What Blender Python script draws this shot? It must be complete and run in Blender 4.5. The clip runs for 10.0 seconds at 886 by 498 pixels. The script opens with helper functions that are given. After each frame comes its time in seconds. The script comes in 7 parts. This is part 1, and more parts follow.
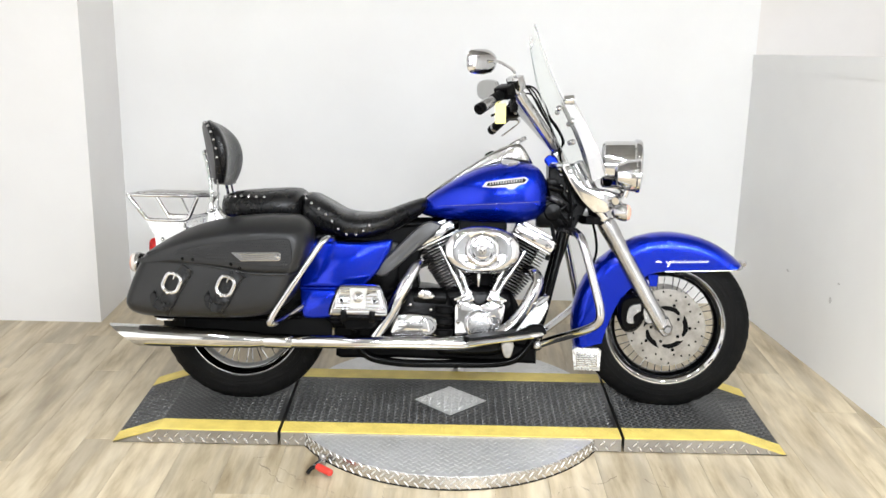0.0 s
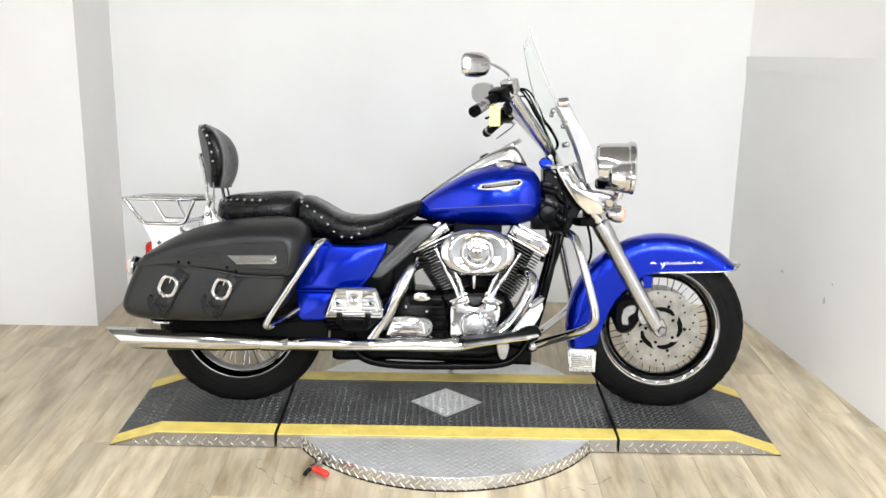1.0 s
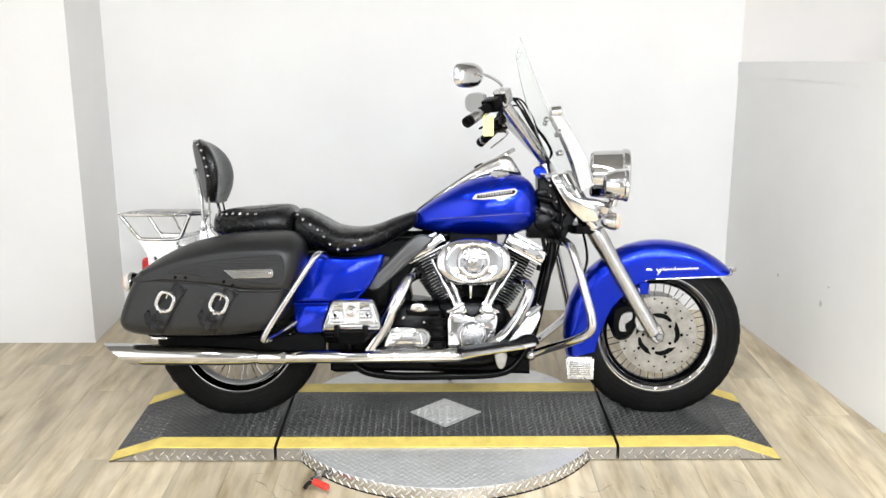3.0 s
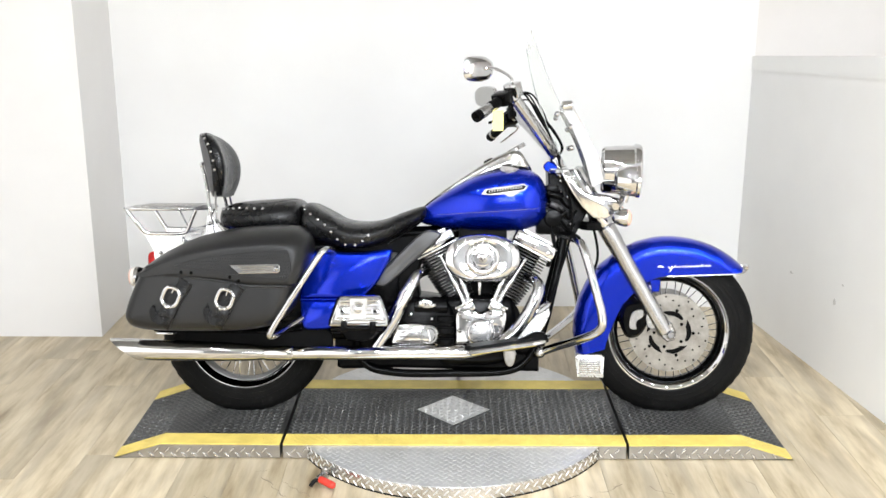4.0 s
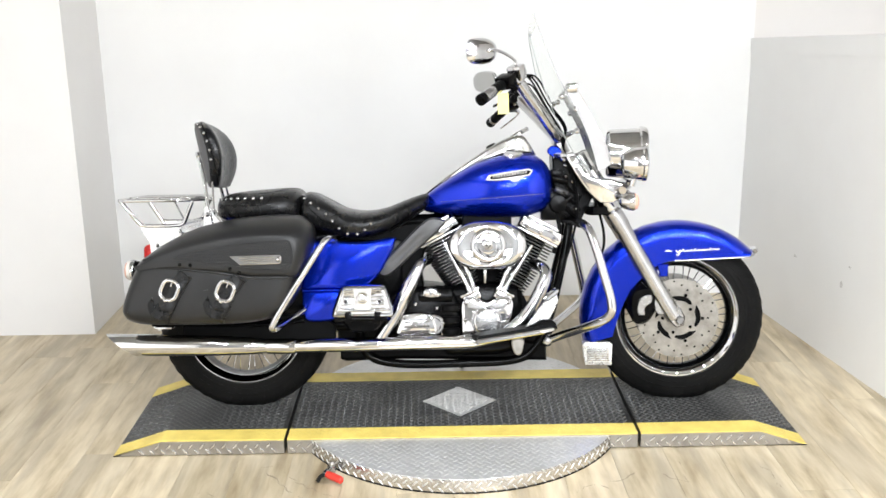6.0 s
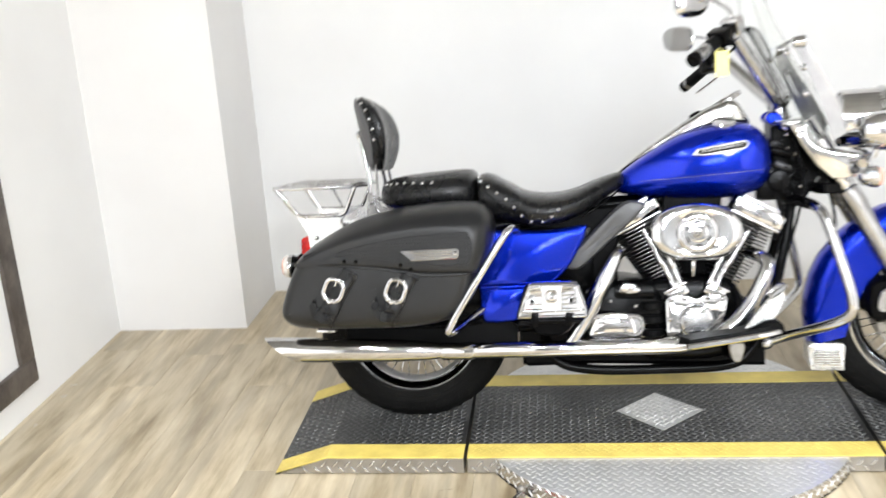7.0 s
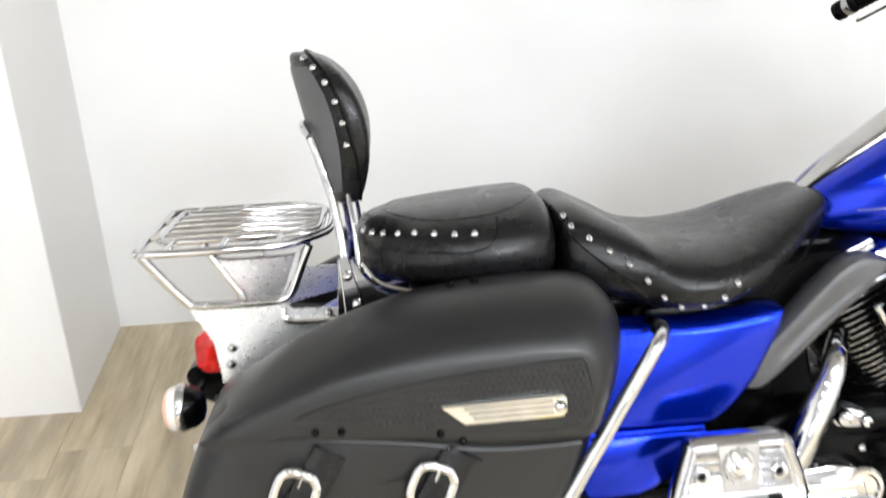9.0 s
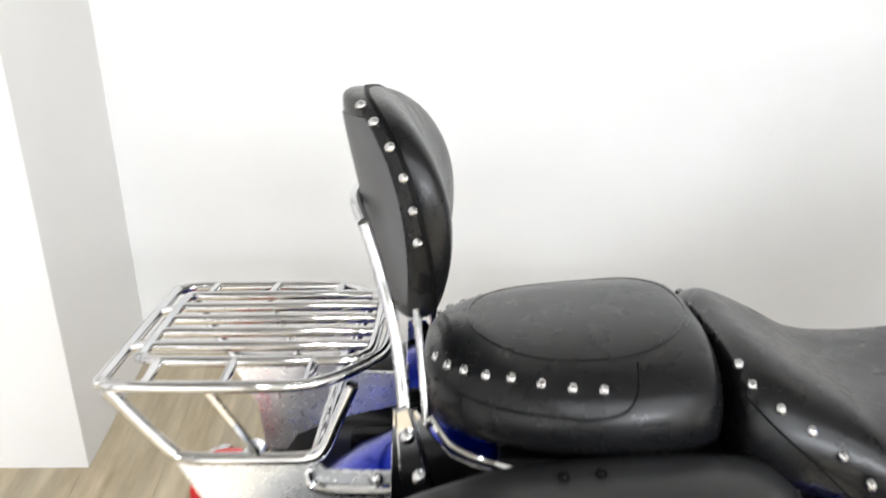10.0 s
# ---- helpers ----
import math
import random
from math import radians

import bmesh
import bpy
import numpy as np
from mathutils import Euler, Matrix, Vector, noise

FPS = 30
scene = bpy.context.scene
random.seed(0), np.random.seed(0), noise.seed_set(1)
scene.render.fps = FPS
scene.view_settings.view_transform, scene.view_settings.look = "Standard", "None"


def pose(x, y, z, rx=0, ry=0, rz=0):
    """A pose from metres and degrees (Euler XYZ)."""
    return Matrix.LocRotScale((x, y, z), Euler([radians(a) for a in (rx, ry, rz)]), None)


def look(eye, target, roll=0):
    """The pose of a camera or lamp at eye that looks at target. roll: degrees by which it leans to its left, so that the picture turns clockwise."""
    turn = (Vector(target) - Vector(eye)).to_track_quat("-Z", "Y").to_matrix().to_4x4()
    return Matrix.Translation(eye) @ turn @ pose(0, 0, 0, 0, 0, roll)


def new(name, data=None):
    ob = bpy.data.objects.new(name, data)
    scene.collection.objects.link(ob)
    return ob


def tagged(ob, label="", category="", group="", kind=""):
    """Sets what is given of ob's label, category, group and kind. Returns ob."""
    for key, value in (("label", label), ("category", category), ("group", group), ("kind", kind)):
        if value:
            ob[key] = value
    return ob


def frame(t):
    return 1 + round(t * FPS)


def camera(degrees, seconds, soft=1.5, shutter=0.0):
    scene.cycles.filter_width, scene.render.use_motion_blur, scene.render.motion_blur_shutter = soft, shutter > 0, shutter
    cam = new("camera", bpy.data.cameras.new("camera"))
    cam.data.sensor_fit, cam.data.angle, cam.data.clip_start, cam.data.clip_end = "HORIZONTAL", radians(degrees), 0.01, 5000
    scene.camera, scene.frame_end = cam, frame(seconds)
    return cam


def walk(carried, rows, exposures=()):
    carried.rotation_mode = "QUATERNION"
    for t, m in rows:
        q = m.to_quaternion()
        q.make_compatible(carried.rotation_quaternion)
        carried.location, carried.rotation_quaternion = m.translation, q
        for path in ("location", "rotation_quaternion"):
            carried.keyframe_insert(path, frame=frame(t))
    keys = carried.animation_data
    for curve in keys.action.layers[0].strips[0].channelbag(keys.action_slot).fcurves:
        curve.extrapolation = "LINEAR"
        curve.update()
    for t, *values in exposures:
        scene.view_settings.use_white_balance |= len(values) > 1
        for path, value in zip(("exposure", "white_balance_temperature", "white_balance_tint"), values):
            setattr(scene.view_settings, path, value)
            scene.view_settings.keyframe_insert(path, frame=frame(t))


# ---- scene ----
cam = camera(48.2, 10.0, 1.5, 0.5)
PATH = [
    (0, (-0.042, -3.728, 1.619), (-0.04, -1.799, 1.09), 1.2),
    (0.5, (-0.044, -3.734, 1.619), (-0.046, -1.806, 1.086), 1.1),
    (1, (-0.036, -3.744, 1.621), (-0.028, -1.814, 1.098), 1.0),
    (1.5, (-0.038, -3.764, 1.628), (-0.021, -1.83, 1.116), 0.7),
    (2, (-0.04, -3.774, 1.62), (-0.054, -1.842, 1.103), 0.7),
    (2.5, (-0.049, -3.767, 1.623), (-0.049, -1.833, 1.112), -0.3),
    (2.7, (-0.039, -3.761, 1.627), (-0.024, -1.826, 1.122), -0.0),
    (4, (-0.026, -3.704, 1.624), (-0.033, -1.772, 1.106), 0.1),
    (4.5, (-0.031, -3.694, 1.618), (-0.04, -1.766, 1.087), 0.7),
    (5, (-0.039, -3.675, 1.617), (-0.044, -1.748, 1.084), 0.8),
    (6.3, (-0.159, -3.592, 1.572), (-0.135, -1.663, 1.046), -1.1),
    (6.5, (-0.214, -3.527, 1.594), (-0.233, -1.615, 1.007), -1.2),
    (6.9, (-0.314, -3.252, 1.54), (-0.471, -1.341, 0.973), -2.4),
    (7, (-0.314, -3.174, 1.533), (-0.542, -1.275, 0.949), -3.7),
    (7.2, (-0.38, -3.013, 1.528), (-0.631, -1.128, 0.908), -1.5),
    (7.5, (-0.519, -2.761, 1.517), (-0.646, -0.856, 0.922), -3.7),
    (7.8, (-0.623, -2.516, 1.49), (-0.69, -0.634, 0.818), -3.2),
    (8, (-0.681, -2.361, 1.484), (-0.674, -0.484, 0.792), -4.2),
    (8.3, (-0.699, -2.101, 1.465), (-0.793, -0.212, 0.815), -3.7),
    (8.5, (-0.721, -1.937, 1.458), (-0.793, -0.079, 0.719), -3.6),
    (8.7, (-0.746, -1.799, 1.437), (-0.743, 0.06, 0.7), -2.1),
    (9, (-0.822, -1.574, 1.419), (-0.71, 0.251, 0.609), -2.6),
    (9.2, (-0.847, -1.466, 1.432), (-0.69, 0.364, 0.642), -1.6),
    (9.5, (-0.872, -1.294, 1.42), (-0.784, 0.525, 0.593), -1.9),
    (9.7, (-0.853, -1.189, 1.409), (-0.875, 0.621, 0.558), -2.1),
    (10, (-0.829, -1.029, 1.389), (-0.865, 0.769, 0.513), -1.0),
]
EXPOSURES = [(0.0, -0.22), (1.0, -0.26), (2.5, -0.24), (4.0, -0.12), (6.5, -0.13), (7.5, -0.1), (8.25, -0.08), (9.0, 0.03), (10.0, 0.12)]
walk(cam, [(t, look(eye, target, roll)) for t, eye, target, roll in PATH], EXPOSURES)

# ---- light ----
world = bpy.data.worlds.new("world")
scene.world = world
world.use_nodes = True
world.node_tree.nodes["Background"].inputs[0].default_value = (0.9, 0.95, 1.0, 1)
world.node_tree.nodes["Background"].inputs[1].default_value = 0.02

SPOT_WATTS, TUBE_WATTS, WALL_TUBE_WATTS = 8.9, 193.0, 19.2


def lamp_light(x, y, z, watts, length, width=0.0, tilt=0.0):
    data = bpy.data.lights.new("ceiling_lamp_light", "AREA")
    data.shape, data.size, data.energy = ("RECTANGLE" if width else "DISK"), length, watts
    if width:
        data.size_y = width
    data.color = (0.895, 0.94, 1.0)
    ob = new("ceiling_lamp_light", data)
    ob.matrix_world = pose(x, y, z, tilt)
    return ob


# ---- materials ----
def material(name):
    m = bpy.data.materials.new(name)
    m.use_nodes = True
    nt = m.node_tree
    return m, nt.nodes, nt.links, nt.nodes["Principled BSDF"]


def coords(nodes, links, scale=(1, 1, 1), generated=False):
    tc = nodes.new("ShaderNodeTexCoord")
    mp = nodes.new("ShaderNodeMapping")
    mp.inputs["Scale"].default_value = scale
    links.new(tc.outputs["Generated" if generated else "Object"], mp.inputs[0])
    return mp.outputs[0]


def noise_tex(nodes, links, vec, scale, detail=4, rough=0.55):
    n = nodes.new("ShaderNodeTexNoise")
    n.inputs["Scale"].default_value, n.inputs["Detail"].default_value = scale, detail
    n.inputs["Roughness"].default_value = rough
    links.new(vec, n.inputs["Vector"])
    return n.outputs["Fac"]


def ramp(nodes, links, fac, stops):
    r = nodes.new("ShaderNodeValToRGB")
    els = r.color_ramp.elements
    while len(els) < len(stops):
        els.new(0.5)
    for el, (p, c) in zip(els, stops):
        el.position, el.color = p, (*c, 1)
    links.new(fac, r.inputs[0])
    return r.outputs[0]


def bump(nodes, links, bsdf, height, strength, distance):
    b = nodes.new("ShaderNodeBump")
    b.inputs["Strength"].default_value, b.inputs["Distance"].default_value = strength, distance
    links.new(height, b.inputs["Height"])
    links.new(b.outputs[0], bsdf.inputs["Normal"])


def worn(name, base, dark, rough, metal=0.0, scale=8.0, spread=0.12, grain=0.0, grain_scale=300.0, coat=0.0):
    """Base and darker tone in soft patches, roughness that varies a little, fine relief."""
    m, nodes, links, bsdf = material(name)
    vec = coords(nodes, links)
    patch = noise_tex(nodes, links, vec, scale)
    links.new(ramp(nodes, links, patch, [(0.3, dark), (0.65, base)]), bsdf.inputs["Base Color"])
    fine = noise_tex(nodes, links, vec, scale * 9, 3)
    mr = nodes.new("ShaderNodeMapRange")
    mr.inputs["To Min"].default_value, mr.inputs["To Max"].default_value = max(rough - spread, 0.02), rough + spread
    links.new(fine, mr.inputs["Value"])
    links.new(mr.outputs[0], bsdf.inputs["Roughness"])
    bsdf.inputs["Metallic"].default_value = metal
    if max(base) < 0.03:
        bsdf.inputs["Specular IOR Level"].default_value = 0.09
    if coat:
        bsdf.inputs["Coat Weight"].default_value, bsdf.inputs["Coat Roughness"].default_value = coat, 0.03
    if grain:
        bump(nodes, links, bsdf, noise_tex(nodes, links, vec, grain_scale, 3), grain, 0.002)
    return m


CHROME = worn("chrome", (0.68, 0.68, 0.69), (0.57, 0.57, 0.585), 0.05, 1.0, 20, 0.03)
# Console chrome: the taupe reflection of the room is in the base colour.
CONSOLE_CHROME = worn("taupe_toned_console_chrome", (0.47, 0.46, 0.445), (0.38, 0.37, 0.355), 0.16, 1.0, 15, 0.05)
SATIN = worn("satin_aluminium", (0.54, 0.54, 0.545), (0.44, 0.44, 0.45), 0.25, 1.0, 15, 0.06)
BRUSHED = worn("brushed_steel", (0.82, 0.82, 0.81), (0.68, 0.68, 0.67), 0.28, 0.82, 12, 0.05)
DISC_STEEL = worn("disc_steel", (0.36, 0.345, 0.322), (0.23, 0.218, 0.2), 0.34, 0.9, 25, 0.1)
BLACK = worn("black_enamel", (0.002, 0.002, 0.0022), (0.001, 0.001, 0.001), 0.22, 0.0, 12, 0.1)
BLACK_MATT = worn("black_plastic", (0.0025, 0.0025, 0.0027), (0.0012, 0.0012, 0.0012), 0.5, 0.0, 14, 0.1, 0.1)
FIN = worn("black_wrinkle_paint", (0.003, 0.003, 0.0032), (0.0015, 0.0015, 0.0015), 0.42, 0.0, 30, 0.1, 0.25, 900)
FIN_EDGE = worn("polished_fin_edge", (0.6, 0.6, 0.6), (0.45, 0.45, 0.45), 0.25, 1.0, 30, 0.1)
GREY_PANEL = worn("grey_textured_plastic", (0.065, 0.065, 0.067), (0.05, 0.05, 0.052), 0.34, 0.0, 10, 0.08, 0.15, 700)
RED_LENS = worn("red_lens", (0.8, 0.016, 0.012), (0.32, 0.004, 0.004), 0.1, 0.0, 45, 0.05, 0.8, 60)
CLEAR_LENS = worn("clear_lens", (0.72, 0.68, 0.64), (0.6, 0.54, 0.48), 0.12, 0.0, 25, 0.05)
AMBER_LENS = worn("amber_lens", (0.8, 0.5, 0.4), (0.74, 0.4, 0.29), 0.15, 0.0, 20, 0.05)
PAPER = worn("yellow_paper", (0.88, 0.83, 0.33), (0.84, 0.79, 0.28), 0.7, 0.0, 30, 0.05)
RED_RUBBER = worn("red_rubber_grip", (0.7, 0.05, 0.03), (0.55, 0.03, 0.02), 0.45, 0.0, 30, 0.1)
YELLOW = worn("yellow_floor_paint", (0.8, 0.63, 0.16), (0.64, 0.49, 0.12), 0.5, 0.0, 14, 0.1, 0.2, 200)
DECK = worn("grey_tread_paint", (0.036, 0.036, 0.035), (0.0155, 0.0155, 0.015), 0.4, 0.1, 6, 0.12, 0.15, 250)
# Lugs paler than the deck: their glints are put into the colour.
LUG = worn("glinting_tread_lug_paint", (0.13, 0.13, 0.127), (0.044, 0.044, 0.043), 0.32, 0.4, 5, 0.1)
PLATE = worn("tread_plate_steel", (0.72, 0.715, 0.705), (0.6, 0.595, 0.58), 0.38, 0.6, 9, 0.1, 0.08, 250)
# Skirt lugs bright, skirt plate dark: glints on one steel, put into colour.
LUG_STEEL = worn("bright_lug_steel", (0.74, 0.73, 0.71), (0.6, 0.59, 0.57), 0.25, 0.85, 9, 0.06)
SKIRT_STEEL = worn("darkened_skirt_steel", (0.42, 0.4, 0.37), (0.32, 0.3, 0.275), 0.36, 0.8, 9, 0.08)
RIM_STEEL = worn("bent_tread_plate_steel", (0.6, 0.58, 0.55), (0.5, 0.48, 0.45), 0.24, 0.9, 9, 0.06)
# Grey standing in for what the rear rim's chrome well reflects.
RIM_SHEEN = worn("rim_sheen_grey", (0.5, 0.5, 0.5), (0.36, 0.36, 0.355), 0.38, 0.35, 14, 0.08)
DARK_GAP = worn("matt_black_gap", (0.015, 0.015, 0.015), (0.008, 0.008, 0.008), 0.7)
FRAME_WOOD = worn("dark_stained_wood", (0.12, 0.1, 0.085), (0.035, 0.028, 0.023), 0.5, 0.0, 12, 0.1, 0.2, 120)


def leather(name, base, dark, rough, pore, gloss, relief=0.09):
    m, nodes, links, bsdf = material(name)
    vec = coords(nodes, links)
    links.new(ramp(nodes, links, noise_tex(nodes, links, vec, 9), [(0.3, dark), (0.7, base)]), bsdf.inputs["Base Color"])
    v = nodes.new("ShaderNodeTexVoronoi")
    v.inputs["Scale"].default_value = pore
    links.new(vec, v.inputs["Vector"])
    mix = nodes.new("ShaderNodeMath")
    mix.operation = "ADD"
    links.new(v.outputs["Distance"], mix.inputs[0])
    crease = nodes.new("ShaderNodeMath")
    crease.operation, crease.inputs[1].default_value = "MULTIPLY", 1.3
    links.new(noise_tex(nodes, links, vec, 13, 4, 0.6), crease.inputs[0])
    links.new(crease.outputs[0], mix.inputs[1])
    bump(nodes, links, bsdf, mix.outputs[0], relief, 0.002)
    mr = nodes.new("ShaderNodeMapRange")
    mr.inputs["To Min"].default_value, mr.inputs["To Max"].default_value = rough - 0.08, rough + 0.1
    links.new(noise_tex(nodes, links, vec, 22, 4), mr.inputs["Value"])
    links.new(mr.outputs[0], bsdf.inputs["Roughness"])
    bsdf.inputs["Specular IOR Level"].default_value = gloss
    return m


LEATHER = leather("black_leather", (0.0135, 0.0135, 0.014), (0.009, 0.009, 0.0094), 0.33, 420, 0.4, 0.03)
SEAT_VINYL = leather("black_seat_vinyl", (0.008, 0.008, 0.0085), (0.005, 0.005, 0.0053), 0.27, 600, 0.29, 0.03)
# Back panel of the backrest, a lighter grey than the pad's vinyl.
PAD_PANEL = leather("grey_vinyl_panel", (0.12, 0.12, 0.124), (0.09, 0.09, 0.094), 0.42, 500, 0.3)


def blue_paint():
    m, nodes, links, bsdf = material("cobalt_blue_paint")
    vec = coords(nodes, links)
    flake = noise_tex(nodes, links, vec, 2600, 1)
    links.new(ramp(nodes, links, flake, [(0.35, (0.0003, 0.011, 0.34)), (0.7, (0.0008, 0.031, 0.6))]), bsdf.inputs["Base Color"])
    bsdf.inputs["Metallic"].default_value, bsdf.inputs["Roughness"].default_value = 0.8, 0.2
    bsdf.inputs["Coat Weight"].default_value, bsdf.inputs["Coat Roughness"].default_value = 0.42, 0.02
    bsdf.inputs["Specular IOR Level"].default_value = 0.25
    return m


BLUE = blue_paint()


def rubber():
    m, nodes, links, bsdf = material("tyre_rubber")
    vec = coords(nodes, links)
    links.new(ramp(nodes, links, noise_tex(nodes, links, vec, 7), [(0.3, (0.0035, 0.0035, 0.0035)), (0.7, (0.0085, 0.0083, 0.008))]), bsdf.inputs["Base Color"])
    bsdf.inputs["Roughness"].default_value = 0.62
    bsdf.inputs["Specular IOR Level"].default_value = 0.11
    bump(nodes, links, bsdf, noise_tex(nodes, links, vec, 160, 3), 0.15, 0.002)
    return m


RUBBER = rubber()


def wall_paint(name, base, dark):
    m, nodes, links, bsdf = material(name)
    vec = coords(nodes, links)
    links.new(ramp(nodes, links, noise_tex(nodes, links, vec, 1.6, 5), [(0.3, dark), (0.7, base)]), bsdf.inputs["Base Color"])
    bsdf.inputs["Roughness"].default_value = 0.62
    bump(nodes, links, bsdf, noise_tex(nodes, links, vec, 130, 4), 0.12, 0.003)
    return m


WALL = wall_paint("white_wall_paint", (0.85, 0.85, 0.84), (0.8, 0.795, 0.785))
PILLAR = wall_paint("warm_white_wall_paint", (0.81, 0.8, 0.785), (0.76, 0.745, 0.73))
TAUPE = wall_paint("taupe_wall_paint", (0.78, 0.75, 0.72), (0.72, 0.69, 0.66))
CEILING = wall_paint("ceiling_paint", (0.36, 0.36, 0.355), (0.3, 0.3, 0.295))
DARK_WALL = wall_paint("grey_wall_paint", (0.27, 0.27, 0.265), (0.22, 0.22, 0.215))
BOARD = wall_paint("white_board", (0.82, 0.82, 0.82), (0.78, 0.78, 0.78))


def vinyl_plank():
    m, nodes, links, bsdf = material("wood_look_vinyl")
    info = nodes.new("ShaderNodeObjectInfo")
    tc = nodes.new("ShaderNodeTexCoord")
    mp = nodes.new("ShaderNodeMapping")
    mp.inputs["Scale"].default_value = (9, 1.0, 1)
    off = nodes.new("ShaderNodeCombineXYZ")
    mul = nodes.new("ShaderNodeMath")
    mul.operation, mul.inputs[1].default_value = "MULTIPLY", 37.0
    links.new(info.outputs["Random"], mul.inputs[0])
    links.new(mul.outputs[0], off.inputs[1])
    links.new(mul.outputs[0], off.inputs[0])
    links.new(tc.outputs["Object"], mp.inputs[0])
    links.new(off.outputs[0], mp.inputs["Location"])
    grain = noise_tex(nodes, links, mp.outputs[0], 2.2, 6, 0.62)
    blotch = noise_tex(nodes, links, coords(nodes, links, (3.4, 0.9, 1)), 3.1, 3, 0.5)
    both = nodes.new("ShaderNodeMix")
    both.inputs["Factor"].default_value = 0.45
    links.new(grain, both.inputs["A"])
    links.new(blotch, both.inputs["B"])
    col = ramp(nodes, links, both.outputs["Result"], [(0.33, (0.255, 0.19, 0.108)), (0.42, (0.425, 0.342, 0.217)), (0.52, (0.58, 0.487, 0.334)), (0.64, (0.705, 0.615, 0.45))])
    # greyed streaks along the boards
    streak = noise_tex(nodes, links, mp.outputs[0], 1.15, 4, 0.55)
    amount = nodes.new("ShaderNodeMapRange")
    amount.inputs["From Min"].default_value, amount.inputs["From Max"].default_value = 0.47, 0.6
    amount.inputs["To Min"].default_value, amount.inputs["To Max"].default_value = 0.0, 0.5
    links.new(streak, amount.inputs["Value"])
    greyed = nodes.new("ShaderNodeMix")
    greyed.data_type = "RGBA"
    greyed.inputs["B"].default_value = (0.33, 0.278, 0.203, 1)
    links.new(amount.outputs[0], greyed.inputs["Factor"])
    links.new(col, greyed.inputs["A"])
    col = greyed.outputs["Result"]
    tone = nodes.new("ShaderNodeMapRange")
    tone.inputs["To Min"].default_value, tone.inputs["To Max"].default_value = 0.8, 1.06
    links.new(info.outputs["Random"], tone.inputs["Value"])
    mx = nodes.new("ShaderNodeMix")
    mx.data_type, mx.blend_type, mx.inputs["Factor"].default_value = "RGBA", "MULTIPLY", 1.0
    links.new(col, mx.inputs["A"])
    links.new(tone.outputs[0], mx.inputs["B"])
    # small dark knots
    v = nodes.new("ShaderNodeTexVoronoi")
    v.inputs["Scale"].default_value = 4.2
    links.new(coords(nodes, links, (1.3, 0.9, 1)), v.inputs["Vector"])
    knot = nodes.new("ShaderNodeMapRange")
    knot.inputs["From Min"].default_value, knot.inputs["From Max"].default_value = 0.02, 0.06
    knot.inputs["To Min"].default_value, knot.inputs["To Max"].default_value = 0.45, 1.0
    links.new(v.outputs["Distance"], knot.inputs["Value"])
    kx = nodes.new("ShaderNodeMix")
    kx.data_type, kx.blend_type, kx.inputs["Factor"].default_value = "RGBA", "MULTIPLY", 1.0
    links.new(mx.outputs["Result"], kx.inputs["A"])
    links.new(knot.outputs[0], kx.inputs["B"])
    links.new(kx.outputs["Result"], bsdf.inputs["Base Color"])
    mr = nodes.new("ShaderNodeMapRange")
    mr.inputs["To Min"].default_value, mr.inputs["To Max"].default_value = 0.3, 0.48
    links.new(grain, mr.inputs["Value"])
    links.new(mr.outputs[0], bsdf.inputs["Roughness"])
    bump(nodes, links, bsdf, grain, 0.15, 0.002)
    return m


VINYL = vinyl_plank()


def clear_shield():
    m, nodes, links, bsdf = material("clear_polycarbonate")
    bsdf.inputs["Base Color"].default_value = (0.98, 0.99, 0.98, 1)
    bsdf.inputs["Transmission Weight"].default_value, bsdf.inputs["Roughness"].default_value = 1.0, 0.0
    bsdf.inputs["IOR"].default_value = 1.05
    return m


CLEAR = clear_shield()
EDGE = worn("polished_plastic_edge", (0.4, 0.42, 0.41), (0.3, 0.32, 0.31), 0.2)


def lamp_glass():
    m, nodes, links, bsdf = material("lamp_diffuser")
    bsdf.inputs["Emission Color"].default_value, bsdf.inputs["Emission Strength"].default_value = (1, 0.98, 0.95, 1), 4.0
    return m


LAMP_GLOW = lamp_glass()


# ---- mesh helpers ----
def under(parent):
    """The parent itself, or its own parent where that would make a fourth level."""
    while parent and parent.parent and parent.parent.parent:
        parent = parent.parent
    return parent


def part(name, bm, mat, parent, label="", sharp=38):
    bmesh.ops.recalc_face_normals(bm, faces=bm.faces)
    me = bpy.data.meshes.new(name)
    bm.to_mesh(me)
    bm.free()
    me.materials.append(mat)
    me.polygons.foreach_set("use_smooth", [True] * len(me.polygons))
    me.set_sharp_from_angle(angle=radians(sharp))
    ob = new(name, me)
    ob.parent = under(parent)
    if label:
        tagged(ob, label)
    return ob


def thing(name, label, category, m=None, group="", kind=""):
    ob = new(name)
    ob.empty_display_size = 0.05
    ob.matrix_world = m or Matrix.Identity(4)
    return tagged(ob, label, category, group, kind)


def shared(name, mesh, m, parent):
    ob = new(name, mesh)
    ob.parent = under(parent)
    ob.matrix_basis = m
    return ob


def loft(rings, cap=True, closed=True, bm=None):
    bm = bm or bmesh.new()
    vs = [[bm.verts.new(p) for p in ring] for ring in rings]
    n = len(vs[0])
    for a, b in zip(vs, vs[1:]):
        for i in range(n if closed else n - 1):
            j = (i + 1) % n
            bm.faces.new((a[i], a[j], b[j], b[i]))
    if cap and closed:
        bm.faces.new(vs[0][::-1])
        bm.faces.new(vs[-1])
    return bm


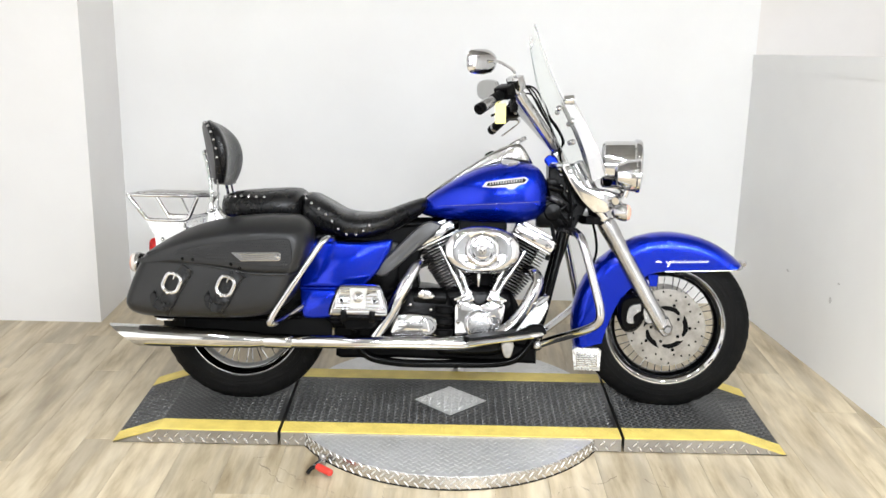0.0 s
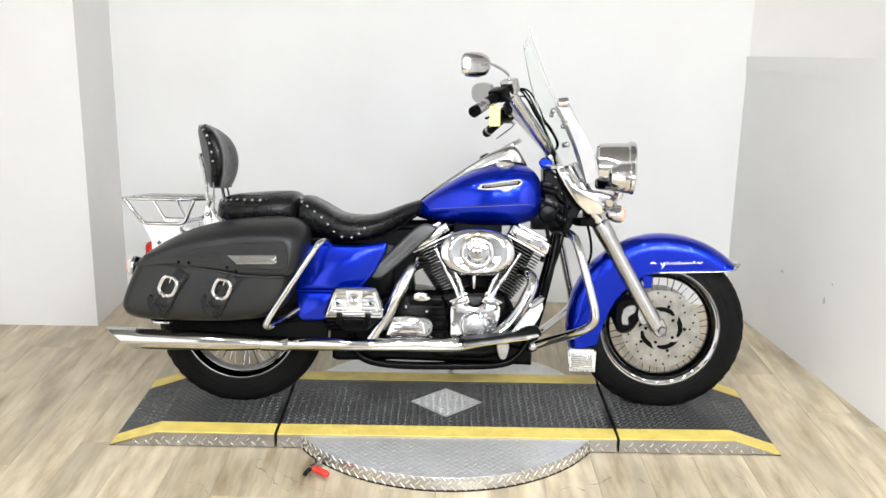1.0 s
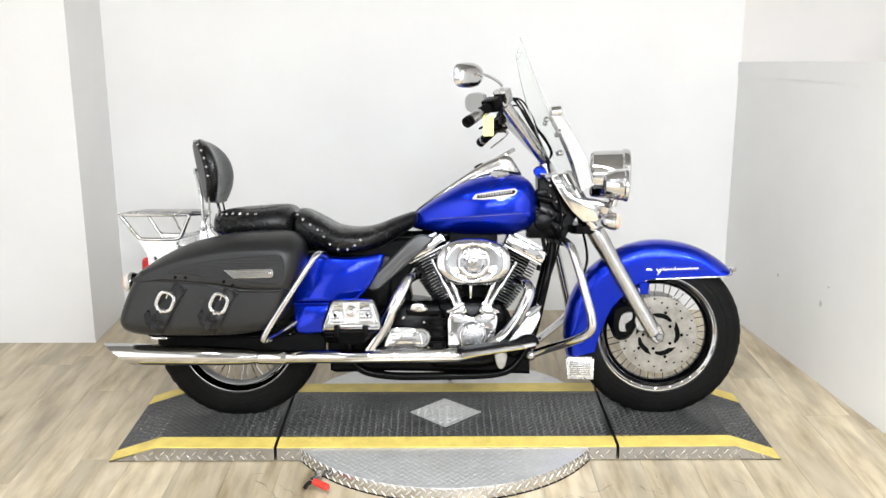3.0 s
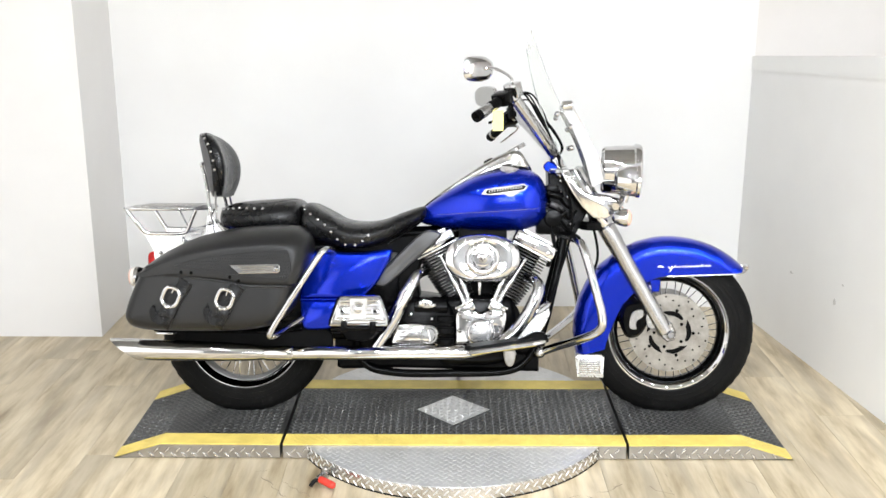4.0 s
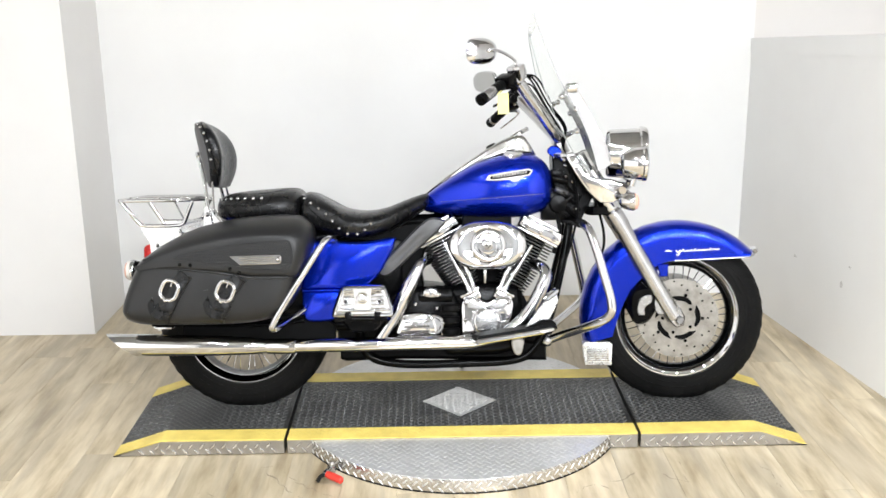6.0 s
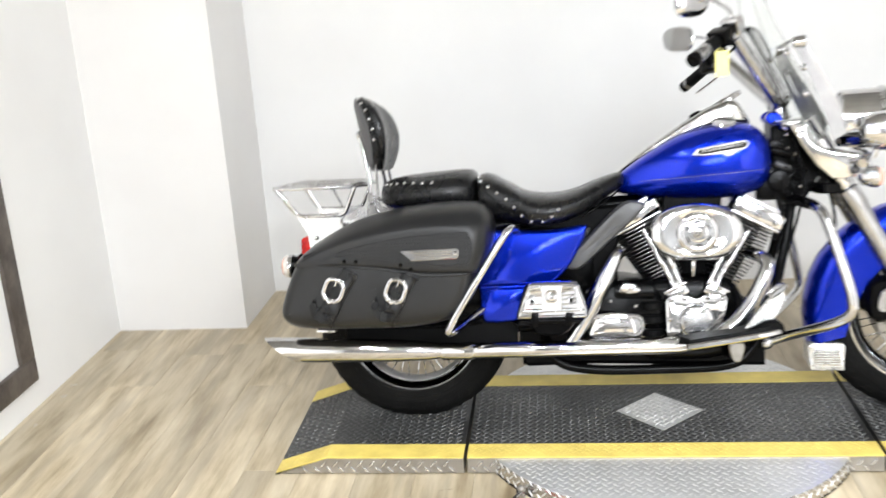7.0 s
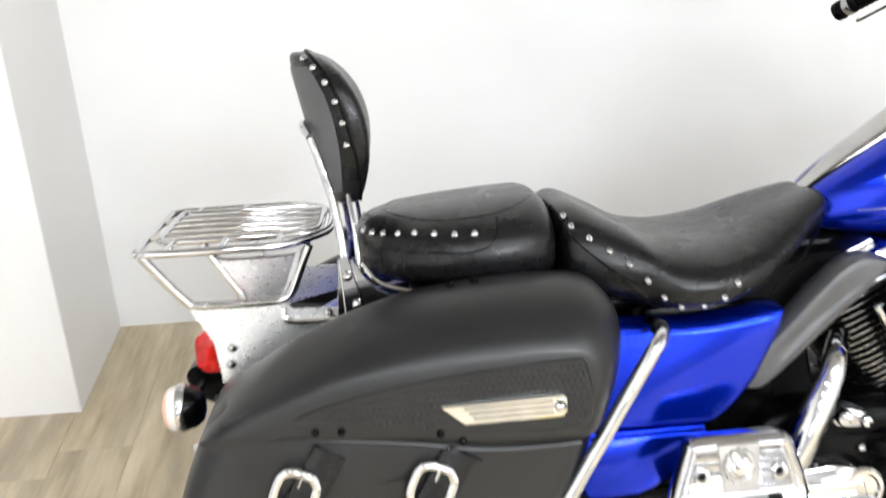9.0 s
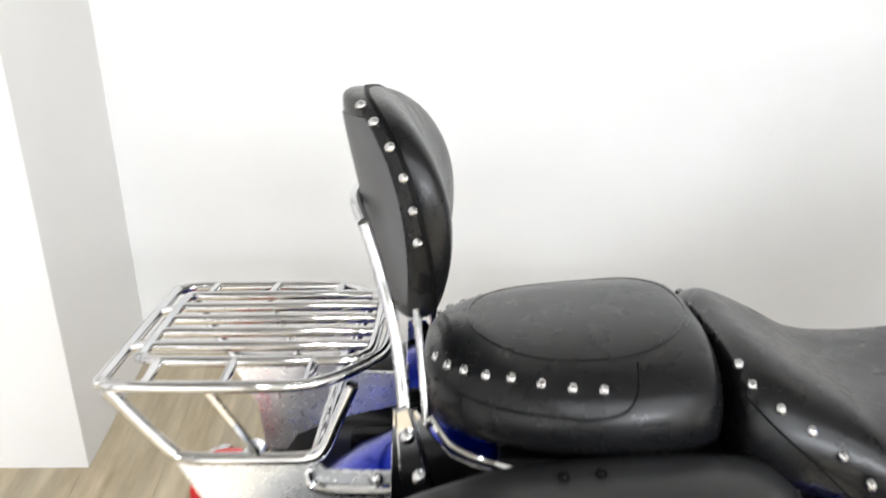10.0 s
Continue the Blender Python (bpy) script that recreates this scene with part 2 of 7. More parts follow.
def spline(points, per=6):
    """Catmull-Rom through the points."""
    p = [Vector(q) for q in points]
    p = [p[0] * 2 - p[1], *p, p[-1] * 2 - p[-2]]
    out = []
    for i in range(1, len(p) - 2):
        a, b, c, d = p[i - 1:i + 3]
        for k in range(per):
            t = k / per
            out.append(0.5 * ((2 * b) + (c - a) * t + (2 * a - 5 * b + 4 * c - d) * t * t + (3 * b - a - 3 * c + d) * t ** 3))
    out.append(p[-2])
    return out


def tube(points, radius, n=12, per=5, bm=None, flat=1.0):
    """Round bar along a smooth line; radius: one value or one for each point."""
    pts = spline(points, per) if per > 1 else [Vector(q) for q in points]
    if isinstance(radius, (int, float)):
        rad = [radius] * len(pts)
    else:
        rad = [v[0] for v in spline([(r, 0, 0) for r in radius], per)] if per > 1 else list(radius)
    rings, up = [], None
    for i, q in enumerate(pts):
        d = (pts[min(i + 1, len(pts) - 1)] - pts[max(i - 1, 0)]).normalized()
        if up is None:
            up = Vector((0, 1, 0)) if abs(d.y) < 0.8 else Vector((0, 0, 1))
        up = (up - d * up.dot(d)).normalized()
        side = d.cross(up)
        rings.append([q + (up * math.cos(a) * flat + side * math.sin(a)) * rad[i] for a in (2 * math.pi * k / n for k in range(n))])
    return loft(rings, bm=bm)


def turned(profile, origin, axis, n=32, bm=None, cap=True):
    """Lathe: profile of (along, radius) round an axis through the origin."""
    axis = Vector(axis).normalized()
    u = axis.orthogonal().normalized()
    v = axis.cross(u)
    o = Vector(origin)
    rings = [[o + axis * h + (u * math.cos(a) + v * math.sin(a)) * max(r, 0.0002) for a in (2 * math.pi * k / n for k in range(n))] for h, r in profile]
    return loft(rings, cap=cap, bm=bm)


def ball(origin, radius, bm=None, squash=1.0, axis=(0, 0, 1), n=16):
    prof = [(radius * squash * math.sin(a), radius * math.cos(a)) for a in (math.pi * (k / 10 - 0.5) for k in range(11))]
    return turned(prof, origin, axis, n, bm)


def box(x0, x1, y0, y1, z0, z1, bevel=0.0, bm=None, seg=2):
    own = bmesh.new()
    vs = [own.verts.new((x, y, z)) for x in (x0, x1) for y in (y0, y1) for z in (z0, z1)]
    for f in ((0, 1, 3, 2), (4, 6, 7, 5), (0, 4, 5, 1), (2, 3, 7, 6), (0, 2, 6, 4), (1, 5, 7, 3)):
        own.faces.new([vs[i] for i in f])
    if bevel:
        bmesh.ops.bevel(own, geom=own.edges[:], offset=bevel, segments=seg, affect="EDGES", profile=0.6)
    return merged(bm, own)


def merged(bm, own):
    if bm is None:
        return own
    me = bpy.data.meshes.new("piece")
    own.to_mesh(me)
    own.free()
    bm.from_mesh(me)
    bpy.data.meshes.remove(me)
    return bm


def smooth_outline(pts, per=5):
    p = [Vector((*q, 0)) for q in pts]
    n = len(p)
    out = []
    for i in range(n):
        a, b, c, d = p[i - 1], p[i], p[(i + 1) % n], p[(i + 2) % n]
        for k in range(per):
            t = k / per
            q = 0.5 * ((2 * b) + (c - a) * t + (2 * a - 5 * b + 4 * c - d) * t * t + (3 * b - a - 3 * c + d) * t ** 3)
            out.append((q.x, q.y))
    return out


def inset_outline(pts, d):
    """The outline moved inwards by d metres."""
    if not d:
        return list(pts)
    n = len(pts)
    area = sum(pts[i][0] * pts[(i + 1) % n][1] - pts[(i + 1) % n][0] * pts[i][1] for i in range(n))
    s = 1 if area > 0 else -1
    out = []
    for i in range(n):
        e = Vector((pts[(i + 1) % n][0] - pts[i - 1][0], pts[(i + 1) % n][1] - pts[i - 1][1])).normalized()
        out.append((pts[i][0] - s * e.y * d, pts[i][1] + s * e.x * d))
    return out


def slab(outline, layers, bm=None, warp=None, dome=()):
    """Layers of an (x, z) outline at depths y: (y, inset), closed at both ends; dome: further rings (y, scale) towards the middle."""
    rings = []
    flat = inset_outline(outline, layers[-1][1])
    mx, mz = sum(q[0] for q in flat) / len(flat), sum(q[1] for q in flat) / len(flat)
    for y, k in dome:
        ring = [Vector((mx + (x - mx) * k, y, mz + (z - mz) * k)) for x, z in flat]
        rings.append([warp(v) for v in ring] if warp else ring)
    tail, rings = rings, []
    for y, d in layers:
        ring = [Vector((x, y, z)) for x, z in inset_outline(outline, d)]
        if warp:
            ring = [warp(v) for v in ring]
        rings.append(ring)
    return loft(rings + tail, bm=bm)


def plate(outline, y0, y1, bevel=0.003, bm=None, warp=None):
    s = 1 if y1 > y0 else -1
    return slab(outline, [(y0, bevel), (y0 + s * bevel, 0), (y1 - s * bevel, 0), (y1, bevel)], bm, warp)


def bolt_mesh(name, r, mat):
    me = bpy.data.meshes.new(name)
    bm = turned([(0, r), (r * 0.35, r * 0.96), (r * 0.7, r * 0.7), (r * 0.95, r * 0.3), (r, 0)], (0, 0, 0), (0, 0, 1), 10)
    bmesh.ops.recalc_face_normals(bm, faces=bm.faces)
    bm.to_mesh(me)
    bm.free()
    me.materials.append(mat)
    me.polygons.foreach_set("use_smooth", [True] * len(me.polygons))
    return me


def facing(origin, normal):
    return Matrix.Translation(origin) @ Vector(normal).to_track_quat("Z", "Y").to_matrix().to_4x4()


# ---- setting ----
def wall(name, x0, x1, y0, y1, z0, z1, mat=None):
    ob = part(name, box(x0, x1, y0, y1, z0, z1), mat or WALL, None, sharp=30)
    return tagged(ob, "smooth white painted wall, faintly marked", "wall", kind="structure")


CEIL_Z = 3.2
wall("wall_north", -1.66, 1.475, 1.205, 1.355, 0, CEIL_Z)
wall("wall_recess", 1.475, 3.0, 1.212, 1.355, 0, CEIL_Z, TAUPE)
wall("wall_pillar", -2.4, -1.66, 0.728, 1.355, 0, CEIL_Z, PILLAR)
wall("wall_west", -2.4, -2.235, -7.0, 0.728, 0, CEIL_Z)
# Unseen wall added to close the room, dark grey for the chrome's reflections.
wall("wall_south", -2.4, 3.15, -7.15, -7.0, 0, CEIL_Z, DARK_WALL)
wall("wall_east", 3.0, 3.15, -7.0, 1.85, 0, CEIL_Z, TAUPE)


def half_wall():
    """Low partition with a flat cap; it runs a little askew to the back wall."""
    bm = bmesh.new()
    n = 10
    for lo, hi, dx in ((lambda y: 0, lambda y: 1.215 + 0.055 * (1.2 - y), 0.0), (lambda y: 1.215 + 0.055 * (1.2 - y), lambda y: 1.285 + 0.07 * (1.2 - y), -0.005)):
        rings = []
        for k in range(n + 1):
            y = 1.203 - k * (1.203 + 2.4) / n
            x = 1.468 + 0.132 * (1.2 - y) + dx
            rings.append([Vector((x, y, lo(y))), Vector((x + 0.55, y, lo(y))), Vector((x + 0.55, y, hi(y))), Vector((x, y, hi(y)))])
        loft(rings, bm=bm)
    return tagged(part("wall_partition", bm, WALL, None, sharp=30), "low white painted partition wall with a flat cap", "wall", kind="structure")


half_wall()
# Ceiling added out of view; its grey is set to deepen the chrome's reflections.
tagged(part("ceiling", box(-2.4, 3.15, -7.15, 1.85, CEIL_Z, CEIL_Z + 0.1), CEILING, None), "unseen plain grey ceiling", "ceiling", kind="structure")
floor = tagged(part("floor", box(-2.4, 3.15, -7.15, 1.85, -0.1, -0.004), DARK_GAP, None), "light wood-look vinyl plank floor", "floor", kind="structure")


def ceiling_light(x, y, length, width):
    ob = thing("ceiling_light", "long white fluorescent ceiling light fitting", "lamp", pose(x, y, CEIL_Z), "ceiling tube lights")
    part("housing", box(-length / 2, length / 2, -width / 2, width / 2, -0.05, 0, 0.008), CEILING, ob)
    part("diffuser", box(-length / 2 + 0.02, length / 2 - 0.02, -width / 2 + 0.02, width / 2 - 0.02, -0.062, -0.051, 0.004), LAMP_GLOW, ob)
    lamp_light(x, y, CEIL_Z - 0.07, TUBE_WATTS, length - 0.05, width - 0.05)


def downlight(x, y):
    ob = thing("downlight", "round white surface-mounted ceiling downlight", "lamp", pose(x, y, CEIL_Z), "ceiling downlights")
    part("housing", turned([(0, 0.08), (-0.05, 0.08), (-0.058, 0.072), (-0.05, 0.06)], (0, 0, 0), (0, 0, 1), 32), CEILING, ob)
    part("diffuser", turned([(-0.05, 0.06), (-0.06, 0.055), (-0.063, 0.0)], (0, 0, 0), (0, 0, 1), 32), LAMP_GLOW, ob)
    lamp_light(x, y, CEIL_Z - 0.07, SPOT_WATTS, 0.1)


for lx in (-1.4, -0.6, 0.2, 1.0, 1.8, 2.6):
    for ly in (-4.2, -3.4, -2.6, -1.8):
        downlight(lx, ly)
for ly in (-5.0, -5.6):
    ceiling_light(1.1, ly, 2.4, 0.14)


# Unseen tubes behind the viewpoint, added to lighten walls and stripe the tank.
def wall_light(x, z, length, width):
    ob = thing("wall_light", "unseen long white tube light added on the wall", "lamp", pose(x, -7.0, z), "wall tube lights")
    part("housing", box(-length / 2, length / 2, 0, 0.05, -width / 2, width / 2, 0.008), CEILING, ob)
    part("diffuser", box(-length / 2 + 0.02, length / 2 - 0.02, 0.051, 0.062, -width / 2 + 0.02, width / 2 - 0.02, 0.004), LAMP_GLOW, ob)
    lamp_light(x, -6.93, z, WALL_TUBE_WATTS, length - 0.05, width - 0.05, 90)


for lz in (2.2, 2.5, 2.8):
    wall_light(0.2, lz, 2.4, 0.14)

# framed board on the west wall
board = thing("framed_board", "white board in a dark wood frame on the wall", "board")
part("panel", box(-2.235, -2.222, -1.05, -0.075, 0.16, 1.78), BOARD, board)
for a in (box(-2.235, -2.205, -1.13, -0.022, 0.112, 0.2, 0.006), box(-2.235, -2.205, -1.13, -0.022, 1.75, 1.84, 0.006),
          box(-2.235, -2.205, -0.112, -0.022, 0.201, 1.749, 0.006), box(-2.235, -2.205, -1.13, -1.04, 0.201, 1.749, 0.006)):
    part("frame_rail", a, FRAME_WOOD, board)

# ---- stand: two ramp sections, a middle section and the turntable ----
DECK_Z, Y0, Y1 = 0.054, -0.512, 0.072


def lug_mesh(name, length, width, height, mat):
    """One raised tread lug: a low lens."""
    bm = bmesh.new()
    n = 8
    base = [bm.verts.new((length / 2 * math.cos(2 * math.pi * k / n), width / 2 * math.sin(2 * math.pi * k / n), 0)) for k in range(n)]
    top = [bm.verts.new((length * 0.36 * math.cos(2 * math.pi * k / n), width * 0.28 * math.sin(2 * math.pi * k / n), height)) for k in range(n)]
    for k in range(n):
        bm.faces.new((base[k], base[(k + 1) % n], top[(k + 1) % n], top[k]))
    bm.faces.new(top)
    return bm


def tread(name, inside, u0, u1, v0, v1, place, pitch, mat, parent, size, most=300):
    """Lugs in a herringbone over a patch; place(u, v) gives the point, its u axis and its normal. The first are parts, the rest one joined field."""
    bm = lug_mesh(name, *size, mat)
    bm.verts.index_update()
    sv = [v.co.copy() for v in bm.verts]
    sf = [[v.index for v in f.verts] for f in bm.faces]
    one = bpy.data.meshes.new(name)
    bm.to_mesh(one)
    bm.free()
    one.materials.append(mat)
    verts, faces = [], []
    row, made, v = 0, 0, v0
    while v < v1:
        u = u0 + (pitch / 2 if row % 2 else 0)
        while u < u1:
            if inside(u, v):
                o, ax, nz = place(u, v)
                a = radians(45 if row % 2 else -45)
                m = Matrix((ax, nz.cross(ax), nz)).transposed().to_4x4()
                m = Matrix.Translation(o) @ m @ Matrix.Rotation(a, 4, "Z")
                if made < most:
                    shared(name, one, m, parent)
                    made += 1
                else:
                    base = len(verts)
                    verts.extend(tuple(m @ q) for q in sv)
                    faces.extend([base + i for i in f] for f in sf)
            u += pitch
        v += pitch / 2
        row += 1
    if verts:
        me = bpy.data.meshes.new(name + "_field")
        me.from_pydata(verts, [], faces)
        me.materials.append(mat)
        ob = new(name + "_field", me)
        ob.parent = parent
        tagged(ob, kind="stuff")


UP, XA, NEAR = Vector((0, 0, 1)), Vector((1, 0, 0)), Vector((0, -1, 0))


def deck_height(x):
    a = abs(x)
    return DECK_Z if a < 1.035 else DECK_Z * (1.2 - a) / (1.2 - 1.035) + 0.002


def deck_section(name, x0, x1, label):
    ob = thing(name, label, "platform", group="platform sections")
    xs = sorted({x0, x1, *[s * v for s in (-1, 1) for v in (1.035, 1.2) if x0 <= s * v <= x1]})
    bm = loft([[Vector((x, Y0, 0.002)), Vector((x, Y1, 0.002)), Vector((x, Y1, deck_height(x))), Vector((x, Y0, deck_height(x)))] for x in xs])
    part("deck_plate", bm, DECK, ob, "dark grey painted steel tread plate", sharp=5)
    for ya, yb in ((Y0 - 0.001, -0.432), (-0.012, Y1 + 0.001)):
        bm = loft([[Vector((x, ya, deck_height(x) - 0.004)), Vector((x, yb, deck_height(x) - 0.004)), Vector((x, yb, deck_height(x) + 0.0016)), Vector((x, ya, deck_height(x) + 0.0016))] for x in xs])
        part("edge_stripe", bm, YELLOW, ob, "yellow painted edge stripe", sharp=5)
    bm = loft([[Vector((x, Y0 - 0.004, 0.004)), Vector((x, Y0 - 0.0005, 0.004)), Vector((x, Y0 - 0.0005, deck_height(x) - 0.003)), Vector((x, Y0 - 0.004, deck_height(x) - 0.003))] for x in xs])
    part("side_skirt", bm, SKIRT_STEEL, ob, "bare steel tread plate skirt", sharp=5)
    tread("tread_lug", lambda u, v: not (abs(u) * 0.95 + abs(v + 0.215) < 0.138), x0 + 0.012, x1 - 0.012, -0.425, -0.02,
          lambda u, v: (Vector((u, v, deck_height(u))), XA, UP), 0.027, LUG, ob, (0.025, 0.0082, 0.003))
    tread("stripe_lug", lambda u, v: True, x0 + 0.012, x1 - 0.012, Y0 + 0.014, -0.44,
          lambda u, v: (Vector((u, v, deck_height(u) + 0.0016)), XA, UP), 0.027, YELLOW, ob, (0.022, 0.007, 0.001), 0)
    tread("skirt_lug", lambda u, v: v < deck_height(u) - 0.008, x0 + 0.02, x1 - 0.02, 0.0155, 0.056,
          lambda u, v: (Vector((u, Y0 - 0.004, v)), XA, NEAR), 0.038, LUG_STEEL, ob, (0.031, 0.0085, 0.005))
    return ob


deck_section("ramp_section", -1.2, -0.612, "dark grey tread plate ramp with yellow edges, under the rear wheel")
deck_section("ramp_section", 0.62, 1.2, "dark grey tread plate ramp with yellow edges, under the front wheel")
mid = deck_section("platform_section", -0.601, 0.609, "dark grey tread plate platform with yellow edges and steel diamond")
ring = [(0.14, -0.215), (0.0, -0.085), (-0.135, -0.215), (0.0, -0.352)]
bm = loft([[Vector((x, y, z)) for x, y in ring] for z in (DECK_Z - 0.003, DECK_Z + 0.002)])
part("diamond_insert", bm, PLATE, mid, "bare steel tread plate diamond", sharp=5)
tread("diamond_lug", lambda u, v: abs(u) * 0.95 + abs(v + 0.215) < 0.118, -0.14, 0.14, -0.35, -0.08,
      lambda u, v: (Vector((u, v, DECK_Z + 0.002)), XA, UP), 0.028, PLATE, mid, (0.024, 0.006, 0.0026))

turntable = thing("turntable_disc", "round bare steel tread plate turntable beneath the platform", "turntable")
TC, TR, TZ = Vector((0, -0.22, 0)), 0.592, 0.049
part("disc", turned([(0.004, TR - 0.003), (0.006, TR - 0.001), (TZ - 0.003, TR - 0.001), (TZ, TR - 0.003)], TC, (0, 0, 1), 128), PLATE, turntable)
part("rim_band", turned([(0.006, TR - 0.0005), (0.0065, TR + 0.001), (TZ - 0.003, TR + 0.001), (TZ - 0.001, TR), (TZ - 0.0005, TR - 0.002)], TC, (0, 0, 1), 128, cap=False), RIM_STEEL, turntable)
tread("disc_lug", lambda u, v: (u ** 2 + (v + 0.22) ** 2 < (TR - 0.014) ** 2) and (v < Y0 - 0.01 or v > Y1 + 0.01), -0.6, 0.6, -0.82, 0.38,
      lambda u, v: (Vector((u, v, TZ)), XA, UP), 0.031, PLATE, turntable, (0.025, 0.0065, 0.0014))


def rim_place(u, v):
    a = u / TR
    n = Vector((math.sin(a), -math.cos(a), 0))
    return TC + n * (TR + 0.001) + UP * v, Vector((math.cos(a), math.sin(a), 0)), n


tread("rim_lug", lambda u, v: True, -0.62, 0.62, 0.012, 0.05, rim_place, 0.034, PLATE, turntable, (0.026, 0.006, 0.0016))
# Thin black ring between the rim's lower edge and the floor.
part("ground_seal", turned([(0.0005, TR + 0.002), (0.0045, TR + 0.002)], TC, (0, 0, 1), 96), DARK_GAP, turntable)

lock = thing("turntable_lock", "turntable lock lever with a red rubber grip", "lever")
part("grip", turned([(0, 0.006), (0.004, 0.011), (0.02, 0.0125), (0.06, 0.0125), (0.068, 0.011), (0.072, 0.006)], (-0.447, -0.716, 0.028), (0.75, -0.66, 0.0), 20), RED_RUBBER, lock)
part("arm", tube([(-0.437, -0.668, 0.026), (-0.448, -0.693, 0.028), (-0.455, -0.709, 0.028), (-0.445, -0.718, 0.028)], 0.006, 10, 3), SATIN, lock)
part("bracket", box(-0.45, -0.424, -0.672, -0.64, 0.001, 0.03, 0.004), SATIN, lock)
part("catch", tube([(-0.476, -0.732, 0.01), (-0.466, -0.727, 0.024), (-0.455, -0.722, 0.028)], 0.007, 8, 2), DARK_GAP, lock)
part("knuckle", ball((-0.434, -0.66, 0.034), 0.012), DISC_STEEL, lock)

# ---- motorcycle, built upright in its own frame and leant on its stand ----
LEAN_DEG = 12.5
bike = thing("motorcycle", "cobalt blue touring motorcycle with chrome trim and black leather saddlebags", "motorcycle",
             pose(0, -0.20, 0.062, -LEAN_DEG))
STEER_TOP, STEER_LOW = Vector((0.40, 0, 0.93)), Vector((0.72, 0, 0.33))
STEER = Matrix.Translation(STEER_TOP) @ Matrix.Rotation(radians(-6.5), 4, (STEER_TOP - STEER_LOW).normalized()) @ Matrix.Translation(-STEER_TOP)


def spart(name, bm, mat, parent, label="", sharp=38):
    """A part of the front end, turned with the steering."""
    bm.transform(STEER)
    return part(name, bm, mat, parent, label, sharp)


# Mirror glass greyed in colour, for a dark room reflected in it.
MIRROR = worn("darkened_mirror", (0.5, 0.5, 0.49), (0.47, 0.47, 0.46), 0.03, 1.0, 10, 0.01)
STUD = bolt_mesh("stud", 0.0063, CHROME)
BOLT = bolt_mesh("bolt", 0.0085, CHROME)
SCREW = bolt_mesh("screw", 0.0045, SATIN)
RIVET = bolt_mesh("rivet", 0.006, BLACK)


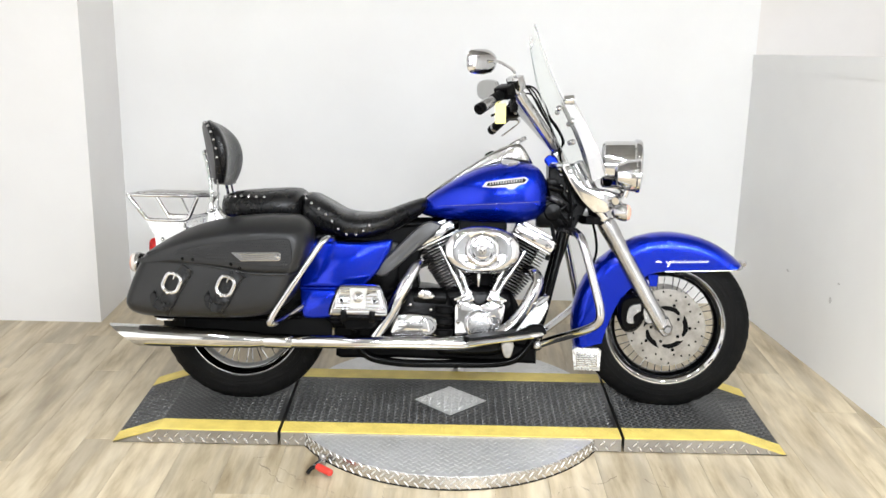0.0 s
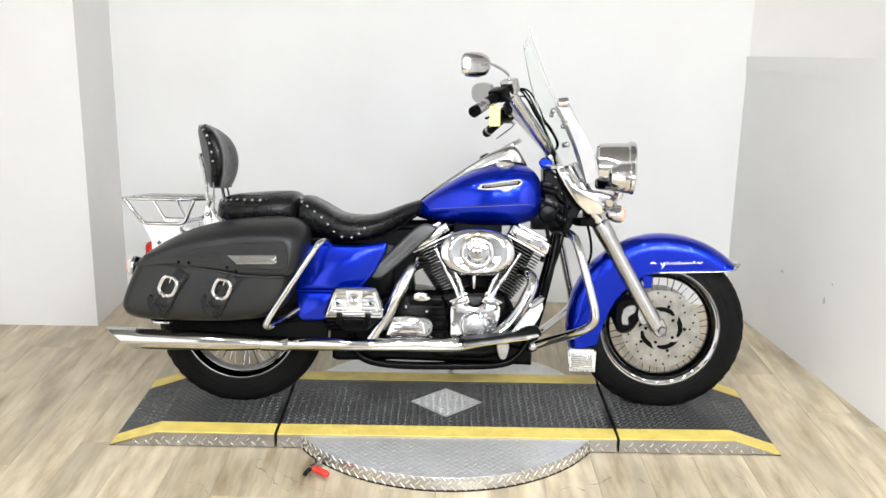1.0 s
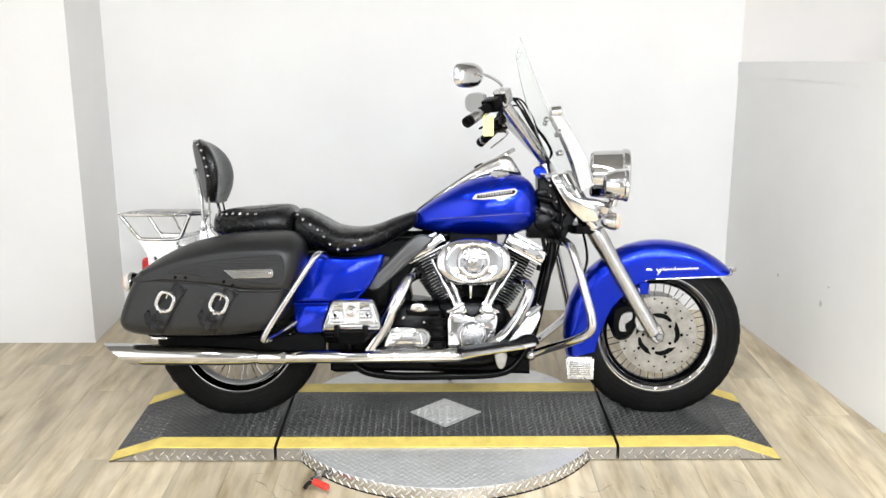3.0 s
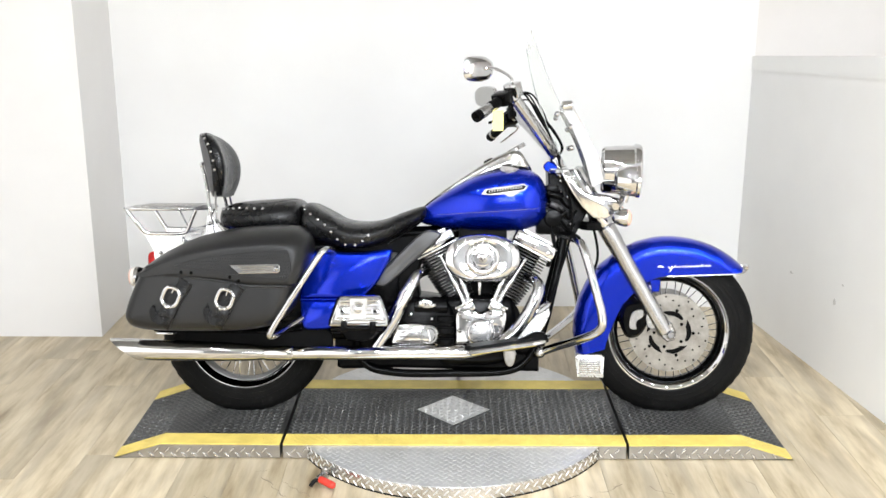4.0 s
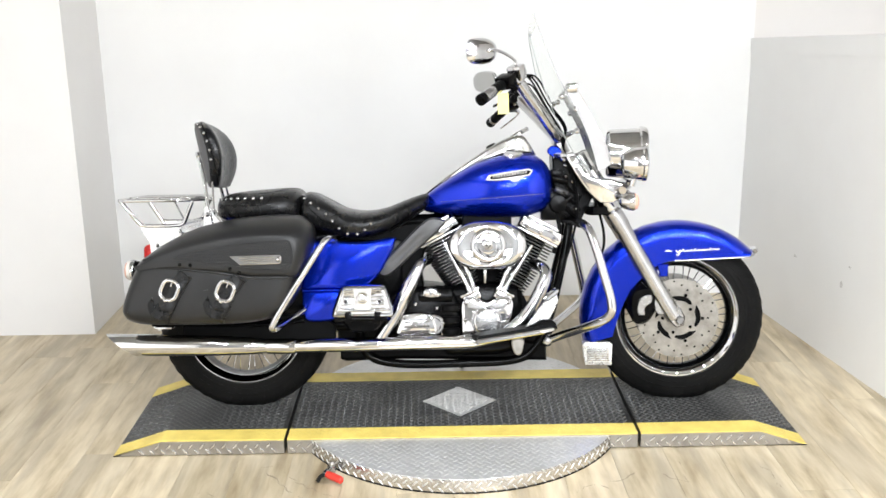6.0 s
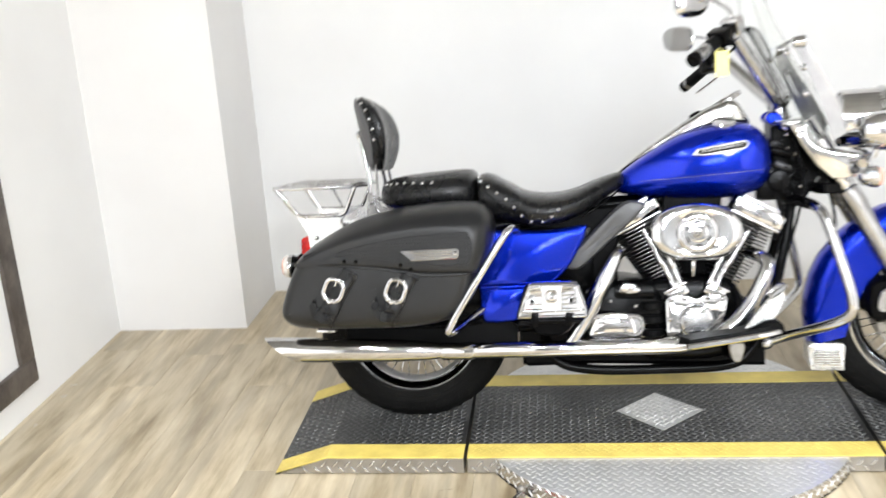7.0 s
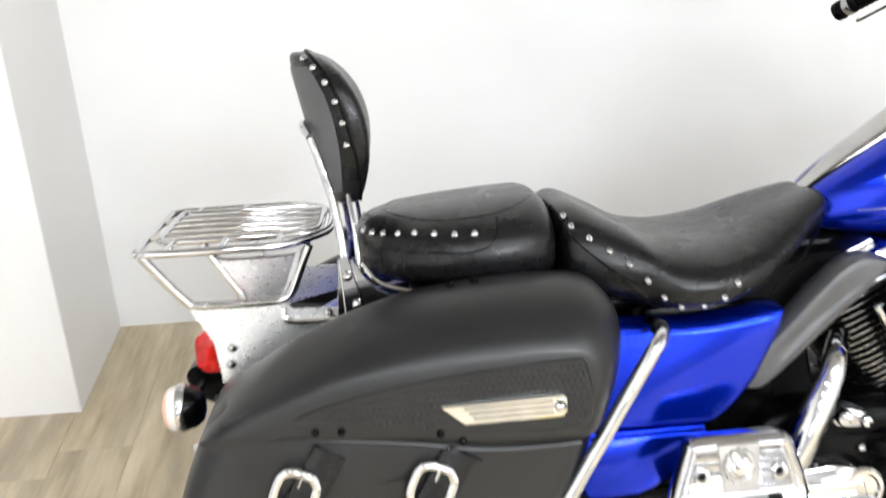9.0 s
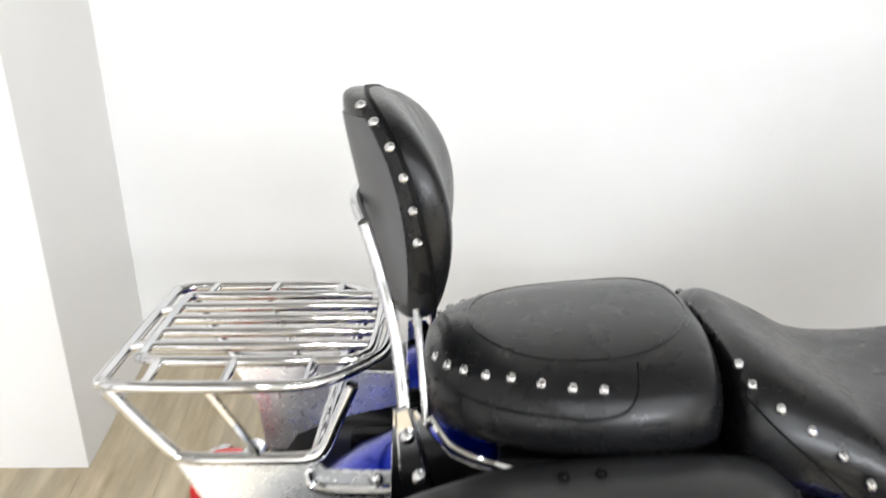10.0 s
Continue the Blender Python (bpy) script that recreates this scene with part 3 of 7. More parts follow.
# wheels
def wheel(name, cx, cz, radius, half, put, disc):
    o = Vector((cx, 0, cz))
    Y = Vector((0, 1, 0))
    h = half
    rim = put(name, turned([(-0.046, 0.214), (-0.05, 0.219), (-0.05, 0.226), (-0.044, 0.224), (-0.038, 0.206), (-0.02, 0.196), (0.02, 0.196), (0.038, 0.206), (0.044, 0.224), (0.05, 0.226), (0.05, 0.219), (0.046, 0.214), (0.036, 0.198), (0.018, 0.188), (-0.018, 0.188), (-0.036, 0.198), (-0.046, 0.214)], o, Y, 72, cap=False), CHROME, bike, "laced wheel with a chrome rim")
    prof = []
    for k in range(17):
        a = math.pi * k / 16
        prof.append((-h * math.cos(a) * (1.0 if 3 < k < 13 else 0.97), 0.225 + (radius - 0.225) * math.sin(a) ** 0.8))
    prof = [(-0.046, 0.222)] + prof + [(0.046, 0.222)]
    put("rim_well", turned([(-0.04, 0.2125), (-0.034, 0.1955), (-0.018, 0.1865), (0.018, 0.1865), (0.034, 0.1955), (0.04, 0.2125)], o, Y, 64, cap=False), BLACK if disc else RIM_SHEEN, rim)
    tyre = put("tyre", turned(prof, o, Y, 96, cap=False), RUBBER, rim, "black road tyre")
    # tread sipes: thin raised blocks round the crown
    bm = bmesh.new()
    n = 44
    for k in range(n):
        for s in (-1, 1):
            a0 = 2 * math.pi * (k + 0.5 * (s > 0)) / n
            rows = []
            for q, (da, f) in enumerate(((0.0, 0.30), (0.05, 0.62), (0.10, 0.86))):
                ang = math.asin(min(f, 0.99))
                y = s * h * f
                r = 0.225 + (radius - 0.225) * math.cos(ang) ** 0.8 + 0.0012
                rows.append([o + Vector((math.cos(a0 + da + w) * (r + e), y, math.sin(a0 + da + w) * (r + e))) for w, e in ((0, -0.004), (0, 0.0006), (0.062, 0.0006), (0.062, -0.004))])
            loft(rows, bm=bm)
    put("tread", bm, RUBBER, tyre)
    for r, y in ((0.243, h * 0.985), (0.262, h * 1.0)):
        for s in (-1, 1):
            bm = turned([(s * y - 0.002, r - 0.0015), (s * y + s * 0.0012, r - 0.0012), (s * y + s * 0.0012, r + 0.0012), (s * y - 0.002, r + 0.0015)], o, Y, 80, cap=False)
            put("sidewall_ring", bm, RUBBER, tyre)
    hub = put("hub", turned([(-0.062, 0.012), (-0.062, 0.03), (-0.045, 0.034), (-0.04, 0.05), (-0.03, 0.05), (-0.026, 0.03), (0.026, 0.03), (0.03, 0.05), (0.04, 0.05), (0.045, 0.034), (0.062, 0.03), (0.062, 0.012)], o, Y, 40), CHROME, rim)
    for k in range(40):
        a = 2 * math.pi * k / 40
        side = -1 if k % 2 else 1
        lead = 0.32 if (k // 2) % 2 else -0.32
        p0 = o + Vector((math.cos(a) * 0.047, side * 0.034, math.sin(a) * 0.047))
        p1 = o + Vector((math.cos(a + lead) * 0.19, side * 0.008, math.sin(a + lead) * 0.19))
        put("spoke", tube([p0, p1], 0.0021, 6, 1), CHROME, rim)
    if disc:
        for s in disc:
            bm = bmesh.new()
            for r0, r1 in ((0.098, 0.146),):
                turned([(s * 0.072, r0), (s * 0.072, r1), (s * 0.0775, r1), (s * 0.0775, r0), (s * 0.072, r0)], o, Y, 64, bm, cap=False)
            d = put("brake_disc", bm, DISC_STEEL, rim, "drilled steel brake disc")
            bm = turned([(s * 0.0735, 0.012), (s * 0.0735, 0.064), (s * 0.0765, 0.064), (s * 0.0765, 0.012)], o, Y, 48)
            turned([(s * 0.0735, 0.082), (s * 0.0735, 0.1), (s * 0.0765, 0.1), (s * 0.0765, 0.082), (s * 0.0735, 0.082)], o, Y, 60, bm, cap=False)
            for k in range(5):
                a = 2 * math.pi * k / 5 + 0.35
                rows = []
                for q in range(9):
                    f = q / 8
                    r = 0.062 + 0.022 * f
                    lo = a + 0.35 * f
                    hi = lo + 0.36 + 0.1 * math.cos(6.28 * f)
                    rows.append([o + Vector((math.cos(g) * r, s * y, math.sin(g) * r)) for g, y in [(lo + (hi - lo) * z / 8, 0.0738) for z in range(9)] + [(hi - (hi - lo) * z / 8, 0.0764) for z in range(9)]])
                loft(rows, bm=bm)
            put("rotor_flange", turned([(s * 0.058, 0.03), (s * 0.058, 0.1), (s * 0.06, 0.1), (s * 0.06, 0.03)], o, Y, 40), BLACK_MATT, d)
            put("disc_carrier", bm, DISC_STEEL, d)
            for k in range(10):
                a = 2 * math.pi * k / 10
                put("carrier_bolt", turned([(s * 0.0765, 0.006), (s * 0.081, 0.006)], o + Vector((math.cos(a) * (0.055 if k % 2 else 0.088), 0, math.sin(a) * (0.055 if k % 2 else 0.088))), Y, 8), BLACK, d)
            bm = bmesh.new()
            for k in range(30):
                a = 2 * math.pi * k / 30
                r = (0.108, 0.122, 0.136)[k % 3]
                turned([(s * 0.0772, 0.0036), (s * 0.0779, 0.0036)], o + Vector((math.cos(a) * r, 0, math.sin(a) * r)), Y, 8, bm)
            tagged(put("drilled_hole_pattern", bm, BLACK, d), kind="stuff")
    return rim


FX, RX, AZ, TYR = 0.812, -0.785, 0.300, 0.318
wheel("front_wheel", FX, AZ, TYR, 0.064, spart, (-1, 1))
wheel("rear_wheel", RX, AZ, TYR, 0.066, part, None)
spart("axle_nut", turned([(-0.135, 0.011), (-0.128, 0.017), (-0.11, 0.018)], (FX, 0, AZ), (0, 1, 0), 20), CHROME, bike)


# front fender
def fender_shell(cx, cz, R, w, stations, wall=0.004, bulge=0.0):
    """Valanced mudguard: stations of (angle in degrees, inner radius of the skirt)."""
    rings = []
    for deg, rin in stations:
        a = radians(deg)
        d = Vector((math.cos(a), 0, math.sin(a)))
        o = Vector((cx, 0, cz))
        top = R + max(80 - deg, 0) * bulge
        sh = max(top - 0.05, rin + 0.001)
        prof = [(-w, rin)]
        for k in range(5):
            prof.append((-w, rin + (sh - rin) * (k + 1) / 5))
        for k in range(1, 12):
            b = math.pi * k / 12
            prof.append((-w * math.cos(b), sh + (top - sh) * math.sin(b) ** 0.9))
        for k in range(5, -1, -1):
            prof.append((w, rin + (sh - rin) * k / 5))
        inner = [(y * (w - wall) / w, r - (wall if abs(y) < w else 0)) for y, r in prof[::-1]]
        rings.append([o + Vector((0, y, 0)) + d * r for y, r in prof + inner])
    return loft(rings)


st = []
for deg in (42, 43, 45, 48, 52, 58, 64, 70, 76, 82, 88, 94):
    st.append((deg, min((0.213 + 0.02 * max(58 - deg, 0) / 21) / math.sin(radians(deg)), 0.354)))
st += [(100, 0.213), (110, 0.210), (122, 0.203), (137, 0.199), (150, 0.2), (160, 0.203), (172, 0.209), (182, 0.22), (190, 0.234), (196, 0.247)]
fender = spart("front_fender", fender_shell(FX, AZ, 0.356, 0.083, st, 0.004, 0.00025), BLUE, bike, "cobalt blue front mudguard with chrome trim")
for s in (-1, 1):
    spart("fender_trim", tube([(1.09, s * 0.02, 0.541), (1.085, s * 0.06, 0.531), (1.05, s * 0.0845, 0.524), (0.95, s * 0.0855, 0.519), (0.80, s * 0.0855, 0.512)], 0.0034, 8, 4), SATIN, fender)
    def stroke(points, r):
        return tube([(x, s * 0.0843, z) for x, z in points], r, 6, 4, None, 0.5)

    spart("fender_script", stroke([(0.764, 0.546), (0.774, 0.549), (0.786, 0.546)], [0.0016, 0.0034, 0.0016]), BRUSHED, fender)
    spart("fender_script", stroke([(0.803, 0.55), (0.81, 0.541), (0.818, 0.551), (0.814, 0.538), (0.806, 0.529)], 0.0021), BRUSHED, fender)
    low = [(0.818, 0.547)]
    for k, h in enumerate((0.009, 0.005, 0.006, 0.01, 0.005, 0.006, 0.005, 0.009, 0.006, 0.005)):
        x = 0.824 + k * 0.0138
        low += [(x, 0.5455 + 0.0006 * k), (x + 0.005, 0.5455 + 0.0006 * k + h), (x + 0.008, 0.5465 + 0.0006 * k)]
    spart("fender_script", stroke(low, 0.0013), BRUSHED, fender)
    spart("fender_bracket", plate([(0.735, 0.50), (0.775, 0.50), (0.772, 0.455), (0.745, 0.455)], s * 0.084, s * 0.094, 0.003), BLUE, fender)
spart("fender_bumper", tube([(1.093, 0.045, 0.541), (1.103, 0, 0.5435), (1.093, -0.045, 0.541)], 0.008, 8, 4), CHROME, fender)
tip = loft([[Vector((x, y, z)) for x, y, z in ((0.465 + 0.01 * k, -0.088, 0.211 - 0.082 * k), (0.468 + 0.008 * k, 0.088, 0.211 - 0.082 * k), (0.575 - 0.004 * k, 0.088, 0.211 - 0.082 * k), (0.575 - 0.004 * k, -0.088, 0.211 - 0.082 * k))] for k in (0.0, 0.93, 1.0)])
bmesh.ops.bevel(tip, geom=[e for e in tip.edges if e.calc_length() > 0.07], offset=0.008, segments=2, affect="EDGES")
fender_tip = spart("fender_tip", tip, BRUSHED, fender, "chrome mudguard tip with grey reflector")
spart("reflector", box(0.482, 0.56, -0.0915, -0.086, 0.142, 0.196, 0.003), SATIN, fender_tip)
for k in range(6):
    spart("reflector_rib", box(0.486, 0.556, -0.0935, -0.0914, 0.147 + 0.008 * k, 0.1505 + 0.008 * k, 0.001, None, 1), BRUSHED, fender_tip)

# fork
FORK_D = Vector((0.338, 0, -0.588)).normalized()
for s in (-1, 1):
    top = Vector((0.452, s * 0.1, 0.905))
    foot = Vector((0.797, s * 0.1, 0.305))
    leg = spart("fork_leg", tube([top, top.lerp(foot, 0.5)], 0.021, 20, 1), CHROME, bike, "telescopic fork leg")
    spart("fork_cover", turned([(0, 0.027), (0.004, 0.033), (0.23, 0.033), (0.235, 0.031), (0.24, 0.0265)], top, FORK_D, 28), CHROME, leg)
    spart("fork_slider", turned([(0.24, 0.027), (0.245, 0.033), (0.30, 0.0335), (0.315, 0.031), (0.62, 0.0305), (0.66, 0.031), (0.69, 0.029), (0.7, 0.018)], top, FORK_D, 28), SATIN, leg, "satin aluminium fork slider")
    spart("axle_clamp", slab([(0.775, 0.335), (0.815, 0.345), (0.832, 0.31), (0.826, 0.28), (0.8, 0.272), (0.78, 0.29)], [(s * 0.078, 0.003), (s * 0.082, 0), (s * 0.118, 0), (s * 0.124, 0.005)]), SATIN, leg)
    cal = spart("brake_caliper", slab(smooth_outline([(0.64, 0.405), (0.70, 0.425), (0.735, 0.40), (0.73, 0.34), (0.70, 0.29), (0.655, 0.285), (0.632, 0.33)], 3), [(s * 0.055, 0.006), (s * 0.062, 0), (s * 0.1, 0), (s * 0.116, 0.012)]), BLACK, bike, "black brake caliper with bright face")
    spart("caliper_face", slab(smooth_outline([(0.675, 0.385), (0.71, 0.392), (0.712, 0.365), (0.688, 0.345), (0.69, 0.318), (0.665, 0.32), (0.66, 0.35)], 3), [(s * 0.117, 0.003), (s * 0.119, 0), (s * 0.1225, 0.003)]), SATIN, cal)
    spart("caliper_bracket", slab(smooth_outline([(0.695, 0.425), (0.715, 0.445), (0.742, 0.43), (0.75, 0.38), (0.765, 0.335), (0.752, 0.318), (0.73, 0.325), (0.72, 0.36), (0.712, 0.4)], 3), [(s * 0.086, 0.002), (s * 0.088, 0), (s * 0.112, 0), (s * 0.115, 0.003)]), SATIN, cal)
for z, x, r in ((0.90, 0.42, 0.018), (0.70, 0.535, 0.032)):
    bm = slab(smooth_outline([(x - 0.055, -0.12), (x + 0.02, -0.13), (x + 0.05, -0.09), (x + 0.05, 0.09), (x + 0.02, 0.13), (x - 0.055, 0.12)], 3), [(-r / 2, 0.004), (-r / 2 + 0.004, 0), (r / 2 - 0.004, 0), (r / 2, 0.004)])
    bm.transform(Matrix(((1, 0, 0, 0), (0, 0, 1, 0), (0, 1, 0, z), (0, 0, 0, 1))) )
    spart("fork_clamp", bm, CHROME if z > 0.8 else BLACK, bike)
# painted fork tins behind the upper legs
for s in (-1, 1):
    spart("fork_tin", slab(smooth_outline([(0.34, 0.915), (0.358, 0.935), (0.385, 0.925), (0.392, 0.90), (0.36, 0.893)], 3), [(s * 0.045, 0.002), (s * 0.048, 0), (s * 0.075, 0), (s * 0.08, 0.005)]), BLUE, bike, "cobalt blue fork tin")
# chrome nacelle plates beside the headlight
for s in (-1, 1):
    spart("nacelle_panel", slab([(0.402, 0.895), (0.415, 0.903), (0.45, 0.898), (0.47, 0.86), (0.492, 0.826), (0.53, 0.815), (0.585, 0.806), (0.632, 0.79), (0.625, 0.765), (0.60, 0.742), (0.572, 0.728), (0.525, 0.727), (0.48, 0.77), (0.435, 0.835)], [(s * 0.08, 0.002), (s * 0.085, 0), (s * 0.13, 0.0), (s * 0.137, 0.004), (s * 0.139, 0.01)]), CHROME, bike)
spart("lamp_bar", tube([(0.60, -0.19, 0.775), (0.625, -0.12, 0.79), (0.635, 0, 0.795), (0.625, 0.12, 0.79), (0.60, 0.19, 0.775)], 0.014, 12, 4), CHROME, bike)

spart("brake_hose", tube([(0.44, -0.05, 0.86), (0.5, -0.06, 0.76), (0.535, -0.07, 0.66), (0.545, -0.07, 0.58), (0.53, -0.06, 0.52)], 0.005, 8, 5), BLACK, bike)

# headlight and side lamps
hl = spart("headlight", turned([(-0.09, 0.055), (-0.088, 0.078), (-0.08, 0.087), (-0.03, 0.091), (0, 0.0925), (0.03, 0.094)], (0.645, 0, 0.902), (1, 0, -0.03), 40), CHROME, bike, "round chrome headlight with visor ring")
spart("trim_ring", turned([(0.028, 0.095), (0.034, 0.101), (0.05, 0.1), (0.058, 0.094), (0.05, 0.086), (0.03, 0.086), (0.028, 0.095)], (0.645, 0, 0.902), (1, 0, -0.03), 40, cap=False), CHROME, hl)
spart("lens", turned([(0.036, 0.087), (0.045, 0.06), (0.05, 0.0)], (0.645, 0, 0.902), (1, 0, -0.03), 32), SATIN, hl)
for s in (-1, 1):
    o = (0.65, s * 0.165, 0.868)
    pl = spart("passing_lamp", turned([(-0.055, 0.015), (-0.045, 0.04), (-0.012, 0.056), (0.02, 0.059), (0.024, 0.063), (0.034, 0.063), (0.038, 0.056)], o, (1, 0, -0.02), 32), CHROME, bike, "small round chrome passing lamp")
    spart("lens", turned([(0.037, 0.055), (0.043, 0.025), (0.044, 0)], o, (1, 0, -0.02), 24), SATIN, pl)
    spart("lamp_stalk", tube([(0.645, s * 0.165, 0.82), (0.635, s * 0.16, 0.79)], 0.01, 10, 1), CHROME, pl)
    o = (0.632, s * 0.19, 0.735)
    ts = spart("turn_signal", turned([(-0.045, 0.008), (-0.035, 0.022), (-0.01, 0.031), (0.006, 0.033), (0.01, 0.031)], o, (1, 0, 0), 24), CHROME, bike, "chrome bullet turn signal with amber lens")
    spart("signal_lens", turned([(0.01, 0.03), (0.02, 0.026), (0.026, 0.012), (0.027, 0)], o, (1, 0, 0), 20), AMBER_LENS, ts)
    spart("signal_stem", tube([(0.625, s * 0.19, 0.76), (0.61, s * 0.17, 0.775)], 0.008, 8, 1), CHROME, ts)


# windscreen
def screen():
    rows = []
    for k in range(15):
        v = k / 14
        x = 0.575 - 0.285 * v - 0.03 * math.sin(math.pi * v)
        z = 0.87 + 0.555 * v
        half = (0.20 + 0.075 * math.sin(math.pi * (0.15 + 0.6 * v))) * math.sqrt(1 - 0.96 * (max(v - 0.45, 0) / 0.55) ** 2.4)
        row = []
        for j in range(21):
            u = 2 * j / 20 - 1
            row.append(Vector((x - 0.11 * u * u * (1 - 0.85 * v), half * u, z - 0.045 * v * u * u - (0.03 * u * u))))
        rows.append(row)
    bm = bmesh.new()
    off = Vector((0.0028, 0, 0.0015))
    grid = [[[bm.verts.new(p + off * s) for p in row] for row in rows] for s in (0, 1)]
    R, C = len(rows), len(rows[0])
    for g in grid:
        for i in range(R - 1):
            for j in range(C - 1):
                bm.faces.new((g[i][j], g[i][j + 1], g[i + 1][j + 1], g[i + 1][j]))
    edge = [(i, 0) for i in range(R)] + [(R - 1, j) for j in range(1, C)] + [(i, C - 1) for i in range(R - 2, -1, -1)] + [(0, j) for j in range(C - 2, 0, -1)]
    for (a, b), (c, d) in zip(edge, edge[1:] + edge[:1]):
        bm.faces.new((grid[0][a][b], grid[0][c][d], grid[1][c][d], grid[1][a][b]))
    return bm


ws = spart("windscreen", screen(), CLEAR, bike, "tall clear windscreen on chrome brackets", 60)
ws.visible_shadow = False
for s in (-1, 1):
    rim_line = []
    for k in range(15):
        v = k / 14
        x = 0.575 - 0.285 * v - 0.03 * math.sin(math.pi * v)
        half = (0.20 + 0.075 * math.sin(math.pi * (0.15 + 0.6 * v))) * math.sqrt(1 - 0.96 * (max(v - 0.45, 0) / 0.55) ** 2.4)
        rim_line.append((x - 0.11 * (1 - 0.85 * v), s * half, 0.87 + 0.555 * v - 0.045 * v - 0.03))
    spart("polished_edge", tube(rim_line, 0.0014, 6, 2), EDGE, ws)
for s in (-1, 1):
    rows = []
    for q in range(9):
        f = q / 8
        x, z = 0.425 + 0.112 * f + 0.012 * math.sin(3.14 * f), 1.125 - 0.27 * f
        h = 0.016 + 0.006 * f
        rows.append([Vector((x - h, s * 0.197, z - h * 0.5)), Vector((x + h, s * 0.176, z + h * 0.5)), Vector((x + h + 0.002, s * 0.18, z + h * 0.5)), Vector((x - h, s * 0.202, z - h * 0.5))])
    br = spart("screen_bracket", loft(rows), SATIN, ws)
    spart("bracket_rail", tube([(0.43, s * 0.183, 1.15), (0.476, s * 0.18, 1.06), (0.53, s * 0.176, 0.96), (0.56, s * 0.17, 0.88)], 0.005, 8, 4), CHROME, br)
    spart("bracket_cap", turned([(-0.02, 0.014), (-0.016, 0.018), (0.016, 0.018), (0.02, 0.014)], (0.424, s * 0.19, 1.135), (1, 0, 0.1), 16), CHROME, br)
    for q, (x, z) in enumerate(((0.388, 1.105), (0.435, 1.06), (0.44, 0.985))):
        spart("bracket_bolt", ball((x, s * 0.204, z), 0.011), CHROME, br)
spart("screen_strip", tube([(0.408, -0.17, 1.14), (0.43, 0, 1.153), (0.408, 0.17, 1.14)], 0.009, 8, 5, None, 0.5), CHROME, ws)

# handlebar and controls
hb = spart("handlebar", tube([(0.38, -0.03, 0.95), (0.375, -0.06, 0.965), (0.36, -0.1, 0.99), (0.25, -0.235, 1.14), (0.232, -0.262, 1.16), (0.20, -0.295, 1.152), (0.12, -0.417, 1.092)], [0.022, 0.022, 0.022, 0.022, 0.02, 0.0155, 0.0145], 16, 6), CHROME, bike, "tall chrome handlebar with black grips")
bm = tube([(0.38, 0.03, 0.95), (0.375, 0.06, 0.965), (0.36, 0.1, 0.985), (0.25, 0.235, 1.105), (0.232, 0.262, 1.115), (0.20, 0.295, 1.1), (0.12, 0.417, 1.037)], [0.022, 0.022, 0.022, 0.022, 0.02, 0.0155, 0.0145], 16, 6)
tube([(0.38, -0.035, 0.95), (0.383, 0, 0.948), (0.38, 0.035, 0.95)], 0.0165, 16, 3, bm)
spart("bar_half", bm, CHROME, hb)
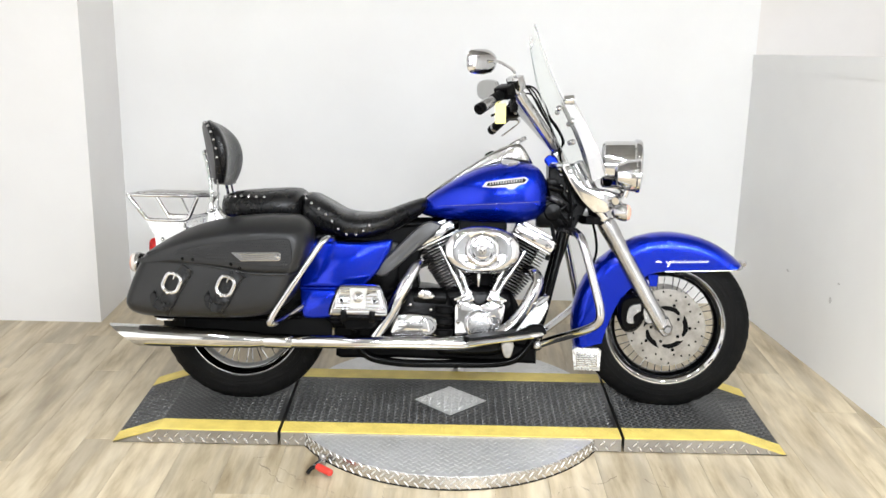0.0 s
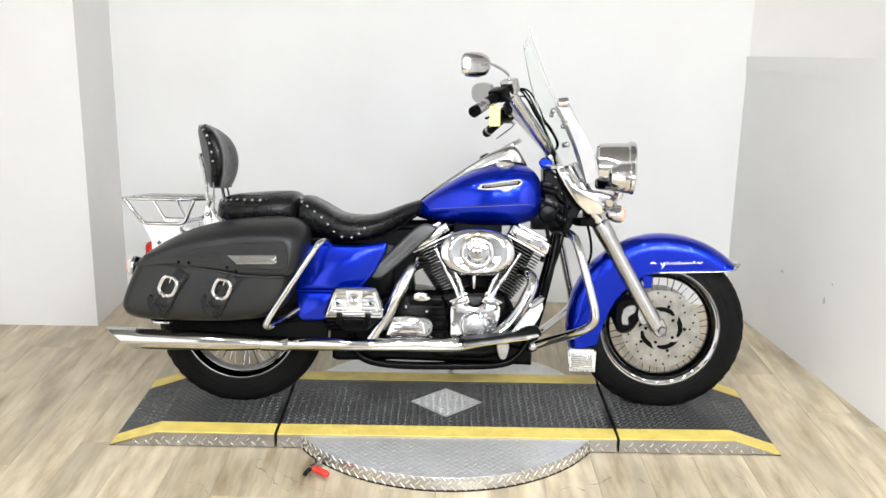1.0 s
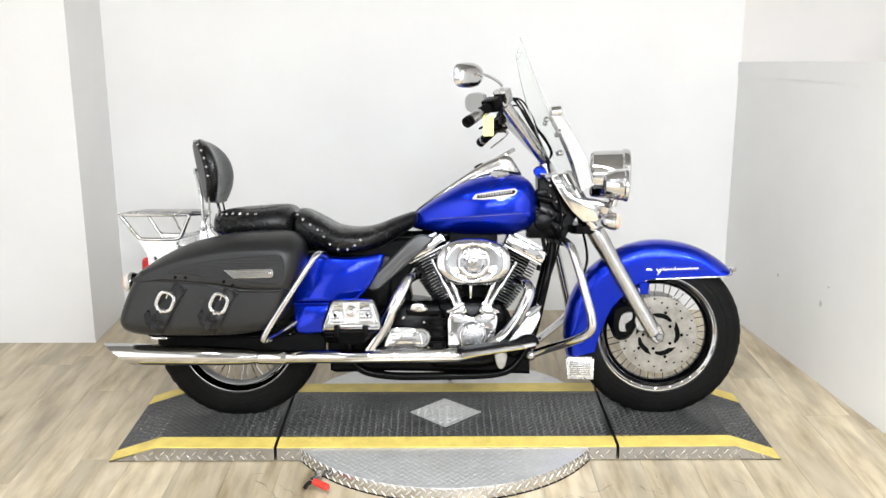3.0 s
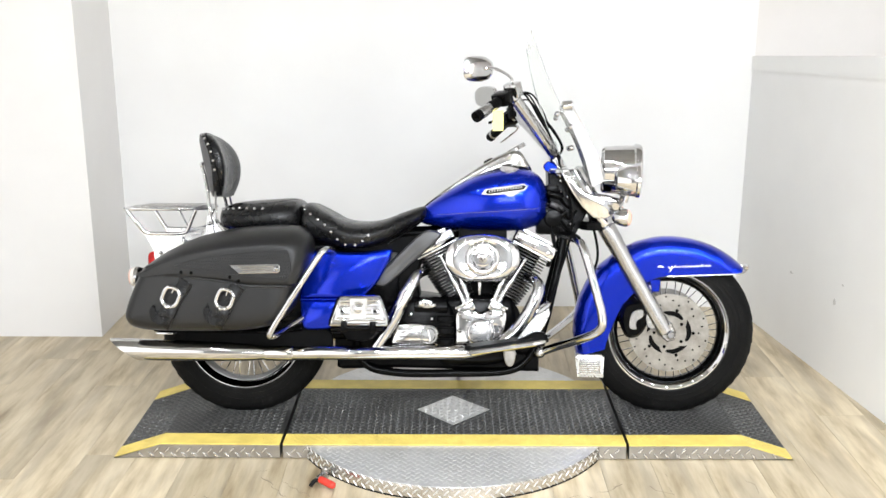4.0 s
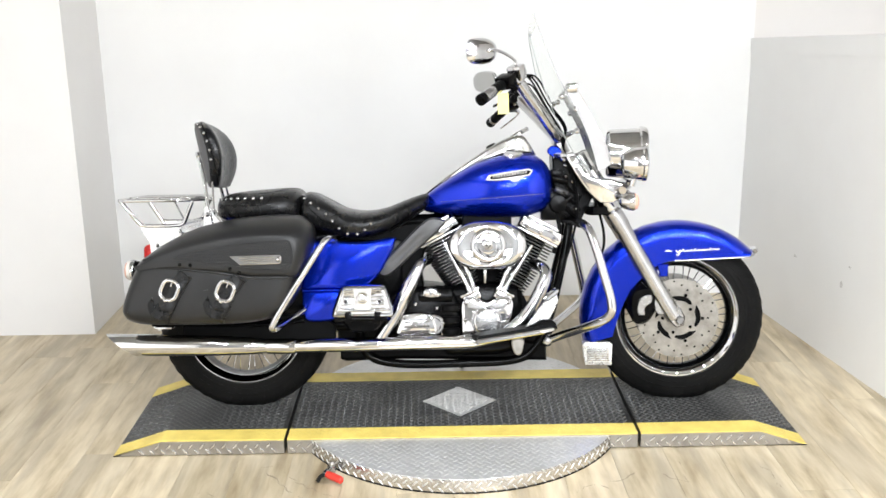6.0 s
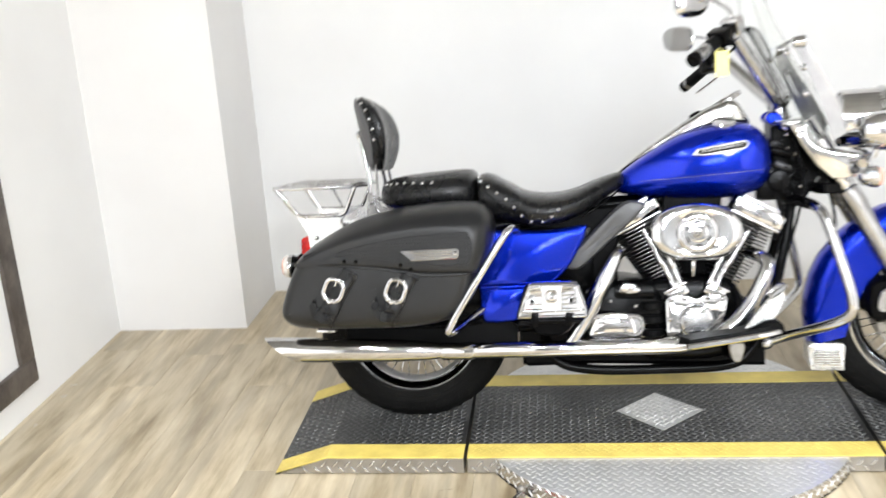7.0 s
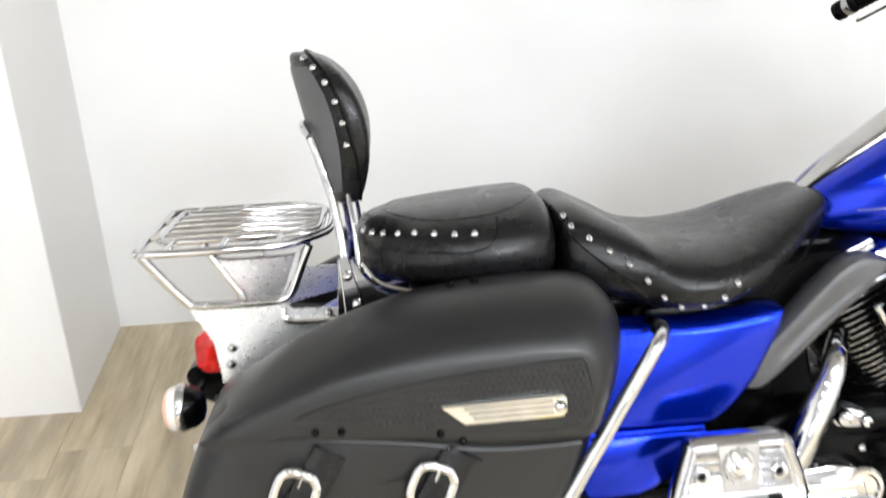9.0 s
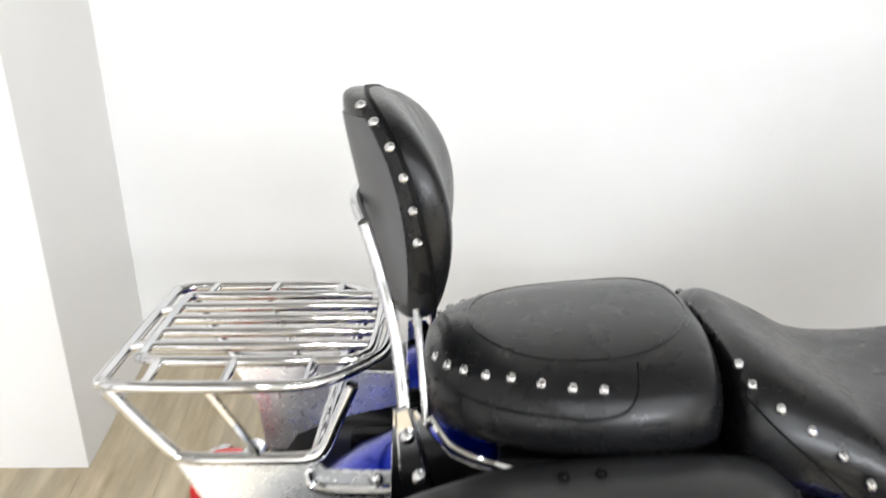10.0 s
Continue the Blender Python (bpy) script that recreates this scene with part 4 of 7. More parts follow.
for s in (-1, 1):
    spart("riser", turned([(-0.04, 0.028), (-0.03, 0.024), (0.015, 0.023), (0.03, 0.024), (0.034, 0.018)], (0.385, s * 0.042, 0.945), (-0.3, 0, 0.95), 20), CHROME, hb)
    drop = 0.055 if s > 0 else 0.0
    g0, g1 = Vector((0.183, s * 0.318, 1.143 - drop)), Vector((0.115, s * 0.425, 1.088 - drop))
    gd = (g1 - g0).normalized()
    gl = (g1 - g0).length
    prof = [(0, 0.016), (0.004, 0.0195)]
    for k in range(9):
        q = 0.012 + k * (gl - 0.024) / 9
        prof += [(q, 0.0175), (q + 0.008, 0.0175), (q + 0.009, 0.0188), (q + 0.0115, 0.0188)]
    prof += [(gl - 0.006, 0.0185), (gl, 0.0165), (gl + 0.001, 0.009)]
    spart("grip", turned(prof, g0, gd, 20), BLACK_MATT, hb, "black rubber grip with chrome bands")
    q0, q1 = (0.42, 0.84) if s < 0 else (0.72, 0.84)
    spart("grip_sleeve", turned([(gl * q0, 0.0185), (gl * q0 + 0.002, 0.0197), (gl * q1 - 0.002, 0.0197), (gl * q1, 0.0185)], g0, gd, 20), SATIN, hb)
    spart("grip_cap", turned([(gl - 0.012, 0.0188), (gl - 0.01, 0.0202), (gl + 0.002, 0.0195), (gl + 0.004, 0.015), (gl + 0.002, 0.009)], g0, gd, 24), BLACK, hb)
    bm = box(-0.03, 0.03, -0.022, 0.024, -0.028, 0.026, 0.009)
    bm.transform(facing(g0 - gd * 0.028, gd))
    sw = spart("switch_housing", bm, BLACK, hb, "black switch housing")
    bm = box(-0.022, 0.034, -0.022, 0.03, -0.02, 0.02, 0.008)
    bm.transform(facing(g0 - gd * 0.07 + Vector((0.012, 0, 0.012)), gd))
    spart("master_cylinder", bm, CHROME if s < 0 else BLACK, hb)
    spart("lever", tube([g0 + Vector((0.02, 0, -0.004)), g0 + Vector((0.05, s * 0.03, -0.02)), g1 + Vector((0.055, 0, -0.015)), g1 + Vector((0.045, s * 0.012, -0.02))], [0.008, 0.0065, 0.006, 0.007], 8, 5, None, 0.6), BLACK if s < 0 else CHROME, hb)
    # mirror
    st0 = g0 - gd * 0.06 + Vector((0.01, 0, 0.03))
    head = Vector((0.122, -0.36, 1.254)) if s < 0 else Vector((0.1, 0.44, 1.203))
    mi = spart("mirror", slab(smooth_outline([(-0.054, -0.02), (-0.052, 0.018), (-0.03, 0.032), (0.025, 0.035), (0.052, 0.018), (0.048, -0.018), (0.02, -0.034), (-0.035, -0.036)], 4), [(-0.012, 0.02), (-0.004, 0.006), (0.006, 0), (0.01, 0.002)]), CHROME, hb, "chrome oval mirror")
    mi.data.transform(STEER.inverted())
    m = Matrix.Translation(head) @ Matrix.Rotation(radians(127 if s > 0 else 50), 4, "Z") @ Matrix.Diagonal((1.32 if s < 0 else 1.55, 1.2, 1.2 if s < 0 else 1.25, 1))
    mi.data.transform(STEER @ m)
    gm = slab(smooth_outline([(-0.049, -0.018), (-0.047, 0.015), (-0.028, 0.028), (0.023, 0.031), (0.047, 0.015), (0.043, -0.016), (0.018, -0.03), (-0.032, -0.032)], 4), [(0.0102, 0.0), (0.0115, 0.001)])
    gm.transform(m)
    spart("mirror_glass", gm, MIRROR, mi)
    spart("mirror_stem", tube([st0, st0 + Vector((0.004, s * 0.005, 0.03)), head.lerp(st0, 0.4) + Vector((0.02, 0, 0.022)), head + Vector((0.03, 0, 0.002)), head + Vector((0.005, 0, -0.004))], 0.005, 8, 5), CHROME, mi)
for y, dx in ((-0.22, 0.0), (-0.235, 0.025), (-0.21, 0.012), (0.22, 0.01)):
    s = -1 if y < 0 else 1
    spart("control_cable", tube([(0.215, y - s * -0.06, 1.165), (0.27 + dx, y, 1.175), (0.325 + dx, y * 0.75, 1.09), (0.385 + dx, y * 0.4, 0.99), (0.40, y * 0.3, 0.93), (0.43, y * 0.2, 0.82)], 0.0034, 8, 6), BLACK, hb)

tag = thing("paper_tag", "yellow paper tag hanging from the handlebar", "tag")
tagm = bike.matrix_world
bm = box(-0.018, 0.018, -0.0006, 0.0006, -0.068, 0.0, 0.0)
bm.transform(tagm @ Matrix.Translation((0.144, -0.452, 1.083)) @ pose(0, 0, 0, 11, -2, 4))
part("card", bm, PAPER, tag)
bm = tube([(0.144, -0.452, 1.083), (0.14, -0.44, 1.092), (0.13, -0.425, 1.085)], 0.0012, 6, 3)
bm.transform(tagm)
part("string", bm, PAPER, tag)


# fuel tank
def ellipse_ring(x, y0, z0, w, h, n=28, power=2.4, lift=0.0):
    ring = []
    for k in range(n):
        a = 2 * math.pi * k / n
        c, s = math.cos(a), math.sin(a)
        ring.append(Vector((x, y0 + w * math.copysign(abs(c) ** (2 / power), c), z0 + h * math.copysign(abs(s) ** (2 / power), s) + lift * abs(c))))
    return ring


def stations(table, count):
    """Smoothly interpolated rows of a table, first column the position."""
    n = len(table[0])
    rows = []
    pts = [Vector((i, 0, 0)) for i in range(len(table))]
    for k in range(count + 1):
        f = k / count * (len(table) - 1)
        i = min(int(f), len(table) - 2)
        t = f - i
        row = []
        for c in range(n):
            a, b, cc, d = (table[max(i - 1, 0)][c], table[i][c], table[i + 1][c], table[min(i + 2, len(table) - 1)][c])
            row.append(0.5 * (2 * b + (cc - a) * t + (2 * a - 5 * b + 4 * cc - d) * t * t + (3 * b - a - 3 * cc + d) * t ** 3))
        rows.append(row)
    return rows


# x, bottom, top, half width
TANK = [(-0.128, 0.712, 0.735, 0.02), (-0.118, 0.700, 0.752, 0.055), (-0.08, 0.690, 0.785, 0.088), (-0.01, 0.680, 0.832, 0.12), (0.07, 0.671, 0.876, 0.147), (0.15, 0.669, 0.902, 0.163), (0.22, 0.671, 0.912, 0.166), (0.28, 0.68, 0.905, 0.158), (0.32, 0.697, 0.88, 0.138), (0.342, 0.728, 0.845, 0.10), (0.349, 0.77, 0.81, 0.04)]
rings = [ellipse_ring(x, 0, (a + b) / 2, w, (b - a) / 2, 40, 2.7) for x, a, b, w in stations(TANK, 60)]
tank = part("fuel_tank", loft(rings), BLUE, bike, "cobalt blue teardrop fuel tank", 60)
for s in (-1, 1):
    out = [(0.1, 0.807), (0.113, 0.826), (0.16, 0.834), (0.21, 0.841), (0.255, 0.847), (0.268, 0.837), (0.258, 0.822), (0.236, 0.815), (0.214, 0.800), (0.196, 0.799), (0.186, 0.807), (0.14, 0.804)]
    b = part("tank_badge", slab(out, [(s * 0.15, 0), (s * 0.169, 0.0), (s * 0.171, 0.002)]), DISC_STEEL, tank, "chrome winged tank badge")
    part("badge_field", slab([(0.114, 0.812), (0.12, 0.822), (0.252, 0.842), (0.261, 0.836), (0.253, 0.826), (0.13, 0.809)], [(s * 0.1685, 0), (s * 0.1718, 0), (s * 0.172, 0.001)]), BLACK, b)
    for k in range(13):
        part("badge_bar", box(0.1275 + k * 0.0096, 0.1303 + k * 0.0096, min(s * 0.171, s * 0.1732), max(s * 0.171, s * 0.1732), 0.8135 + k * 0.00135, 0.8225 + k * 0.00138), DISC_STEEL, b)
    part("pinstripe", tube([(-0.06, s * 0.1005, 0.733), (0.02, s * 0.132, 0.738), (0.12, s * 0.1595, 0.744), (0.24, s * 0.1655, 0.752), (0.31, s * 0.147, 0.757)], 0.0007, 6, 5), SATIN, tank)
DASH = [(-0.125, 0.735, 0.752, 0.014), (-0.105, 0.742, 0.771, 0.023), (-0.06, 0.776, 0.807, 0.034), (-0.03, 0.794, 0.829, 0.041), (0.05, 0.834, 0.883, 0.049), (0.10, 0.856, 0.916, 0.055), (0.15, 0.876, 0.946, 0.06), (0.195, 0.89, 0.966, 0.065), (0.228, 0.89, 0.976, 0.068), (0.252, 0.89, 0.968, 0.066), (0.273, 0.89, 0.938, 0.06), (0.292, 0.89, 0.906, 0.045)]
dash = part("dash_console", loft([ellipse_ring(x, 0, (a + b) / 2, w, (b - a) / 2, 40, 4.5) for x, a, b, w in stations(DASH, 36)]), CONSOLE_CHROME, bike, "chrome tank console with round speedometer", 60)
part("speedometer", turned([(0, 0.055), (0.012, 0.056), (0.016, 0.052), (0.016, 0.05), (0.012, 0.047)], (0.226, 0, 0.966), (-0.5, 0, 0.86), 36), CHROME, dash)
part("dial", turned([(0.0125, 0.047), (0.0135, 0.02), (0.0135, 0)], (0.226, 0, 0.966), (-0.5, 0, 0.86), 28), BLACK, dash)
for s in (-1, 1):
    part("filler_cap", turned([(0, 0.034), (0.01, 0.035), (0.016, 0.03), (0.018, 0.015), (0.0185, 0)], (0.205, s * 0.098, 0.894), (-0.02, s * 0.42, 0.9), 28), CHROME, tank)
part("ignition_switch", turned([(0, 0.02), (0.014, 0.018), (0.016, 0.01)], (0.135, 0, 0.928), (-0.45, 0, 0.9), 20), BLACK, dash)
for s in (-1, 1):
    part("console_gasket", tube([(-0.118, s * 0.018, 0.75), (-0.09, s * 0.027, 0.775), (-0.06, s * 0.036, 0.795), (-0.02, s * 0.046, 0.818), (0.05, s * 0.053, 0.859), (0.12, s * 0.061, 0.887), (0.18, s * 0.067, 0.903), (0.24, s * 0.071, 0.908), (0.275, s * 0.06, 0.905)], 0.005, 8, 4), BLACK_MATT, dash)

# seats
MAIN = [(-0.556, 0.66, 0.762, 0.165), (-0.55, 0.645, 0.777, 0.19), (-0.525, 0.63, 0.781, 0.203), (-0.475, 0.615, 0.754, 0.215), (-0.42, 0.607, 0.725, 0.228), (-0.37, 0.605, 0.713, 0.235), (-0.31, 0.61, 0.711, 0.232), (-0.25, 0.628, 0.722, 0.208), (-0.19, 0.662, 0.745, 0.165), (-0.14, 0.695, 0.762, 0.122), (-0.11, 0.712, 0.769, 0.095), (-0.1, 0.724, 0.76, 0.07)]


CROWN = 0.9


def seat_ring(x, lo, hi, w, n=44, dish=0.0):
    ring = []
    mid = lo + (hi - lo) * 0.42
    for k in range(n):
        a = 2 * math.pi * k / n
        c, s = math.cos(a), math.sin(a)
        y = w * math.copysign(abs(c) ** 0.72, c)
        up = hi - mid if s > 0 else mid - lo
        z = mid + up * math.copysign(abs(s) ** (CROWN if s > 0 else 0.5), s)
        if s > 0:
            z -= dish * math.exp(-(y / (w * 0.5)) ** 2)
        else:
            y *= 1 - 0.12 * abs(s)
        ring.append(Vector((x, y, z)))
    return ring


def wrap(ring, w):
    """The lumbar bolster curves forward at its sides."""
    return [Vector((v.x + 0.034 * math.exp(-((v.x + 0.47) / 0.06) ** 2) * (v.y / w) ** 2, v.y, v.z)) for v in ring]


seat = part("rider_seat", loft([wrap(seat_ring(x, a, b, w, dish=0.006), w) for x, a, b, w in stations(MAIN, 54)]), SEAT_VINYL, bike, "black studded vinyl rider seat", 60)
PILL = [(-0.872, 0.688, 0.738, 0.045), (-0.866, 0.678, 0.753, 0.085), (-0.845, 0.67, 0.767, 0.128), (-0.8, 0.666, 0.778, 0.168), (-0.74, 0.664, 0.785, 0.194), (-0.67, 0.664, 0.79, 0.203), (-0.62, 0.664, 0.793, 0.199), (-0.585, 0.666, 0.791, 0.184), (-0.568, 0.67, 0.782, 0.165), (-0.56, 0.682, 0.768, 0.135)]
pill = part("pillion_seat", loft([seat_ring(x, a, b, w, dish=0.0) for x, a, b, w in stations(PILL, 48)]), SEAT_VINYL, bike, "black studded vinyl pillion seat", 60)
loop = []
for k in range(48):
    a = 2 * math.pi * k / 48
    loop.append((-0.70 + 0.122 * math.copysign(abs(math.cos(a)) ** 0.8, math.cos(a)), (0.148 + 0.012 * math.cos(a)) * math.sin(a)))


def seat_top(table, x, y, dish=0.0):
    for r, q in zip(stations(table, 80), stations(table, 80)[1:]):
        if r[0] <= x <= q[0]:
            f = (x - r[0]) / (q[0] - r[0])
            lo, hi, w = (r[i] + (q[i] - r[i]) * f for i in (1, 2, 3))
            c = min(abs(y) / w, 0.999) ** (1 / 0.72)
            mid = lo + (hi - lo) * 0.42
            return mid + (hi - mid) * math.sqrt(max(1 - c * c, 0)) ** CROWN
    return table[-1][2]


part("seat_seam", tube([(x, y, seat_top(PILL, x, y) - 0.0002) for x, y in loop + loop[:1]], 0.0013, 6, 1), SEAT_VINYL, pill)


def stud_row(points, parent, out=(0, -1, 0.1), sides=(-1, 1)):
    for x, y, z in points:
        for s in sides:
            shared("stud", STUD, facing((x, y * -s, z), (out[0], out[1] * -s, out[2])), parent)


def width_at(table, x, z):
    best = None
    for r in stations(table, 160):
        if best is None or abs(r[0] - x) < abs(best[0] - x):
            best = r
    _, lo, hi, w = best
    mid = lo + (hi - lo) * 0.42
    if z >= mid:
        s = min((z - mid) / (hi - mid), 0.999) ** (1 / CROWN)
        return w * math.sqrt(1 - s * s) ** 0.72
    s = min((mid - z) / (mid - lo), 0.999) ** (1 / 0.5)
    return w * math.sqrt(1 - s * s) ** 0.72 * (1 - 0.12 * s)


MSTUDS = [(-0.541, 0.751), (-0.518, 0.734), (-0.490, 0.715), (-0.463, 0.695), (-0.439, 0.671), (-0.416, 0.645), (-0.388, 0.627), (-0.353, 0.626), (-0.326, 0.640), (-0.305, 0.660)]
stud_row([(x, -width_at(MAIN, x, z) + 0.001, z) for x, z in MSTUDS], seat)
stud_row([(-0.548, -width_at(MAIN, -0.545, 0.763) + 0.001, 0.763)], seat, sides=(-1,))
PSTUDS = [(-0.690, 0.757), (-0.720, 0.757), (-0.750, 0.758), (-0.779, 0.759), (-0.804, 0.757), (-0.826, 0.756), (-0.843, 0.755), (-0.856, 0.755)]
for x, z in PSTUDS:
    w = width_at(PILL, x, z - 0.004)
    slope = (width_at(PILL, x + 0.01, z - 0.004) - width_at(PILL, x - 0.01, z - 0.004)) / 0.02
    for s in (-1, 1):
        n = Vector((-slope, 1, 0.3)).normalized()
        shared("stud", STUD, facing((x, s * (w - 0.001), z - 0.004), (n.x, s * n.y, n.z)), pill)
for sgn in (-1, 1):
    line = []
    for x, z in ((-0.858, 0.735), (-0.83, 0.732), (-0.79, 0.73), (-0.74, 0.729), (-0.70, 0.729), (-0.672, 0.736), (-0.658, 0.752), (-0.653, 0.772)):
        line.append((x, sgn * (width_at(PILL, x, z) + 0.0002), z))
    part("stitched_seam", tube(line, 0.0013, 6, 5), BLACK_MATT, pill)
    line = []
    for x, z in ((-0.548, 0.742), (-0.52, 0.715), (-0.48, 0.68), (-0.445, 0.645), (-0.42, 0.622), (-0.39, 0.608 + 0.004), (-0.35, 0.611), (-0.315, 0.625), (-0.29, 0.65)):
        line.append((x, sgn * (width_at(MAIN, x, z) + 0.0002), z))
    part("stitched_seam", tube(line, 0.0013, 6, 5), BLACK_MATT, seat)
part("seat_strap_trim", tube([(-0.112, -0.085, 0.712), (-0.17, -0.145, 0.672), (-0.24, -0.195, 0.628)], 0.003, 8, 5, None, 0.6), BLACK, bike)


# backrest
# height, half width, x of back, thickness
PAD = [(0.797, 0.07, -0.893, 0.024), (0.802, 0.095, -0.898, 0.04), (0.825, 0.12, -0.906, 0.055), (0.87, 0.141, -0.915, 0.07), (0.92, 0.151, -0.925, 0.078), (0.965, 0.148, -0.934, 0.075), (1.0, 0.128, -0.941, 0.066), (1.022, 0.095, -0.944, 0.052), (1.032, 0.062, -0.943, 0.036), (1.036, 0.03, -0.938, 0.02)]


def backrest_pad():
    rings = []
    for z, w, xb, th in stations(PAD, 40):
        ring = []
        for k in range(40):
            a = 2 * math.pi * k / 40
            c, s = math.cos(a), math.sin(a)
            y = w * math.copysign(abs(c) ** 0.6, c)
            y *= 1 - 0.42 * max(-s - 0.2, 0)
            bend = 0.035 * (y / 0.15) ** 2
            x = xb - 0.012 + th / 2 + th / 2 * math.copysign(abs(s) ** 0.6, s) + bend + 0.006 * max(s, 0)
            y *= 1.14 if y > 0 else 1
            ring.append(Vector((x, y, z)))
        rings.append(ring)
    return loft(rings)


br = part("backrest", backrest_pad(), SEAT_VINYL, bike, "black studded vinyl passenger backrest on chrome bars", 60)
for s in (-1, 1):
    for z, n in ((0.895, (0.1, 1, -0.1)), (0.928, (0.05, 1, 0.05)), (0.96, (0, 1, 0.3)), (0.988, (0, 0.8, 0.6)), (1.010, (-0.1, 0.5, 0.85)), (1.024, (-0.1, 0.3, 0.95))):
        r = min(stations(PAD, 160), key=lambda q: abs(q[0] - z))
        shared("stud", STUD, facing((r[2] - 0.022 + r[3] / 2 + 0.035 * (r[1] / 0.15) ** 2, s * (r[1] - 0.0005), z), (n[0], s * n[1], n[2])), br)
    pipe = []
    for z, w, x in ((0.805, 0.102, -0.852), (0.83, 0.124, -0.85), (0.87, 0.143, -0.852), (0.92, 0.1535, -0.862), (0.965, 0.15, -0.874), (1.0, 0.13, -0.89), (1.023, 0.096, -0.907), (1.033, 0.06, -0.918), (1.037, 0.0, -0.925)):
        pipe.append((x - 0.006, s * w, z))
    part("piping", tube(pipe, 0.0028, 6, 4), BLACK_MATT, br)
    bar = part("support_bar", tube([(-0.88, s * 0.158, 0.655), (-0.886, s * 0.156, 0.70), (-0.896, s * 0.135, 0.79), (-0.914, s * 0.11, 0.86), (-0.928, s * 0.1, 0.905)], 0.0066, 12, 4, None, 0.7), CHROME, br, "flat chrome support bar")
    part("support_strut", tube([(-0.865, s * 0.15, 0.66), (-0.868, s * 0.145, 0.74), (-0.876, s * 0.11, 0.815)], 0.0042, 10, 4), CHROME, br)
    part("side_plate", slab([(-0.897, 0.725), (-0.882, 0.73), (-0.865, 0.66), (-0.855, 0.63), (-0.892, 0.63)], [(s * 0.160, 0.002), (s * 0.162, 0), (s * 0.168, 0), (s * 0.17, 0.002)]), CHROME, br)
    part("gusset_plate", slab([(-0.9, 0.722), (-0.876, 0.722), (-0.857, 0.69), (-0.84, 0.672), (-0.82, 0.662), (-0.795, 0.655), (-0.795, 0.62), (-0.905, 0.62)], [(s * 0.15, 0.001), (s * 0.151, 0), (s * 0.155, 0), (s * 0.156, 0.001)]), CHROME, br, "polished triangular mounting plate")
    shared("bolt", BOLT, facing((-0.885, s * 0.17, 0.70), (0, s, 0)), bar)
    shared("bolt", BOLT, facing((-0.873, s * 0.17, 0.655), (0, s, 0)), bar)
    part("fender_rail", tube([(-0.862, s * 0.155, 0.715), (-0.852, s * 0.16, 0.7), (-0.841, s * 0.163, 0.687), (-0.821, s * 0.168, 0.677), (-0.795, s * 0.176, 0.672), (-0.756, s * 0.196, 0.669), (-0.735, s * 0.2, 0.668)], 0.0042, 8, 4), CHROME, br)
part("bar_bridge", tube([(-0.928, -0.1, 0.905), (-0.94, -0.06, 0.92), (-0.944, 0, 0.922), (-0.94, 0.06, 0.92), (-0.928, 0.1, 0.905)], 0.007, 10, 4), CHROME, br)
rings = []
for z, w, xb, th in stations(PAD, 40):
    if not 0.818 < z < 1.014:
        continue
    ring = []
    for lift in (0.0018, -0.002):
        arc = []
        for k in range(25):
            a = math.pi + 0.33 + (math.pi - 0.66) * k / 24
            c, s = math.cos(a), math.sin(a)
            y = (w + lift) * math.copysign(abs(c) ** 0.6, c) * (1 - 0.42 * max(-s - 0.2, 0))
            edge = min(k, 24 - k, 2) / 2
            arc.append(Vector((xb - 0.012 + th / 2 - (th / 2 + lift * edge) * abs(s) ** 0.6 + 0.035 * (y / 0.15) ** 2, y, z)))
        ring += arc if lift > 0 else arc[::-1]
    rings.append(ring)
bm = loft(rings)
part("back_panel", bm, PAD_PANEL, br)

# luggage rack
rack = part("luggage_rack", tube([(-0.93, -0.105, 0.752), (-0.965, -0.146, 0.752), (-1.01, -0.162, 0.752), (-1.16, -0.162, 0.752), (-1.195, -0.15, 0.752), (-1.2, -0.12, 0.752), (-1.2, 0.12, 0.752), (-1.195, 0.15, 0.752), (-1.16, 0.162, 0.752), (-1.01, 0.162, 0.752), (-0.965, 0.146, 0.752), (-0.93, 0.105, 0.752), (-0.912, 0.06, 0.752), (-0.912, -0.06, 0.752), (-0.93, -0.105, 0.752)], 0.0066, 12, 5), CHROME, bike, "chrome tubular luggage rack")
for k in range(4):
    y = -0.0648 + 0.0432 * k
    part("rack_bar", tube([(-1.168, y, 0.757), (-0.93, y, 0.757)], 0.006, 10, 1), CHROME, rack)
part("inner_loop", tube([(-0.935, -0.098, 0.757), (-0.96, -0.108, 0.757), (-1.14, -0.108, 0.757), (-1.168, -0.096, 0.757), (-1.174, -0.08, 0.757), (-1.174, 0.08, 0.757), (-1.168, 0.108, 0.757), (-1.14, 0.108, 0.757), (-0.96, 0.108, 0.757), (-0.935, 0.098, 0.757), (-0.926, 0.07, 0.757), (-0.926, -0.07, 0.757), (-0.935, -0.098, 0.757)], 0.006, 10, 5), CHROME, rack)
